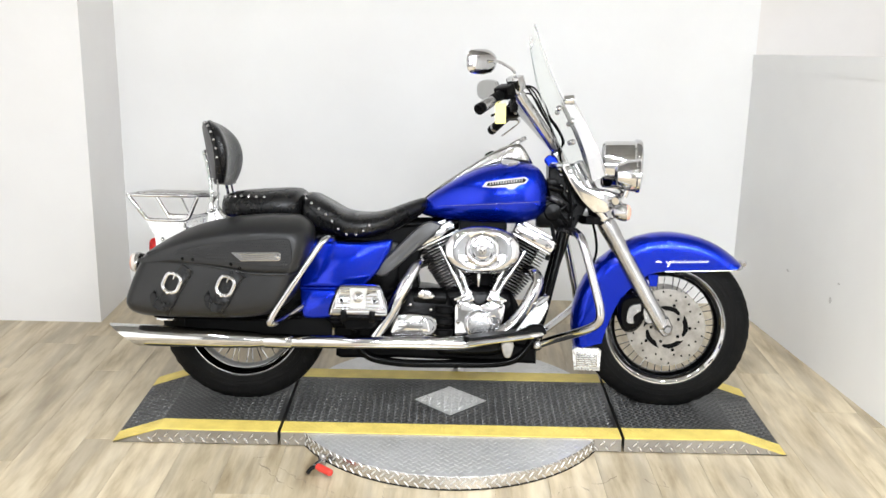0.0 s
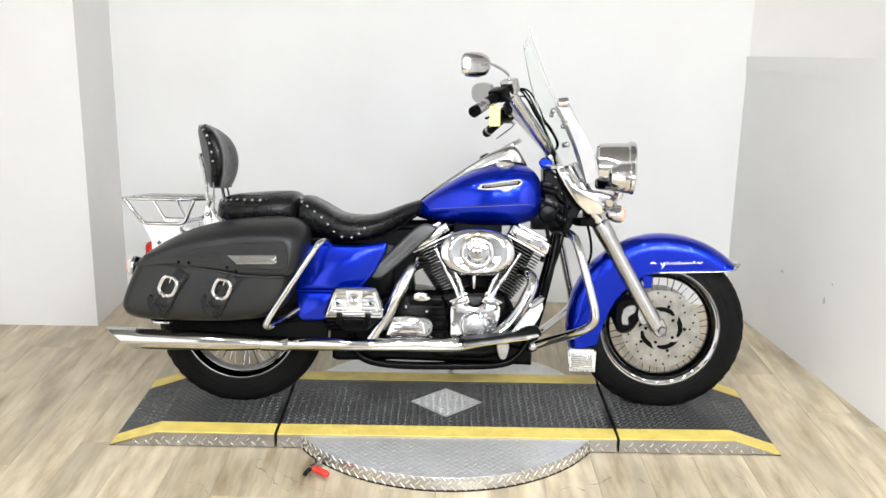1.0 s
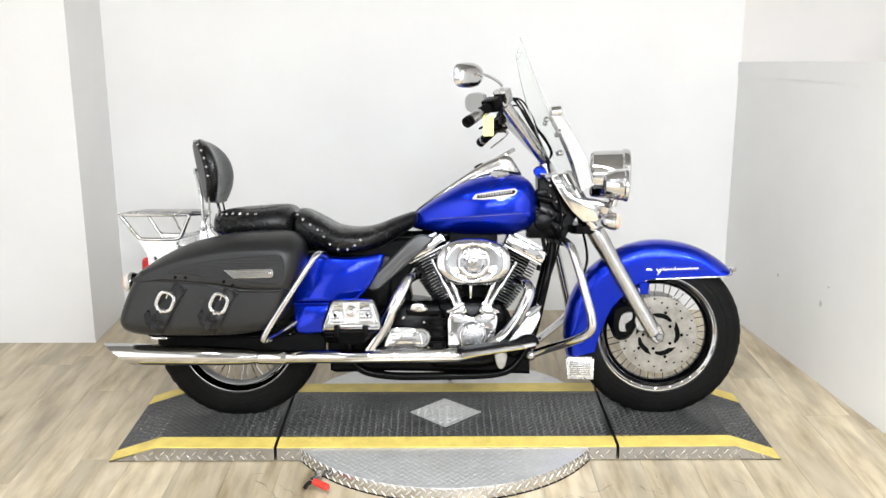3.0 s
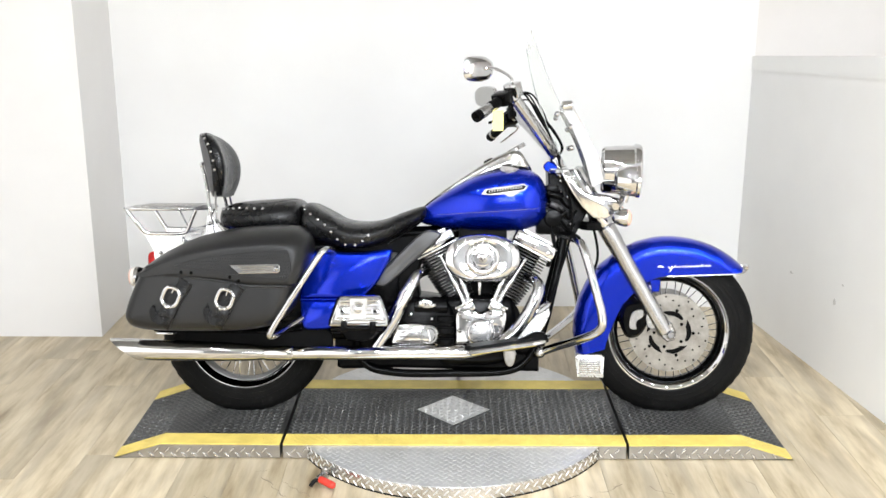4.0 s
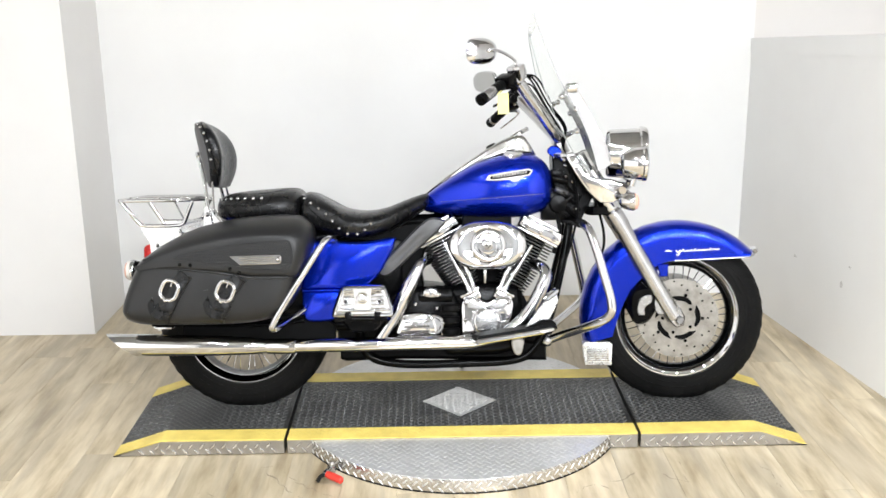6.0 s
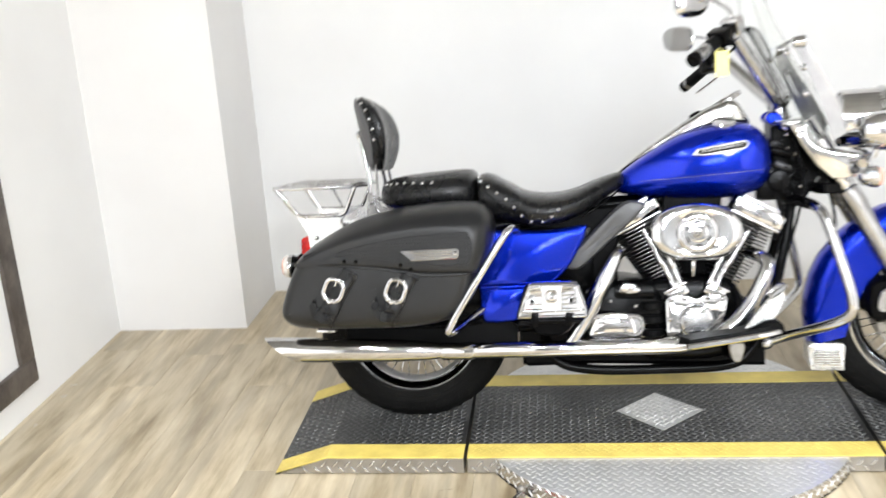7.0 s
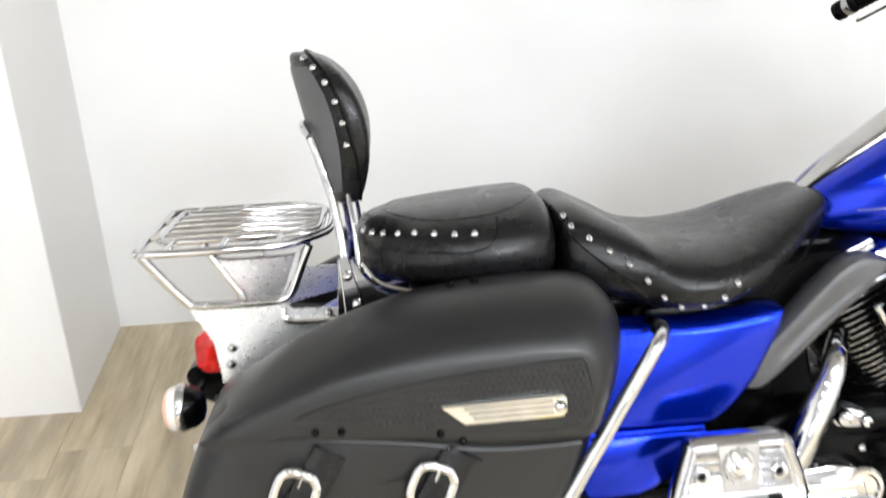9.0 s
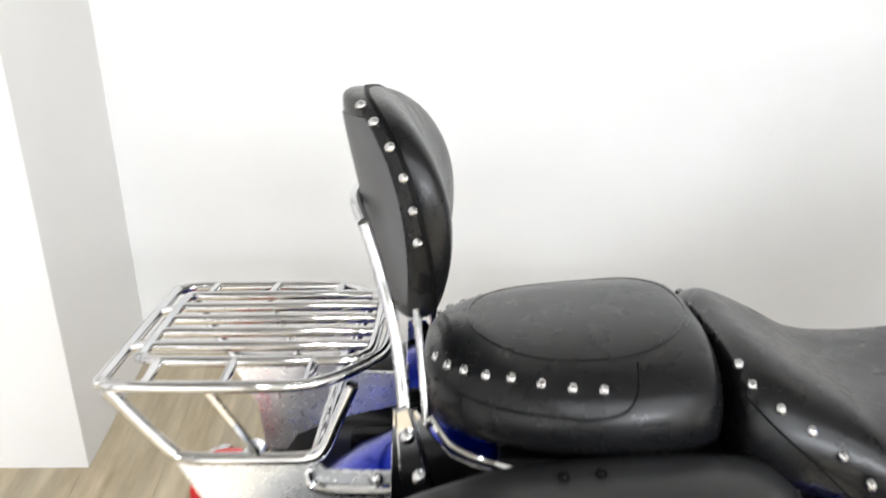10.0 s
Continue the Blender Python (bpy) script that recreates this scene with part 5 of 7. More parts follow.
for s in (-1, 1):
    for x in (-1.15, -1.07, -0.985):
        part("rack_stub", tube([(x, s * 0.107, 0.757), (x, s * 0.161, 0.753)], 0.0055, 8, 1), CHROME, rack)
    part("rack_stub", tube([(-1.172, s * 0.06, 0.757), (-1.199, s * 0.06, 0.753)], 0.0055, 8, 1), CHROME, rack)
    part("side_stay", tube([(-1.19, s * 0.158, 0.748), (-1.165, s * 0.152, 0.713), (-1.135, s * 0.142, 0.672), (-1.12, s * 0.14, 0.663), (-1.09, s * 0.139, 0.661), (-1.01, s * 0.139, 0.661), (-0.985, s * 0.14, 0.664), (-0.972, s * 0.142, 0.675), (-0.955, s * 0.148, 0.715), (-0.94, s * 0.152, 0.748)], 0.007, 10, 4), CHROME, rack)
    part("cross_stay", tube([(-1.09, s * 0.158, 0.748), (-1.045, s * 0.139, 0.668)], 0.005, 8, 1), CHROME, rack)
    dp = part("docking_plate", slab([(-1.135, 0.663), (-0.99, 0.663), (-0.975, 0.645), (-0.9, 0.642), (-0.9, 0.60), (-1.0, 0.578), (-1.05, 0.555), (-1.065, 0.535), (-1.092, 0.535), (-1.1, 0.6)], [(s * 0.13, 0.001), (s * 0.131, 0), (s * 0.135, 0), (s * 0.136, 0.001)]), BRUSHED, rack, "polished docking plate")
    for bx, bz in ((-1.072, 0.592), (-1.076, 0.566), (-0.92, 0.637)):
        shared("bolt", BOLT, facing((bx, s * 0.136, bz), (0, s, 0)), dp)
    part("latch_bar", tube([(-0.99, s * 0.145, 0.65), (-0.985, s * 0.147, 0.634), (-0.96, s * 0.148, 0.629), (-0.90, s * 0.148, 0.629)], 0.006, 8, 3), CHROME, rack)
part("cross_tube", tube([(-0.98, -0.14, 0.668), (-0.98, 0.14, 0.668)], 0.008, 10, 1), CHROME, rack)

# the rack sits a little higher on the far side
shear = Matrix(((1, 0, 0, 0), (0, 1, 0, 0), (0, 0.044, 1, 0.007), (0, 0, 0, 1)))
for ob in (rack, *rack.children_recursive):
    if ob.data.users == 1:
        ob.data.transform(shear)

# rear fender and lamps
st = [(d, 0.245 if 60 < d < 150 else 0.28) for d in (30, 40, 50, 60, 70, 80, 90, 100, 110, 120, 130, 140, 150, 160, 168)]
part("rear_fender", fender_shell(RX, AZ, 0.347, 0.092, st), BLUE, bike, "cobalt blue rear mudguard")
tl = part("tail_lamp", slab(smooth_outline([(-1.096, 0.59), (-1.143, 0.587), (-1.15, 0.557), (-1.144, 0.524), (-1.108, 0.519), (-1.088, 0.534)], 4), [(-0.042, 0.008), (-0.036, 0.0), (0.036, 0), (0.042, 0.008)]), RED_LENS, bike, "red tail lamp lens in chrome housing")
part("lamp_rim", slab(smooth_outline([(-1.073, 0.595), (-1.098, 0.597), (-1.10, 0.552), (-1.096, 0.517), (-1.063, 0.517)], 4), [(-0.046, 0.004), (-0.042, 0), (0.042, 0), (0.046, 0.004)]), CHROME, tl)
part("lamp_foot", slab(smooth_outline([(-1.08, 0.55), (-1.16, 0.532), (-1.165, 0.50), (-1.13, 0.47), (-1.08, 0.48)], 4), [(-0.04, 0.006), (-0.034, 0), (0.034, 0), (0.04, 0.006)]), BLACK, tl)
part("signal_bar", tube([(-1.155, -0.15, 0.505), (-1.15, -0.05, 0.5), (-1.15, 0.05, 0.5), (-1.155, 0.15, 0.505)], 0.009, 10, 4), CHROME, tl)
for s in (-1, 1):
    o = (-1.144, s * 0.15, 0.505)
    sg = part("rear_signal", turned([(-0.024, 0.01), (-0.02, 0.022), (-0.008, 0.032), (0.01, 0.035)], o, (-1, 0, 0), 28), BLACK, bike, "round rear turn signal with clear amber lens")
    part("signal_rim", turned([(0.004, 0.0355), (0.008, 0.038), (0.016, 0.038), (0.019, 0.0345), (0.014, 0.031), (0.004, 0.0355)], o, (-1, 0, 0), 28, cap=False), CHROME, sg)
    part("signal_lens", turned([(0.018, 0.0355), (0.026, 0.0345), (0.03, 0.033)], o, (-1, 0, 0), 24), CLEAR_LENS, sg)
    part("lens_cap", turned([(0.029, 0.0332), (0.036, 0.028), (0.041, 0.014), (0.042, 0)], o, (-1, 0, 0), 24), AMBER_LENS, sg)


# saddlebags
BAG_BODY = [(-1.146, 0.39), (-1.128, 0.45), (-1.098, 0.52), (-1.078, 0.552)] + [(-1.04, 0.57), (-0.942, 0.568), (-0.81, 0.555), (-0.715, 0.54), (-0.6, 0.535)] + [(-0.535, 0.53), (-0.538, 0.50), (-0.555, 0.44), (-0.578, 0.395), (-0.625, 0.352), (-0.72, 0.331), (-0.85, 0.325), (-1.04, 0.327), (-1.112, 0.338), (-1.14, 0.36)]
BAG_LID = [(-1.092, 0.532), (-1.05, 0.578), (-0.985, 0.618), (-0.90, 0.655), (-0.79, 0.682), (-0.69, 0.694), (-0.60, 0.697), (-0.54, 0.69), (-0.503, 0.655), (-0.498, 0.60), (-0.515, 0.53), (-0.535, 0.492), (-0.6, 0.486), (-0.715, 0.489), (-0.81, 0.506), (-0.942, 0.521), (-1.06, 0.532)]


def bag(s):
    """s = -1: the near side; 1: its mirror image on the far side."""
    lid_out = smooth_outline(BAG_LID, 4)
    body_out = smooth_outline(BAG_BODY, 4)

    def round_front(v):
        k = max(abs(v.y) - 0.27, 0) / 0.108
        f = min(max(v.x + 0.64, 0) / 0.14, 1)
        return Vector((v.x - 0.042 * k * k * f, v.y, v.z))

    def fall(v):
        v = round_front(v)
        y = abs(v.y)
        k = 1.0
        if y > 0.25:
            k = 1 - 0.30 * ((y - 0.25) / 0.12) ** 1.7
        base = 0.505
        if y < 0.25 and v.x < -0.8:
            y = 0.25 - (0.25 - y) * (1 - 0.75 * min((-0.8 - v.x) / 0.2, 1))
        return Vector((v.x, math.copysign(y, v.y), base + (v.z - base) * k if v.z > base else v.z))

    body = part("saddlebag", slab(body_out, [(s * 0.165, 0.03), (s * 0.172, 0.01), (s * 0.185, 0), (s * 0.30, 0), (s * 0.325, 0.003), (s * 0.344, 0.01), (s * 0.356, 0.019), (s * 0.3625, 0.029), (s * 0.3655, 0.039)], warp=round_front, dome=[(s * 0.367, 0.8), (s * 0.368, 0.6), (s * 0.3685, 0.3), (s * 0.3685, 0.03)]), LEATHER, bike, "black leather covered saddlebag with chrome buckles", 50)
    lid = part("lid", slab(lid_out, [(s * 0.186, 0.019), (s * 0.19, 0.010), (s * 0.2, 0.003), (s * 0.22, 0), (s * 0.25, 0), (s * 0.28, 0), (s * 0.31, 0), (s * 0.335, 0), (s * 0.352, 0.001), (s * 0.364, 0.004), (s * 0.372, 0.009), (s * 0.3755, 0.014), (s * 0.3765, 0.019)], warp=fall, dome=[(s * 0.3775, 0.8), (s * 0.378, 0.4), (s * 0.378, 0.03)]), LEATHER, body, "domed black leather lid", 50)
    # rolled seam along the crest and the lower lip
    part("lid_piping", tube([(x, s * 0.362, z) for x, z in ((-1.06, 0.55), (-1.02, 0.565), (-0.97, 0.581), (-0.89, 0.601), (-0.78, 0.617), (-0.66, 0.622), (-0.59, 0.622), (-0.566, 0.615))], 0.005, 8, 5), LEATHER, lid)
    part("lid_lip", tube([(x, s * 0.369, z - 0.001) for x, z in ((-1.075, 0.535), (-0.942, 0.522), (-0.81, 0.507), (-0.715, 0.49), (-0.62, 0.487), (-0.575, 0.489))], 0.004, 8, 5), LEATHER, lid)
    # embossed weave panel
    pan = part("embossed_panel", slab(smooth_outline([(-0.965, 0.553), (-0.90, 0.577), (-0.80, 0.595), (-0.70, 0.605), (-0.59, 0.612), (-0.565, 0.60), (-0.56, 0.53), (-0.60, 0.512), (-0.75, 0.527), (-0.88, 0.545)], 3), [(s * 0.3765, 0), (s * 0.3795, 0.002)], dome=[(s * 0.3797, 0.5), (s * 0.3797, 0.03)]), LEATHER, lid, "embossed basket weave panel")
    bm = bmesh.new()
    for i in range(46):
        for j in range(9):
            x = -0.955 + i * 0.0085 + (0.004 if j % 2 else 0)
            z = 0.522 + j * 0.0098
            top = 0.555 + 0.055 * min((x + 0.955) / 0.3, 1.0) ** 0.7
            low = 0.556 - 0.05 * min((x + 0.955) / 0.33, 1.0)
            if low < z < top - 0.004 and not (-0.765 < x < -0.598 and z < 0.57):
                turned([(0, 0.0044), (0.001, 0.0036), (0.0014, 0.0)], (x, s * 0.3795, z), (0, s, 0), 6, bm)
    o = part("weave", bm, LEATHER, pan)
    tagged(o, kind="stuff")
    # chrome badge with ribs
    bd = part("side_badge", slab([(-0.765, 0.562), (-0.735, 0.532), (-0.602, 0.535), (-0.596, 0.542), (-0.596, 0.560), (-0.602, 0.566)], [(s * 0.374, 0), (s * 0.387, 0), (s * 0.389, 0.0025)]), CHROME, lid, "ribbed chrome side badge")
    for k in range(3):
        part("badge_rib", tube([(-0.735 + k * 0.006, s * 0.389, 0.556 - k * 0.0075), (-0.615, s * 0.389, 0.5575 - k * 0.0075)], 0.002, 6, 1), CHROME, bd)
    shared("bolt", BOLT, facing((-0.606, s * 0.3885, 0.5505), (0, s, 0)), bd)
    for x, z in ((-0.935, 0.536), (-0.90, 0.534), (-0.768, 0.52), (-0.738, 0.507)):
        shared("rivet", RIVET, facing((x, s * 0.3765, z), (0, s, 0)), lid)
    for x, z in ((-0.735, 0.675), (-0.70, 0.678)):
        shared("rivet", RIVET, facing((x, s * 0.246, z + 0.017), (0, s * 0.15, 1)), lid)
    for k in range(2):
        dx = 0.185 * k
        strap_pts = [(-0.918 + dx, 0.505 - 0.1 * dx), (-0.93 + dx, 0.484), (-0.946 + dx, 0.46), (-0.96 + dx, 0.437), (-0.978 + dx, 0.405), (-0.998 + dx, 0.366), (-1.006 + dx, 0.347)]
        rings = []
        for x, z in [(v.x, v.z) for v in spline([(x, 0, z) for x, z in strap_pts], 4)]:
            hw = 0.0235 * (1.0 + 0.16 * math.exp(-((z - 0.38) / 0.04) ** 2))
            y = 0.3745 + 0.007 * math.exp(-((z - 0.445) / 0.03) ** 2) + 0.011 * math.exp(-((z - 0.392) / 0.026) ** 2)
            if z < 0.372:
                y -= 0.014 * ((0.372 - z) / 0.025) ** 2
            across = [(-1, -0.008), (1, -0.008), (1, 0.001), (0.86, 0.0035), (0.4, 0.005), (0, 0.0054), (-0.4, 0.005), (-0.86, 0.0035), (-1, 0.001)]
            rings.append([Vector((x + hw * 0.86 * u, s * (y + d), z - hw * 0.5 * u)) for u, d in across])
        sp = part("strap", loft(rings), SEAT_VINYL, body, "black leather strap with chrome buckle")
        rings = []
        for x, z, y in ((-1.04 + dx, 0.418, 0.370), (-1.037 + dx, 0.402, 0.374), (-1.03 + dx, 0.384, 0.381), (-1.012 + dx, 0.371, 0.389), (-0.992 + dx, 0.366, 0.392), (-0.97 + dx, 0.370, 0.385), (-0.962 + dx, 0.378, 0.374)):
            rings.append([Vector((x - 0.007, s * (y - 0.004), z - 0.012)), Vector((x + 0.009, s * (y - 0.004), z + 0.012)), Vector((x + 0.009, s * (y + 0.002), z + 0.012)), Vector((x + 0.001, s * (y + 0.0035), z)), Vector((x - 0.007, s * (y + 0.002), z - 0.012))])
        part("strap_keeper", loft(rings), SEAT_VINYL, sp)
        shared("rivet", RIVET, facing((-1.032 + dx, s * 0.3705, 0.416), (0, s, 0)), sp)
        cx, cz = -0.969 + dx, 0.452 - 0.035 * dx
        rot = radians(-23)

        def at(u, v, y):
            return Vector((cx + u * math.cos(rot) - v * math.sin(rot), s * y, cz + u * math.sin(rot) + v * math.cos(rot)))

        ring = [(0.026, 0.018), (0.015, 0.03), (0.0, 0.032), (-0.015, 0.03), (-0.026, 0.018), (-0.026, -0.017), (-0.015, -0.029), (0.0, -0.033), (0.014, -0.029), (0.026, -0.017)]
        bk = part("buckle", tube([at(u, v, 0.3865) for u, v in ring + ring[:1]], 0.0062, 10, 3, None, 0.8), CHROME, sp, "octagonal chrome buckle")
        part("buckle_pin", tube([at(0.0, 0.014, 0.3885), at(0.0, 0.034, 0.3915)], 0.0024, 6, 1), CHROME, bk)
        for u, v, r in ((0.0, -0.036, 0.0075), (-0.014, -0.032, 0.0055), (0.014, -0.032, 0.0055), (0.0, 0.034, 0.0045)):
            part("buckle_knob", ball(at(u, v, 0.389), r, None, 0.7, (0, 1, 0), 12), CHROME, bk)
    # guard rail
    part("saddlebag_guard", tube([(-0.43, s * 0.2, 0.60), (-0.436, s * 0.28, 0.612), (-0.45, s * 0.322, 0.61), (-0.478, s * 0.336, 0.575), (-0.60, s * 0.352, 0.385), (-0.632, s * 0.354, 0.330), (-0.636, s * 0.345, 0.314), (-0.622, s * 0.325, 0.314), (-0.59, s * 0.26, 0.33), (-0.545, s * 0.2, 0.36)], 0.0115, 14, 6), CHROME, bike, "chrome saddlebag guard rail")
    part("guard_sleeve", turned([(0, 0.0135), (0.022, 0.0135)], (-0.433, s * 0.25, 0.608), (-0.1, s, 0.15), 16), BLACK, bike)


bag(-1)
bag(1)
part("bag_support", tube([(-1.08, -0.2, 0.318), (-0.7, -0.2, 0.312), (-0.55, -0.18, 0.32)], 0.009, 8, 3), BLACK, bike)
part("bag_support", tube([(-1.08, 0.2, 0.318), (-0.7, 0.2, 0.312), (-0.55, 0.18, 0.32)], 0.009, 8, 3), BLACK, bike)
part("inner_panel", slab([(-0.98, 0.23), (-0.98, 0.34), (-0.5, 0.34), (-0.44, 0.3), (-0.44, 0.22), (-0.55, 0.215)], [(-0.165, 0.004), (-0.161, 0), (-0.15, 0), (-0.146, 0.004)]), BLACK_MATT, bike)
part("bag_bracket", box(-1.06, -1.0, -0.25, -0.2, 0.304, 0.313, 0.003), CHROME, bike)
part("inner_fender_frame", box(-0.98, -0.5, -0.15, -0.11, 0.30, 0.58, 0.02), BLACK, bike)
part("inner_fender_frame", box(-0.98, -0.5, 0.11, 0.15, 0.30, 0.58, 0.02), BLACK, bike)

part("seat_pan", slab([(-0.79, 0.60), (-0.79, 0.672), (-0.56, 0.672), (-0.56, 0.60)], [(-0.17, 0.006), (-0.164, 0), (0.164, 0), (0.17, 0.006)]), BLACK_MATT, bike)

# exhaust
for s in (-1, 1):
    mf = part("muffler", turned([(0, 0.0225), (0.05, 0.023), (0.10, 0.03), (0.2, 0.0345), (0.3, 0.036), (0.5, 0.039)], (-0.62, s * 0.235, 0.238), (-1, 0, 0.022), 36, cap=False), CHROME, bike, "long chrome muffler with slash cut end")
    o, d = Vector((-1.12, s * 0.235, 0.249)), Vector((-1, 0, 0.022)).normalized()
    rings = []
    for k, f in enumerate((0.0, 0.35, 0.7, 1.0)):
        rings.append([o + d * f * (0.055 + 0.055 * math.sin(a)) + Vector((0, math.cos(a), math.sin(a))) * 0.039 for a in (2 * math.pi * q / 36 for q in range(36))])
    rings += [[p + Vector((0.004, 0, 0)) + (o + d * 0.05 - p) * 0.10 for p in rings[-1]], [p + Vector((0.09, 0, 0)) + (o + d * 0.05 - p) * 0.14 for p in rings[-1]]]
    part("muffler_tip", loft(rings, cap=False), CHROME, mf)
    part("tip_core", turned([(0, 0.033), (0.002, 0.03)], o + d * -0.03, d, 24), BLACK, mf)
    part("muffler_band", turned([(-0.004, 0.0235), (0, 0.027), (0.095, 0.0275), (0.1, 0.0245)], (-0.575, s * 0.235, 0.237), (-1, 0, 0.01), 28), CHROME, mf)
pipe = part("exhaust_pipe", tube([(0.27, -0.2, 0.36), (0.225, -0.21, 0.31), (0.15, -0.225, 0.265), (0.08, -0.232, 0.247), (0.02, -0.235, 0.242), (-0.2, -0.235, 0.239), (-0.58, -0.235, 0.237)], 0.021, 20, 5), CHROME, bike, "chrome exhaust pipe with heat shields")
part("header_pipe", tube([(0.27, -0.12, 0.505), (0.298, -0.17, 0.495), (0.308, -0.195, 0.468), (0.292, -0.205, 0.425), (0.262, -0.207, 0.368), (0.212, -0.212, 0.305), (0.15, -0.222, 0.262)], [0.02, 0.02, 0.022, 0.024, 0.024, 0.023, 0.022], 20, 6), CHROME, pipe)
part("rear_header", tube([(-0.10, -0.13, 0.53), (-0.132, -0.185, 0.515), (-0.15, -0.205, 0.485), (-0.183, -0.215, 0.425), (-0.222, -0.22, 0.35), (-0.28, -0.228, 0.255)], [0.018, 0.019, 0.021, 0.026, 0.025, 0.02], 20, 6), CHROME, pipe)
part("crossover_pipe", tube([(-0.14, 0.1, 0.42), (-0.2, 0.2, 0.34), (-0.3, 0.232, 0.25), (-0.58, 0.235, 0.237)], 0.021, 16, 5), CHROME, pipe)
part("pipe_shield", turned([(0, 0.023), (0.002, 0.0245), (0.63, 0.0245), (0.632, 0.023)], (0.05, -0.235, 0.2425), (-1, 0, -0.008), 24), CHROME, pipe)

# side covers and heat deflectors
for s in (-1, 1):
    sc_out = [(-0.556, 0.60), (-0.50, 0.601), (-0.44, 0.598), (-0.38, 0.595), (-0.33, 0.596), (-0.28, 0.602), (-0.245, 0.609), (-0.221, 0.608), (-0.227, 0.575), (-0.245, 0.54), (-0.266, 0.50), (-0.29, 0.47), (-0.316, 0.445), (-0.338, 0.431), (-0.36, 0.431), (-0.42, 0.431), (-0.49, 0.431), (-0.552, 0.431), (-0.556, 0.45), (-0.557, 0.50), (-0.557, 0.55)]
    sc = part("side_cover", slab(sc_out, [(s * 0.15, 0), (s * 0.192, 0), (s * 0.2, 0.0012), (s * 0.2055, 0.0035), (s * 0.209, 0.007), (s * 0.211, 0.011), (s * 0.212, 0.0145)]), BLUE, bike, "cobalt blue side cover", 60)
    part("cover_crease", tube([(-0.55, s * 0.2075, 0.4285), (-0.45, s * 0.2085, 0.4285), (-0.35, s * 0.2075, 0.4285)], 0.0032, 8, 3), BLUE, sc)
    lo_out = [(-0.552, 0.426), (-0.50, 0.426), (-0.45, 0.426), (-0.40, 0.426), (-0.345, 0.426), (-0.36, 0.40), (-0.382, 0.37), (-0.405, 0.345), (-0.43, 0.327), (-0.455, 0.319), (-0.50, 0.316), (-0.532, 0.318), (-0.543, 0.326), (-0.548, 0.345), (-0.552, 0.38)]
    part("lower_cover", slab(lo_out, [(s * 0.14, 0), (s * 0.195, 0), (s * 0.2035, 0.002), (s * 0.2075, 0.006), (s * 0.2095, 0.01)]), BLUE, sc)
    part("heat_deflector", slab(smooth_outline([(-0.286, 0.505), (-0.287, 0.487), (-0.276, 0.475), (-0.256, 0.473), (-0.238, 0.48), (-0.20, 0.512), (-0.16, 0.549), (-0.12, 0.585), (-0.08, 0.62), (-0.05, 0.65), (-0.047, 0.668), (-0.085, 0.678), (-0.115, 0.668), (-0.15, 0.64), (-0.19, 0.6), (-0.24, 0.55)], 2), [(s * 0.14, 0.002), (s * 0.143, 0), (s * 0.178, 0.0), (s * 0.188, 0.006), (s * 0.1905, 0.016)], dome=[(s * 0.188, 0.55), (s * 0.186, 0.05)]), GREY_PANEL, bike, "grey plastic heat deflector")

# engine
eng = part("engine_case", slab(smooth_outline([(-0.07, 0.40), (0.0, 0.43), (0.1, 0.44), (0.21, 0.42), (0.25, 0.35), (0.24, 0.25), (0.18, 0.19), (0.05, 0.18), (-0.06, 0.20)], 4), [(-0.15, 0.03), (-0.14, 0.006), (-0.13, 0), (0.13, 0), (0.15, 0.02)]), BLACK, bike, "air-cooled V-twin engine, black with chrome covers")


def cylinder(base, deg, name):
    d = Vector((math.sin(radians(deg)), 0, math.cos(radians(deg))))
    side = Vector((d.z, 0, -d.x))
    cyl = part(name, turned([(0, 0.05), (0.245, 0.05)], base, d, 24), BLACK, eng, "finned black cylinder")
    n = 19
    for k in range(n):
        h = 0.02 + k * 0.0118
        w = 0.056 + 0.022 * min(k / 12, 1.0)
        dep = 0.095 + 0.02 * min(k / 9, 1.0)
        ring = []
        for q in range(28):
            a = 2 * math.pi * q / 28
            c, s = math.cos(a), math.sin(a)
            ring.append(side * w * math.copysign(abs(c) ** 0.55, c) + Vector((0, dep * math.copysign(abs(s) ** 0.55, s), 0)))
        o = Vector(base) + d * h
        part("fin", loft([[o + p * 0.97 for p in ring], [o + d * 0.0012 + p for p in ring], [o + d * 0.0036 + p for p in ring], [o + d * 0.0048 + p * 0.97 for p in ring]]), FIN, cyl)
        rim = [o + d * 0.0024 + p * 1.0012 for p in ring]
        part("fin_edge", tube(rim[14:28] + rim[:1], 0.0011, 5, 1), FIN_EDGE, cyl)
    # rocker cover
    o = Vector(base) + d * 0.243
    for z0, z1, gx, mat, bev in ((0.0, 0.009, 0.98, SATIN, 0.003), (0.0092, 0.054, 1.02, CHROME, 0.011), (0.0525, 0.066, 0.78, SATIN, 0.006)):
        bm = box(-0.08 * gx, 0.08 * gx, -0.128 * gx, 0.128 * gx, z0, z1, bev)
        bm.transform(Matrix.Translation(o) @ Matrix.Rotation(radians(deg), 4, "Y"))
        rc = part("rocker_cover", bm, mat, cyl, "chrome rocker cover")
    for q in range(3):
        shared("bolt", BOLT, facing(o + side * (-0.055 + 0.055 * q) + Vector((0, -0.13, 0)) + d * 0.024, (0, -1, 0)), rc)


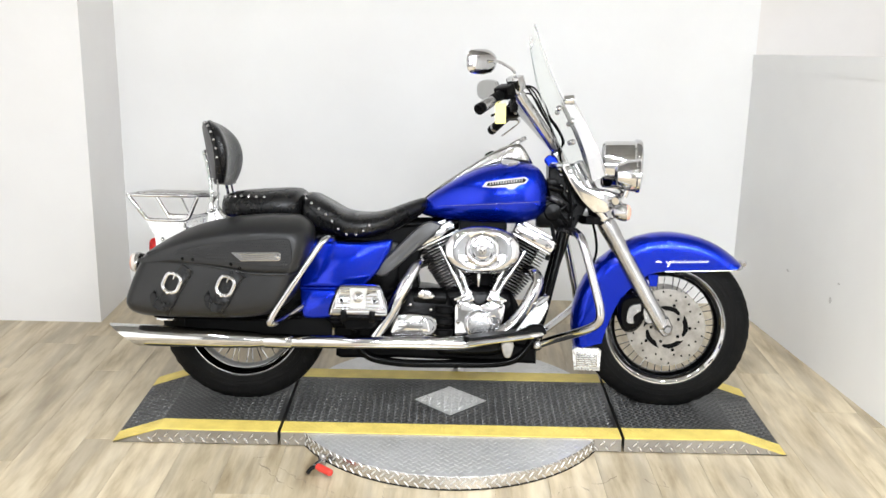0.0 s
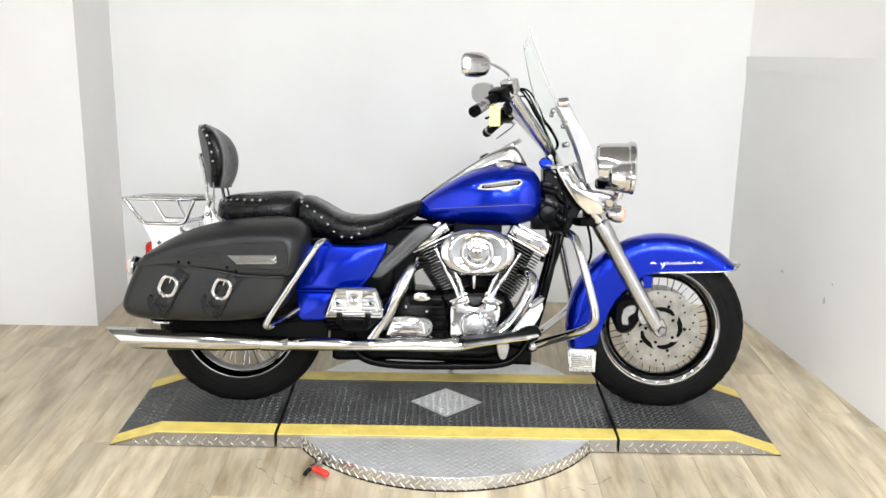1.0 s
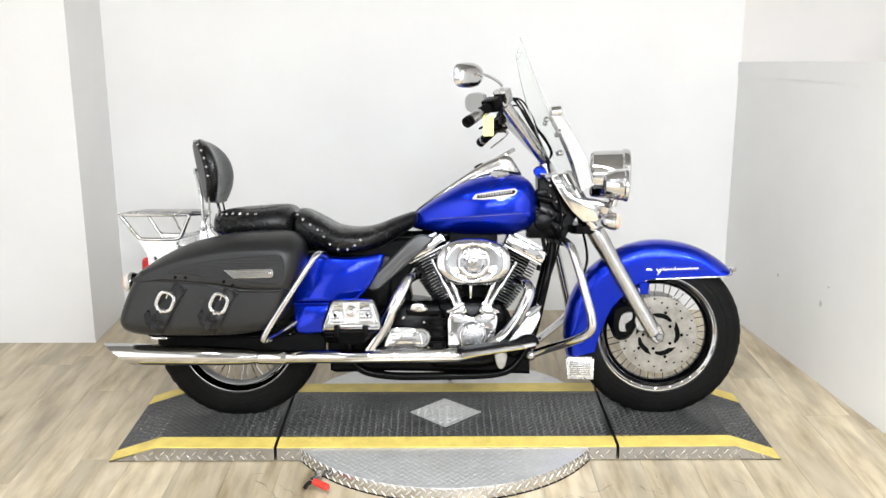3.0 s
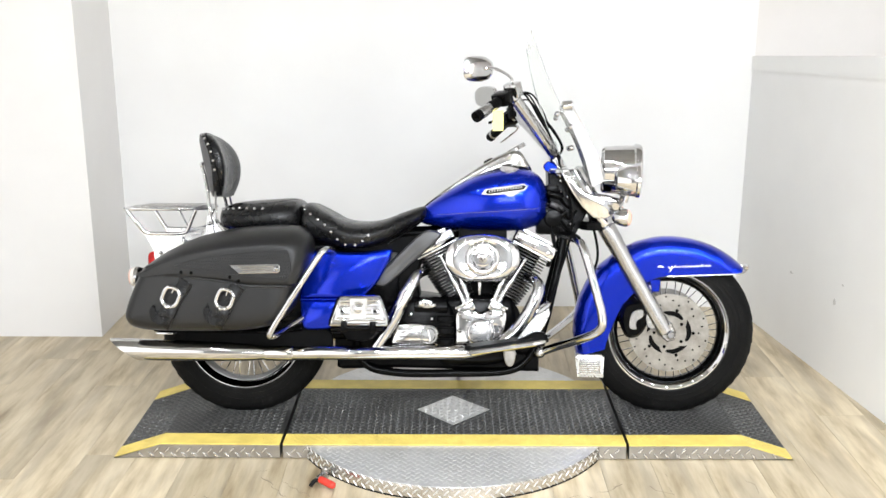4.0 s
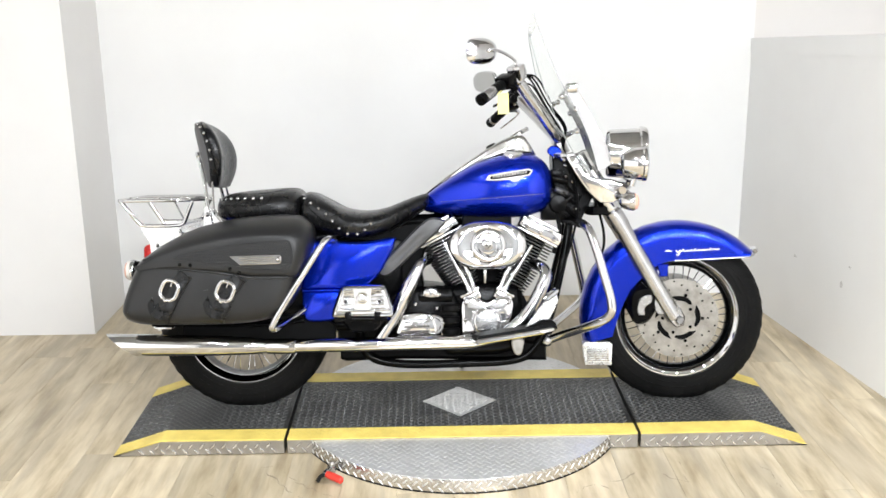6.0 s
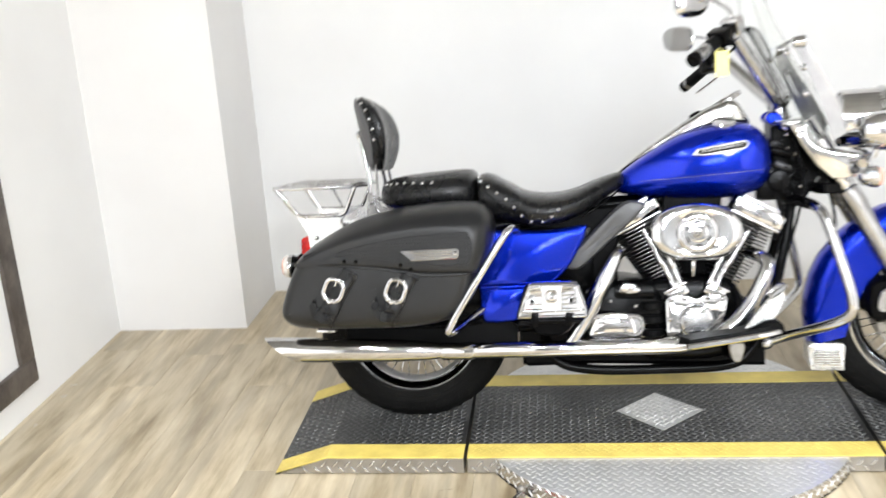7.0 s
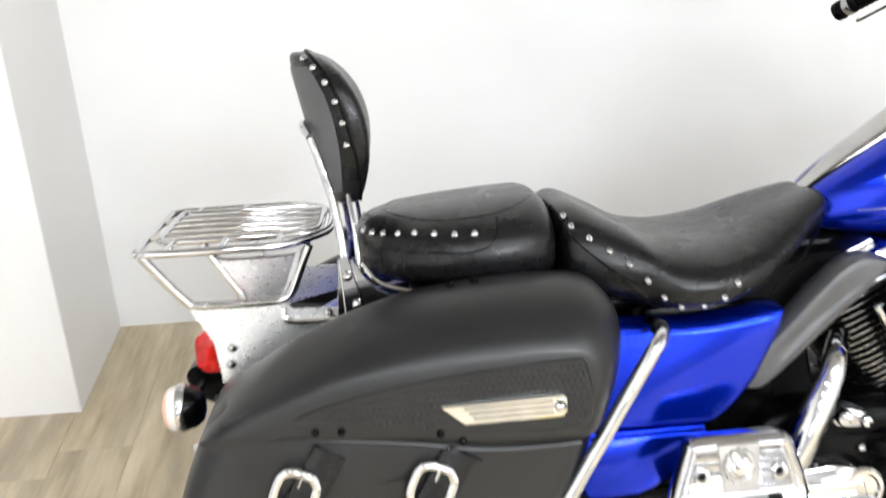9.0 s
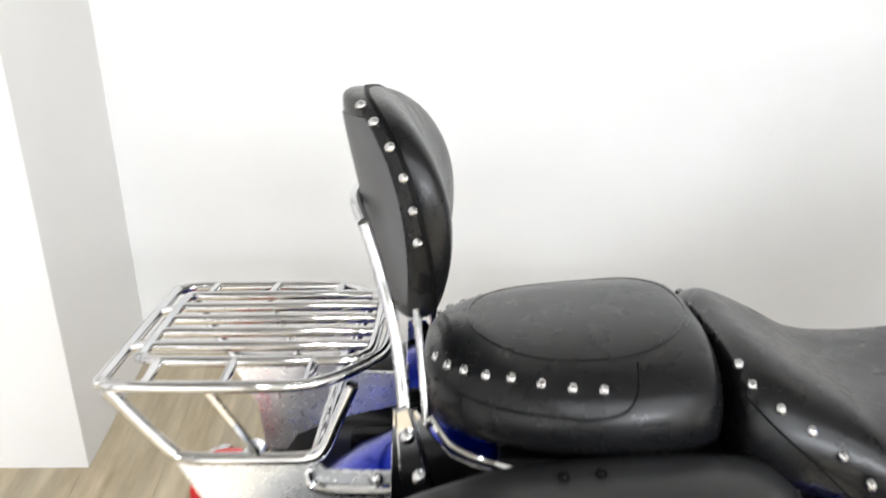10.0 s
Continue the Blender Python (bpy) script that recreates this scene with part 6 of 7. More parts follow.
cylinder((0.046, 0, 0.382), -26, "rear_cylinder")
cylinder((0.172, 0, 0.382), 28, "front_cylinder")
for x0, z0, x1, z1 in ((0.042, 0.412, -0.046, 0.585), (0.060, 0.412, -0.002, 0.585), (0.158, 0.412, 0.262, 0.575), (0.142, 0.412, 0.215, 0.58)):
    p0, p1 = Vector((x0, -0.165, z0)), Vector((x1, -0.15, z1))
    pr = part("pushrod_tube", tube([p0, p1], 0.009, 14, 1), CHROME, eng, "chrome pushrod tube")
    part("tube_collar", turned([(0, 0.013), (0.02, 0.013), (0.024, 0.010)], p0, p1 - p0, 16), CHROME, pr)
    part("tube_collar", turned([(-0.05, 0.0105), (-0.045, 0.0115), (-0.005, 0.0115), (0, 0.0095)], p0.lerp(p1, 0.6), p1 - p0, 16), CHROME, pr)
for x0, z0, deg in ((0.046, 0.396, -27), (0.158, 0.396, 30)):
    tip = Matrix.Translation((x0, -0.163, z0)) @ Matrix.Rotation(radians(deg), 4, "Y")
    bm = box(-0.031, 0.031, -0.022, 0.022, -0.018, 0.012, 0.007)
    box(-0.036, 0.036, -0.025, 0.02, 0.012, 0.02, 0.003, bm)
    bm.transform(tip)
    lb = part("lifter_block", bm, CHROME, eng)
    for q in (-0.022, 0.022):
        shared("bolt", SCREW, facing(tip @ Vector((q, -0.022, -0.004)), (0, -1, 0)), lb)
cam_out = smooth_outline([(0.008, 0.372), (0.03, 0.391), (0.07, 0.391), (0.1, 0.378), (0.13, 0.391), (0.175, 0.391), (0.194, 0.372), (0.19, 0.33), (0.178, 0.288), (0.166, 0.252), (0.12, 0.24), (0.06, 0.238), (0.02, 0.242), (0.009, 0.256), (0.008, 0.31)], 4)
cc = part("cam_cover", slab(cam_out, [(-0.14, 0), (-0.182, 0), (-0.19, 0.004), (-0.193, 0.012)]), CHROME, eng, "chrome cam cover")
part("timer_ring", turned([(0, 0.054), (0.004, 0.0545), (0.008, 0.0525), (0.008, 0.05)], (0.097, -0.19, 0.31), (0, -1, 0), 40), SATIN, cc)
tm = part("timer_cover", turned([(0.0, 0.049), (0.018, 0.049), (0.024, 0.045), (0.025, 0.041), (0.023, 0.039)], (0.097, -0.19, 0.31), (0, -1, 0), 48), CHROME, cc, "round chrome timer cover with brushed face")
part("timer_face", turned([(0.02, 0.039), (0.0232, 0.0385), (0.0255, 0.02), (0.0262, 0.0)], (0.097, -0.19, 0.31), (0, -1, 0), 48), SATIN, tm)
for k in range(6):
    a = 2 * math.pi * k / 6
    shared("bolt", SCREW, facing((0.097 + 0.033 * math.cos(a), -0.2135, 0.31 + 0.033 * math.sin(a)), (0, -1, 0)), tm)
for x, z in ((0.024, 0.374), (0.066, 0.379), (0.134, 0.379), (0.176, 0.374), (0.022, 0.256), (0.17, 0.32), (0.022, 0.315), (0.155, 0.255)):
    shared("bolt", BOLT, facing((x, -0.191, z), (0, -1, 0)), cc)
# air cleaner
ac_c = Vector((0.104, -0.15, 0.577))


def oval(rx, rz, y, n=56):
    out = []
    for k in range(n):
        a = 2 * math.pi * k / n
        c, s = math.cos(a), math.sin(a)
        out.append(Vector((ac_c.x + rx * math.copysign(abs(c) ** 0.88, c), y, ac_c.z + rz * math.copysign(abs(s) ** 0.92, s))))
    return out


part("air_cleaner_base", loft([oval(0.112, 0.062, -0.13), oval(0.118, 0.07, -0.17), oval(0.112, 0.066, -0.19)]), BLACK, eng)
ac = part("air_cleaner", loft([oval(0.134, 0.085, -0.182), oval(0.137, 0.088, -0.188), oval(0.1365, 0.087, -0.2), oval(0.132, 0.082, -0.211), oval(0.118, 0.074, -0.2185), oval(0.095, 0.067, -0.221), oval(0.085, 0.064, -0.2195)]), CHROME, eng, "oval chrome air cleaner cover")
part("cover_step", turned([(0.0, 0.064), (0.004, 0.062), (0.009, 0.056), (0.011, 0.048), (0.0095, 0.044)], (ac_c.x, -0.217, ac_c.z), (0, -1, 0), 48), CHROME, ac)
part("medallion", turned([(0.008, 0.044), (0.013, 0.041), (0.0135, 0.03), (0.011, 0.028), (0.0125, 0.02), (0.0128, 0)], (ac_c.x, -0.217, ac_c.z), (0, -1, 0), 40), CHROME, ac)
part("medallion_core", turned([(0.0125, 0.016), (0.0145, 0.015), (0.0165, 0.009), (0.017, 0.0)], (ac_c.x, -0.217, ac_c.z), (0, -1, 0), 24), DISC_STEEL, ac)
for u, w, r in ((-0.0055, 0.001, 0.0035), (0.0055, 0.001, 0.0035), (0.0, -0.007, 0.0025)):
    part("medallion_mark", ball((ac_c.x + u, -0.2335, ac_c.z + w), r, None, 0.5, (0, 1, 0), 10), BLACK, ac)
for k in range(6):
    a = 2 * math.pi * k / 6 + 0.3
    part("medallion_bar", tube([(ac_c.x + math.cos(a + w) * 0.0355, -0.2312, ac_c.z + math.sin(a + w) * 0.0355) for w in (0, 0.25, 0.5)], 0.0022, 6, 2), BLACK, ac)
part("drain_hook", tube([(0.094, -0.18, 0.50), (0.094, -0.185, 0.47), (0.094, -0.18, 0.445)], [0.008, 0.006, 0.004], 10, 3), CHROME, ac)
part("upper_mount", box(0.02, 0.2, -0.07, 0.07, 0.60, 0.69, 0.012), BLACK_MATT, eng)
part("induction_block", box(0.03, 0.19, -0.06, 0.06, 0.40, 0.60, 0.015), BLACK_MATT, eng)
part("intake_manifold", tube([(0.0, -0.02, 0.56), (0.1, -0.1, 0.56), (0.21, -0.02, 0.56)], 0.028, 14, 4), BLACK, eng)

# transmission and lower parts
tr = part("transmission_case", slab(smooth_outline([(-0.27, 0.30), (-0.25, 0.40), (-0.17, 0.43), (-0.05, 0.42), (-0.0, 0.38), (0.0, 0.25), (-0.1, 0.22), (-0.25, 0.23)], 4), [(-0.17, 0.02), (-0.16, 0.004), (-0.15, 0), (0.14, 0), (0.15, 0.02)]), BLACK, bike, "black transmission case with chrome covers")
tc = part("clutch_cover", slab(smooth_outline([(-0.222, 0.262), (-0.21, 0.325), (-0.19, 0.34), (-0.12, 0.342), (-0.088, 0.325), (-0.075, 0.29), (-0.085, 0.262), (-0.15, 0.257)], 4), [(-0.16, 0), (-0.195, 0), (-0.203, 0.004), (-0.207, 0.014)]), CHROME, tr)
for k in range(3):
    part("cover_rib", tube([(-0.195, -0.2065, 0.278 + 0.016 * k), (-0.105, -0.2065, 0.28 + 0.016 * k)], 0.003, 8, 1), CHROME, tc)
for x, z in ((-0.208, 0.268), (-0.205, 0.325), (-0.155, 0.337), (-0.105, 0.333), (-0.083, 0.3), (-0.095, 0.266)):
    shared("bolt", SCREW, facing((x, -0.2, z), (0, -1, 0)), tc)
part("cover_ring", turned([(0, 0.036), (0.012, 0.036), (0.016, 0.032), (0.016, 0.026), (0.012, 0.023), (0.013, 0.0)], (-0.09, -0.192, 0.3), (0, -1, 0), 32), CHROME, tc)
part("breather_cover", slab(smooth_outline([(-0.13, 0.398), (-0.125, 0.424), (-0.1, 0.43), (-0.07, 0.418), (-0.06, 0.4), (-0.09, 0.39)], 3), [(-0.14, 0), (-0.17, 0), (-0.178, 0.005), (-0.18, 0.011)]), SATIN, tr)
for x, z, r in ((-0.113, 0.413, 0.014), (-0.078, 0.406, 0.01)):
    part("breather_cap", turned([(0, r), (0.008, r), (0.013, r * 0.8), (0.014, r * 0.4), (0.016, 0.0)], (x, -0.177, z), (0, -1, 0), 20), CHROME, tr)
for k in range(3):
    part("oil_filter_rib", turned([(0, 0.03), (0.004, 0.034), (0.02, 0.034), (0.024, 0.03)], (-0.03, -0.165 + 0.0, 0.26 + 0.042 * k), (0, 0, 1), 20), BLACK_MATT, tr)
for x, z in ((-0.215, 0.385), (-0.155, 0.372), (-0.078, 0.355), (-0.06, 0.265), (-0.23, 0.34)):
    shared("bolt", BOLT, facing((x, -0.171, z), (0, -1, 0)), tr)
part("inner_housing", slab([(-0.44, 0.21), (-0.44, 0.60), (-0.2, 0.66), (0.0, 0.67), (0.0, 0.65), (-0.10, 0.61), (-0.135, 0.5), (-0.12, 0.41), (0.0, 0.40), (0.0, 0.21)], [(-0.1, 0.01), (-0.09, 0), (0.09, 0), (0.1, 0.01)]), BLACK_MATT, bike)
part("starter_motor", turned([(0, 0.03), (0.004, 0.036), (0.12, 0.036), (0.124, 0.03)], (-0.02, -0.14, 0.395), (-1, 0, 0.02), 24), BLACK, bike)
part("lower_cradle", box(-0.1, 0.31, -0.1, 0.1, 0.175, 0.30, 0.02), BLACK, bike)
part("voltage_regulator", box(0.3, 0.345, -0.075, 0.075, 0.24, 0.36, 0.008), BLACK, bike)
part("battery_box", box(-0.42, -0.2, -0.12, 0.12, 0.36, 0.6, 0.015), BLACK, bike)
part("oil_pan", slab([(-0.43, 0.205), (-0.43, 0.168), (-0.41, 0.16), (-0.2, 0.165), (0.2, 0.155), (0.318, 0.152), (0.318, 0.215), (0.2, 0.235), (-0.3, 0.225)], [(-0.11, 0.012), (-0.1, 0), (0.1, 0), (0.11, 0.012)]), BLACK, bike)
part("swingarm", tube([(-0.25, -0.13, 0.30), (-0.5, -0.135, 0.30), (-0.785, -0.13, 0.302)], 0.024, 12, 3), BLACK, bike)
part("swingarm", tube([(-0.25, 0.13, 0.30), (-0.5, 0.135, 0.30), (-0.785, 0.13, 0.302)], 0.024, 12, 3), BLACK, bike)
part("final_drive_belt", slab([(-0.9, 0.30), (-0.785, 0.41), (-0.2, 0.36), (-0.2, 0.29), (-0.785, 0.2)], [(0.085, 0.004), (0.09, 0), (0.11, 0), (0.115, 0.004)]), BLACK_MATT, bike)

# frame
frame_tube = part("frame", tube([(0.40, 0, 0.90), (0.43, 0, 0.80), (0.455, 0, 0.70)], 0.04, 16, 3), BLACK, bike, "black tubular steel frame")
for s in (-1, 1):
    part("down_tube", tube([(0.435, s * 0.025, 0.78), (0.405, s * 0.05, 0.60), (0.37, s * 0.075, 0.45), (0.33, s * 0.09, 0.30), (0.275, s * 0.1, 0.2), (0.2, s * 0.11, 0.156), (0.0, s * 0.115, 0.147), (-0.22, s * 0.115, 0.15), (-0.33, s * 0.115, 0.187), (-0.36, s * 0.11, 0.3), (-0.35, s * 0.1, 0.55)], 0.0155, 14, 6), BLACK, frame_tube)
    part("rear_strut", tube([(-0.20, s * 0.1, 0.70), (-0.35, s * 0.11, 0.64), (-0.6, s * 0.13, 0.60), (-0.9, s * 0.125, 0.60)], 0.016, 12, 4), BLACK, frame_tube)
part("backbone", tube([(0.41, 0, 0.86), (0.25, 0, 0.74), (0.0, 0, 0.67), (-0.25, 0, 0.66)], 0.028, 14, 4), BLACK, frame_tube)
part("gusset", slab([(0.352, 0.90), (0.43, 0.90), (0.50, 0.74), (0.455, 0.655), (0.36, 0.69)], [(-0.05, 0.006), (-0.044, 0), (0.044, 0), (0.05, 0.006)]), BLACK, frame_tube)
part("horn_bracket", box(0.31, 0.4, -0.07, 0.0, 0.66, 0.76, 0.01), BLACK, frame_tube)
part("ignition_coil", box(0.345, 0.39, -0.075, -0.045, 0.81, 0.845, 0.006), BLACK, frame_tube)
for k, (y, z) in enumerate(((-0.05, 0.81), (-0.065, 0.77), (-0.06, 0.73), (-0.045, 0.70))):
    part("wiring", tube([(0.34, y, z), (0.39, y - 0.02, z - 0.01), (0.43, y, z - 0.05), (0.46, y + 0.02, z - 0.02)], 0.006, 8, 4), BLACK_MATT, frame_tube)
for x, z in ((0.40, 0.86), (0.425, 0.80), (0.445, 0.75), (0.44, 0.70), (0.40, 0.82)):
    shared("bolt", BOLT, facing((x, -0.05, z), (0, -1, 0)), frame_tube)
part("fork_lock", turned([(0, 0.016), (0.03, 0.016), (0.034, 0.012)], (0.395, -0.03, 0.885), (0, -1, 0.1), 18), CHROME, frame_tube)
part("wiring_sleeve", turned([(0, 0.011), (0.003, 0.013), (0.06, 0.013), (0.063, 0.011)], (0.345, -0.082, 0.815), (1, 0, -0.25), 16), BLACK, frame_tube)
part("wiring_sleeve", turned([(0, 0.008), (0.003, 0.0095), (0.045, 0.0095), (0.048, 0.008)], (0.36, -0.08, 0.775), (1, 0, -0.5), 16), GREY_PANEL, frame_tube)
part("wiring_sleeve", turned([(0, 0.008), (0.003, 0.0095), (0.04, 0.0095), (0.043, 0.008)], (0.385, -0.078, 0.72), (0.8, 0, 0.6), 16), BLACK, frame_tube)
part("horn_cover", turned([(0, 0.03), (0.01, 0.034), (0.03, 0.03), (0.034, 0.0)], (0.37, -0.06, 0.72), (0, -1, 0), 24), BLACK, frame_tube)
part("clutch_cable", tube([(0.42, -0.06, 0.85), (0.44, -0.085, 0.72), (0.42, -0.09, 0.6), (0.37, -0.1, 0.45), (0.33, -0.11, 0.3)], 0.0045, 8, 5), BLACK_MATT, frame_tube)
part("regulator_hose", tube([(0.36, -0.06, 0.70), (0.375, -0.07, 0.62), (0.35, -0.08, 0.54)], 0.008, 8, 4), BLACK_MATT, frame_tube)

# engine guard
bm = bmesh.new()
for s in (-1, 1):
    tube([(0.415, s * 0.02, 0.655), (0.43, s * 0.1, 0.655), (0.445, s * 0.2, 0.645), (0.462, s * 0.262, 0.605), (0.50, s * 0.305, 0.46), (0.518, s * 0.315, 0.38), (0.513, s * 0.305, 0.335), (0.47, s * 0.26, 0.30), (0.38, s * 0.15, 0.252), (0.32, s * 0.1, 0.222)], 0.0155, 16, 6, bm)
eg = part("engine_guard", bm, CHROME, bike, "chrome engine guard bar")
part("guard_clamp", ball((0.32, -0.11, 0.224), 0.022), SATIN, eg)
for s in (-1, 1):
    part("guard_bracket", tube([(0.405, s * 0.025, 0.66), (0.425, s * 0.09, 0.657), (0.437, s * 0.165, 0.65)], 0.0175, 12, 3), BLACK, eg)

# footboards
for s in (-1, 1):
    bm = slab(smooth_outline([(0.05, 0.215), (0.05, 0.31), (0.08, 0.335), (0.28, 0.335), (0.33, 0.3), (0.335, 0.235), (0.30, 0.215)], 3), [(0.0, 0.004), (0.004, 0), (0.014, 0), (0.018, 0.004)])
    tilt = Matrix(((1, 0, 0, 0), (0, 0, s, 0), (0.15, 1, 0, 0.236), (0, 0, 0, 1)))
    bm.transform(tilt)
    fb = part("footboard", bm, CHROME, bike, "chrome edged footboard with black rubber pad")
    bm = slab(smooth_outline([(0.06, 0.222), (0.06, 0.305), (0.085, 0.326), (0.275, 0.326), (0.322, 0.296), (0.326, 0.24), (0.295, 0.222)], 3), [(0.018, 0.0), (0.022, 0.0), (0.028, 0.004)])
    bm.transform(tilt)
    part("rubber_pad", bm, BLACK_MATT, fb)
    part("toe_pad", slab(smooth_outline([(0.215, 0.288), (0.256, 0.312), (0.285, 0.325), (0.317, 0.322), (0.329, 0.304), (0.322, 0.288)], 3), [(s * 0.255, 0.006), (s * 0.262, 0), (s * 0.31, 0), (s * 0.318, 0.008)]), BLACK_MATT, fb, "black rubber toe pad")
    part("board_bracket", slab(smooth_outline([(0.176, 0.256), (0.216, 0.26), (0.213, 0.222), (0.204, 0.206), (0.189, 0.206), (0.18, 0.222)], 3), [(s * 0.30, 0.002), (s * 0.303, 0), (s * 0.312, 0), (s * 0.315, 0.003)]), DISC_STEEL, fb)
    part("board_arm", tube([(0.2, s * 0.11, 0.19), (0.2, s * 0.22, 0.215), (0.2, s * 0.3, 0.225)], 0.012, 10, 3), BLACK, fb)
    # folded passenger board
    out = [(-0.438, 0.349), (-0.436, 0.366), (-0.412, 0.438), (-0.402, 0.448), (-0.385, 0.451), (-0.275, 0.452), (-0.259, 0.449), (-0.25, 0.438), (-0.228, 0.368), (-0.228, 0.349), (-0.236, 0.344), (-0.43, 0.343)]
    tilt2 = lambda v, s=s: Vector((v.x, v.y - s * (v.z - 0.35) * 0.18, v.z))
    pb = part("passenger_board", slab(out, [(s * 0.30, 0.003), (s * 0.303, 0), (s * 0.316, 0), (s * 0.322, 0.004), (s * 0.3255, 0.009), (s * 0.3225, 0.013)], warp=tilt2), CHROME, bike, "folded chrome passenger footboard with rubber inserts")
    part("board_face", slab(smooth_outline([(-0.418, 0.374), (-0.402, 0.428), (-0.39, 0.438), (-0.275, 0.44), (-0.263, 0.43), (-0.247, 0.376), (-0.256, 0.364), (-0.41, 0.362)], 3), [(s * 0.322, 0.0), (s * 0.3255, 0.001), (s * 0.327, 0.004), (s * 0.3245, 0.008)], warp=tilt2), SATIN, pb)
    for k in range(5):
        z = 0.374 + k * 0.013
        for g in (-1, 1):
            part("board_rib", tube([tilt2(Vector((-0.333 + g * 0.03, s * 0.3245, z))), tilt2(Vector((-0.333 + g * (0.076 - 0.003 * k), s * 0.3245, z)))], 0.0024, 6, 1), CHROME, pb)
    part("medallion_field", slab([(-0.36, 0.37), (-0.306, 0.37), (-0.302, 0.44), (-0.364, 0.44)], [(s * 0.322, 0), (s * 0.3262, 0), (s * 0.327, 0.001)], warp=tilt2), DISC_STEEL, pb)
    c = tilt2(Vector((-0.333, s * 0.327, 0.409)))
    teeth = [(-0.333 + (0.027 if k % 2 else 0.0235) * math.cos(k * math.pi / 14), 0.409 + (0.027 if k % 2 else 0.0235) * math.sin(k * math.pi / 14)) for k in range(28)]
    part("medallion_ring", slab(teeth, [(s * 0.3265, 0.0), (s * 0.330, 0.0), (s * 0.331, 0.001)], warp=tilt2), DISC_STEEL, pb)
    part("board_medallion", turned([(0.002, 0.021), (0.005, 0.0205), (0.007, 0.017), (0.005, 0.014), (0.007, 0.011), (0.008, 0.0)], c, (0, s, 0.18), 28), CHROME, pb)
    for g in (-1, 1):
        o = tilt2(Vector((-0.333 + g * 0.0575, s * 0.3255, 0.397)))
        part("board_stud", turned([(0, 0.0125), (0.004, 0.012), (0.005, 0.008), (0.003, 0.006), (0.003, 0)], o, (0, s, 0.18), 20), CHROME, pb)
        part("stud_recess", turned([(0.0028, 0.0055), (0.0036, 0.005), (0.0036, 0)], o, (0, s, 0.18), 12), BLACK, pb)
        part("board_hinge", box(-0.333 + g * 0.05 - 0.011, -0.333 + g * 0.05 + 0.011, min(s * 0.29, s * 0.3285), max(s * 0.29, s * 0.3285), 0.322, 0.362, 0.004), BLACK, pb)
    part("hinge_pin", tube([(-0.43, s * 0.308, 0.335), (-0.25, s * 0.308, 0.335)], 0.007, 10, 1), BLACK, pb)
    part("hinge_cover", tube([(-0.37, s * 0.318, 0.338), (-0.295, s * 0.318, 0.338)], 0.0085, 12, 1), BLACK, pb)
    part("board_stay", slab(smooth_outline([(-0.40, 0.335), (-0.27, 0.335), (-0.28, 0.3), (-0.31, 0.285), (-0.37, 0.285), (-0.39, 0.3)], 3), [(s * 0.2, 0.003), (s * 0.203, 0), (s * 0.255, 0), (s * 0.265, 0.006)]), BLACK, pb)
pedal = part("brake_pedal", slab([(0.222, 0.292), (0.255, 0.336), (0.287, 0.378), (0.312, 0.399), (0.334, 0.408), (0.339, 0.388), (0.322, 0.35), (0.302, 0.318), (0.27, 0.296), (0.24, 0.286)], [(-0.293, 0.002), (-0.291, 0), (-0.276, 0), (-0.274, 0.002)]), BRUSHED, bike, "bright metal brake pedal")
part("pedal_pad", slab([(0.288, 0.394), (0.3, 0.408), (0.33, 0.43), (0.34, 0.428), (0.335, 0.412), (0.312, 0.395), (0.296, 0.386)], [(-0.315, 0.004), (-0.311, 0), (-0.262, 0), (-0.258, 0.004)]), CHROME, pedal, "chrome pedal foot")
part("brake_lever_arm", tube([(0.3, -0.26, 0.35), (0.27, -0.24, 0.30), (0.22, -0.2, 0.26)], 0.008, 10, 4), CHROME, bike)
# side stand, under the far side
part("side_stand", tube([(0.1, 0.13, 0.15), (0.07, 0.22, 0.10), (0.02, 0.315, 0.068)], [0.012, 0.011, 0.013], 10, 4), BLACK, bike)

# ---- floor planks ----
PW, PL = 0.182, 1.22
me = bpy.data.meshes.new("plank")
bm = box(0, PW - 0.0006, 0, PL - 0.0012, -0.004, 0.0, 0.0005, None, 1)
bm.to_mesh(me)
bm.free()
me.materials.append(VINYL)
rng = random.Random(4)
for i in range(30):
    x = -2.4 + i * PW
    y = 1.85 - rng.random() * PL
    top = 1.85
    while top > -7.1:
        low = max(y, -7.1)
        shared("plank", me, Matrix.Translation((x, low, 0)) @ Matrix.Diagonal((1, (top - low) / PL, 1, 1)), floor)
        top, y = low, low - PL

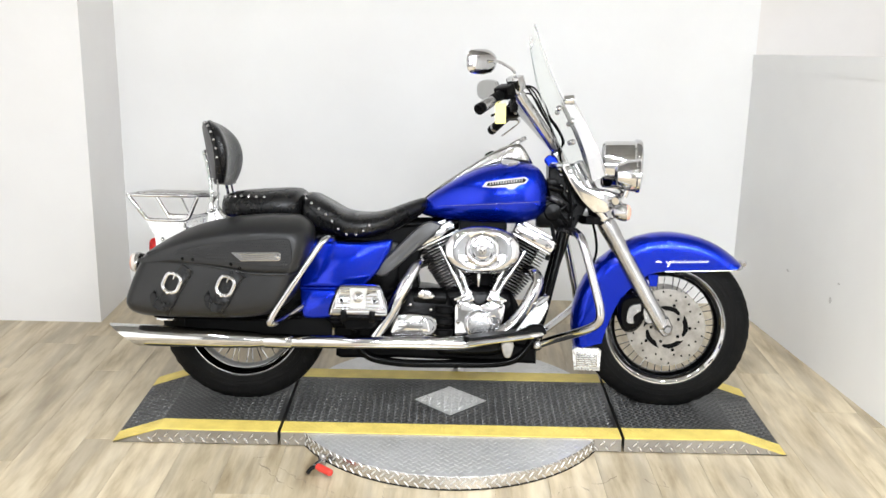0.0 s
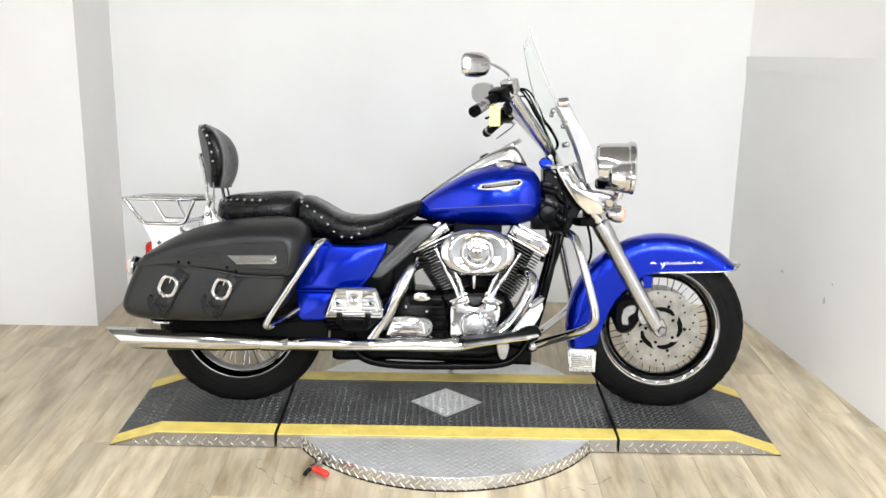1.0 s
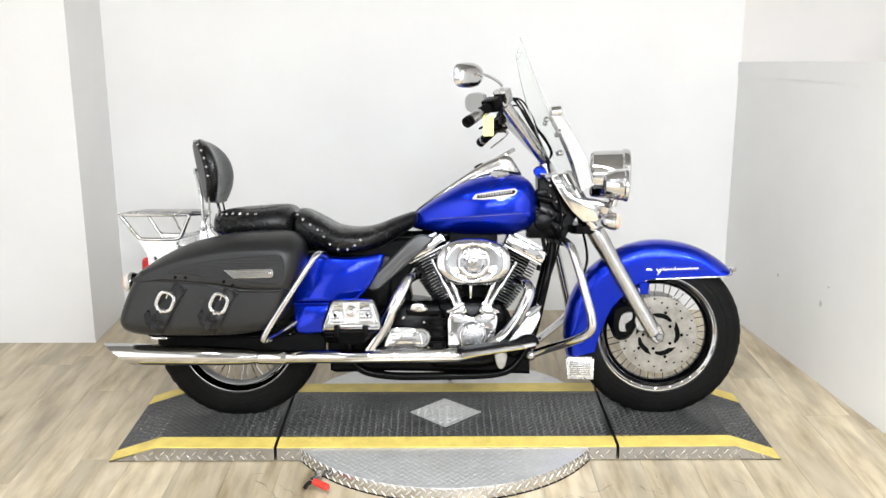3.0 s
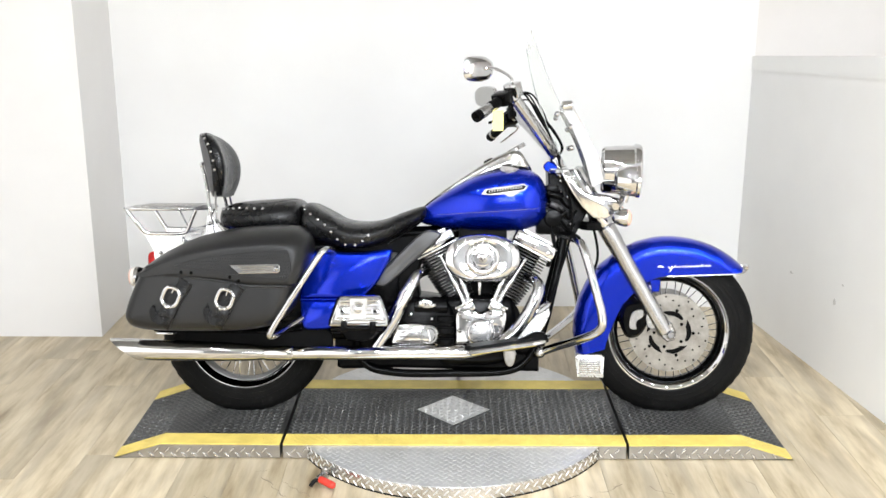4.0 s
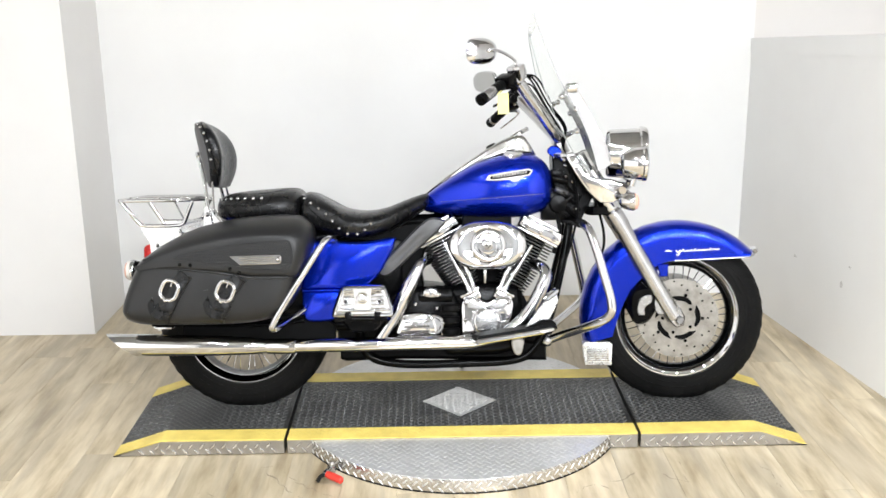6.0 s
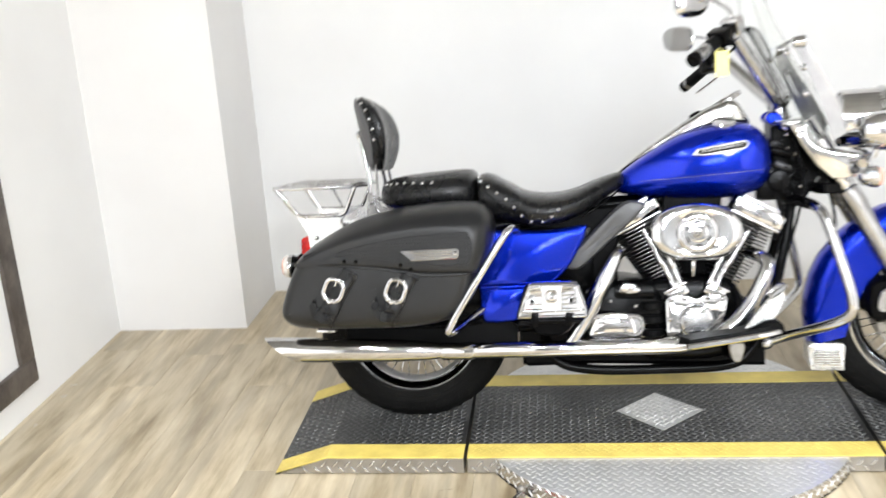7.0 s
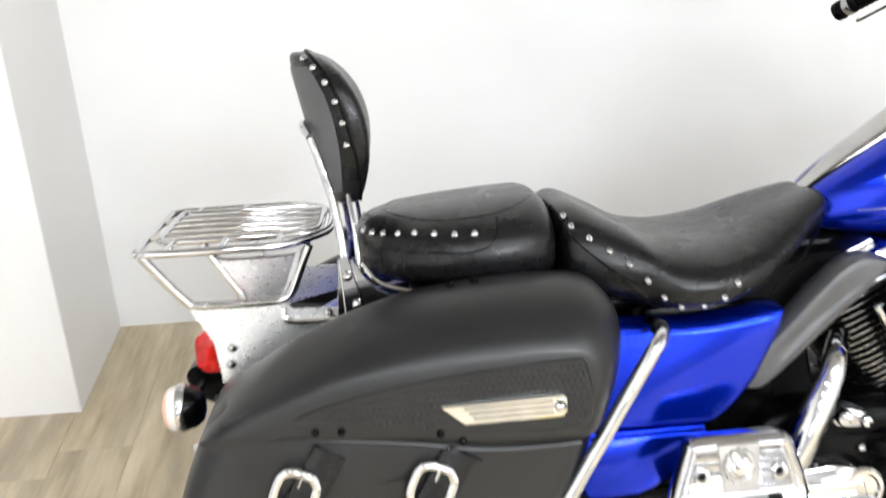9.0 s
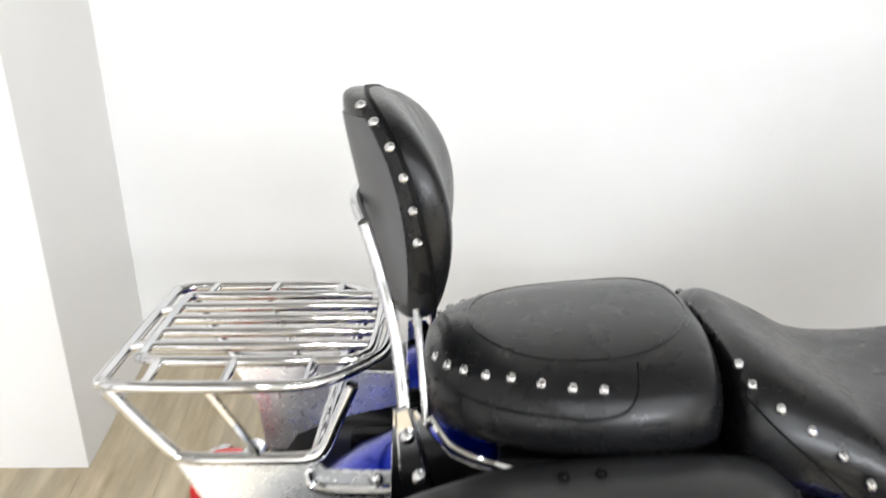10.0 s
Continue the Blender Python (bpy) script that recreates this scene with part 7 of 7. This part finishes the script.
# scuffed, cracked patches of the vinyl round the turntable
SCUFF = worn("dark_scuff", (0.29, 0.24, 0.18), (0.18, 0.145, 0.105), 0.6, 0.0, 40)
for pts in (((-0.68, -0.615), (-0.644, -0.597)),
            ((-0.68, -0.618), (-0.635, -0.672), (-0.56, -0.77), (-0.508, -0.824)),
            ((-0.616, -0.623), (-0.55, -0.715), (-0.481, -0.772), (-0.399, -0.827), (-0.274, -0.889)),
            ((-0.847, -0.784), (-0.833, -0.753), (-0.815, -0.785), (-0.787, -0.816), (-0.769, -0.875)),
            ((0.273, -0.907), (0.344, -0.869), (0.363, -0.803), (0.436, -0.756), (0.51, -0.739), (0.564, -0.689)),
            ((0.655, -0.705), (0.678, -0.738), (0.728, -0.756)), ((0.715, -0.578), (0.722, -0.654), (0.721, -0.745)),
            ((0.436, -0.756), (0.453, -0.794)), ((0.987, -0.669), (1.007, -0.703), (1.004, -0.811))):
    line = spline([(x, y, 0) for x, y in pts], 14)
    verts, faces = [], []
    for a, b in zip(line, line[1:]):
        w = 0.0045 * max(noise.noise(a * 23) + 0.3, 0.0)
        if w < 0.0004:
            continue
        d = (b - a).normalized()
        n = Vector((-d.y, d.x, 0))
        o = n * 0.012 * noise.noise(a * 31 + Vector((3, 1, 0)))
        k = len(verts)
        verts += [tuple(q + Vector((0, 0, 0.0004))) for q in (a - n * w * 0.6 + o, b - n * w * 0.3 + o, b + d * 0.004 + o, b + n * w * 0.5 + o, a + n * w + o)]
        faces.append((k, k + 1, k + 2, k + 3, k + 4))
    me = bpy.data.meshes.new("scuff_mark")
    me.from_pydata(verts, [], faces)
    me.materials.append(SCUFF)
    new("scuff_mark", me).parent = floor

# faint rubs on the partition wall
RUB = worn("grey_wall_rub", (0.62, 0.61, 0.6), (0.5, 0.49, 0.48), 0.6, 0.0, 60)
partition = bpy.data.objects["wall_partition"]
for y, z, w, h in ((0.63, 0.357, 0.022, 0.006), (0.24, 0.342, 0.012, 0.014), (0.19, 0.43, 0.01, 0.004)):
    x = 1.468 + 0.132 * (1.2 - y)
    ring = [(w * math.cos(a) * (1 + 0.3 * noise.noise((a * 2, y, 0))), h * math.sin(a) * (1 + 0.3 * noise.noise((a * 3, z, 1)))) for a in (2 * math.pi * k / 14 for k in range(14))]
    bm = loft([[Vector((x - d, y + u, z + v)) for u, v in ring] for d in (0.0, 0.0012)])
    part("rub_mark", bm, RUB, partition)

# splinters swept against the west wall
CHIP = worn("pale_wood_chip", (0.6, 0.56, 0.48), (0.45, 0.4, 0.33), 0.6, 0.0, 60)
for x, y, turn, length in ((-2.182, 0.16, 12, 0.026), (-2.174, 0.063, 20, 0.022), (-2.166, -0.173, 70, 0.014)):
    chip = thing("wood_chip", "small pale wood splinter on the floor by the wall", "debris", pose(x, y, 0, 0, 0, turn), "floor splinters")
    bm = box(-length / 2, length / 2, -0.004, 0.004, 0, 0.004, 0.0015, None, 1)
    for v in bm.verts:
        v.co.y *= 1.25 - abs(v.co.x) / length
    part("splinter", bm, CHIP, chip)
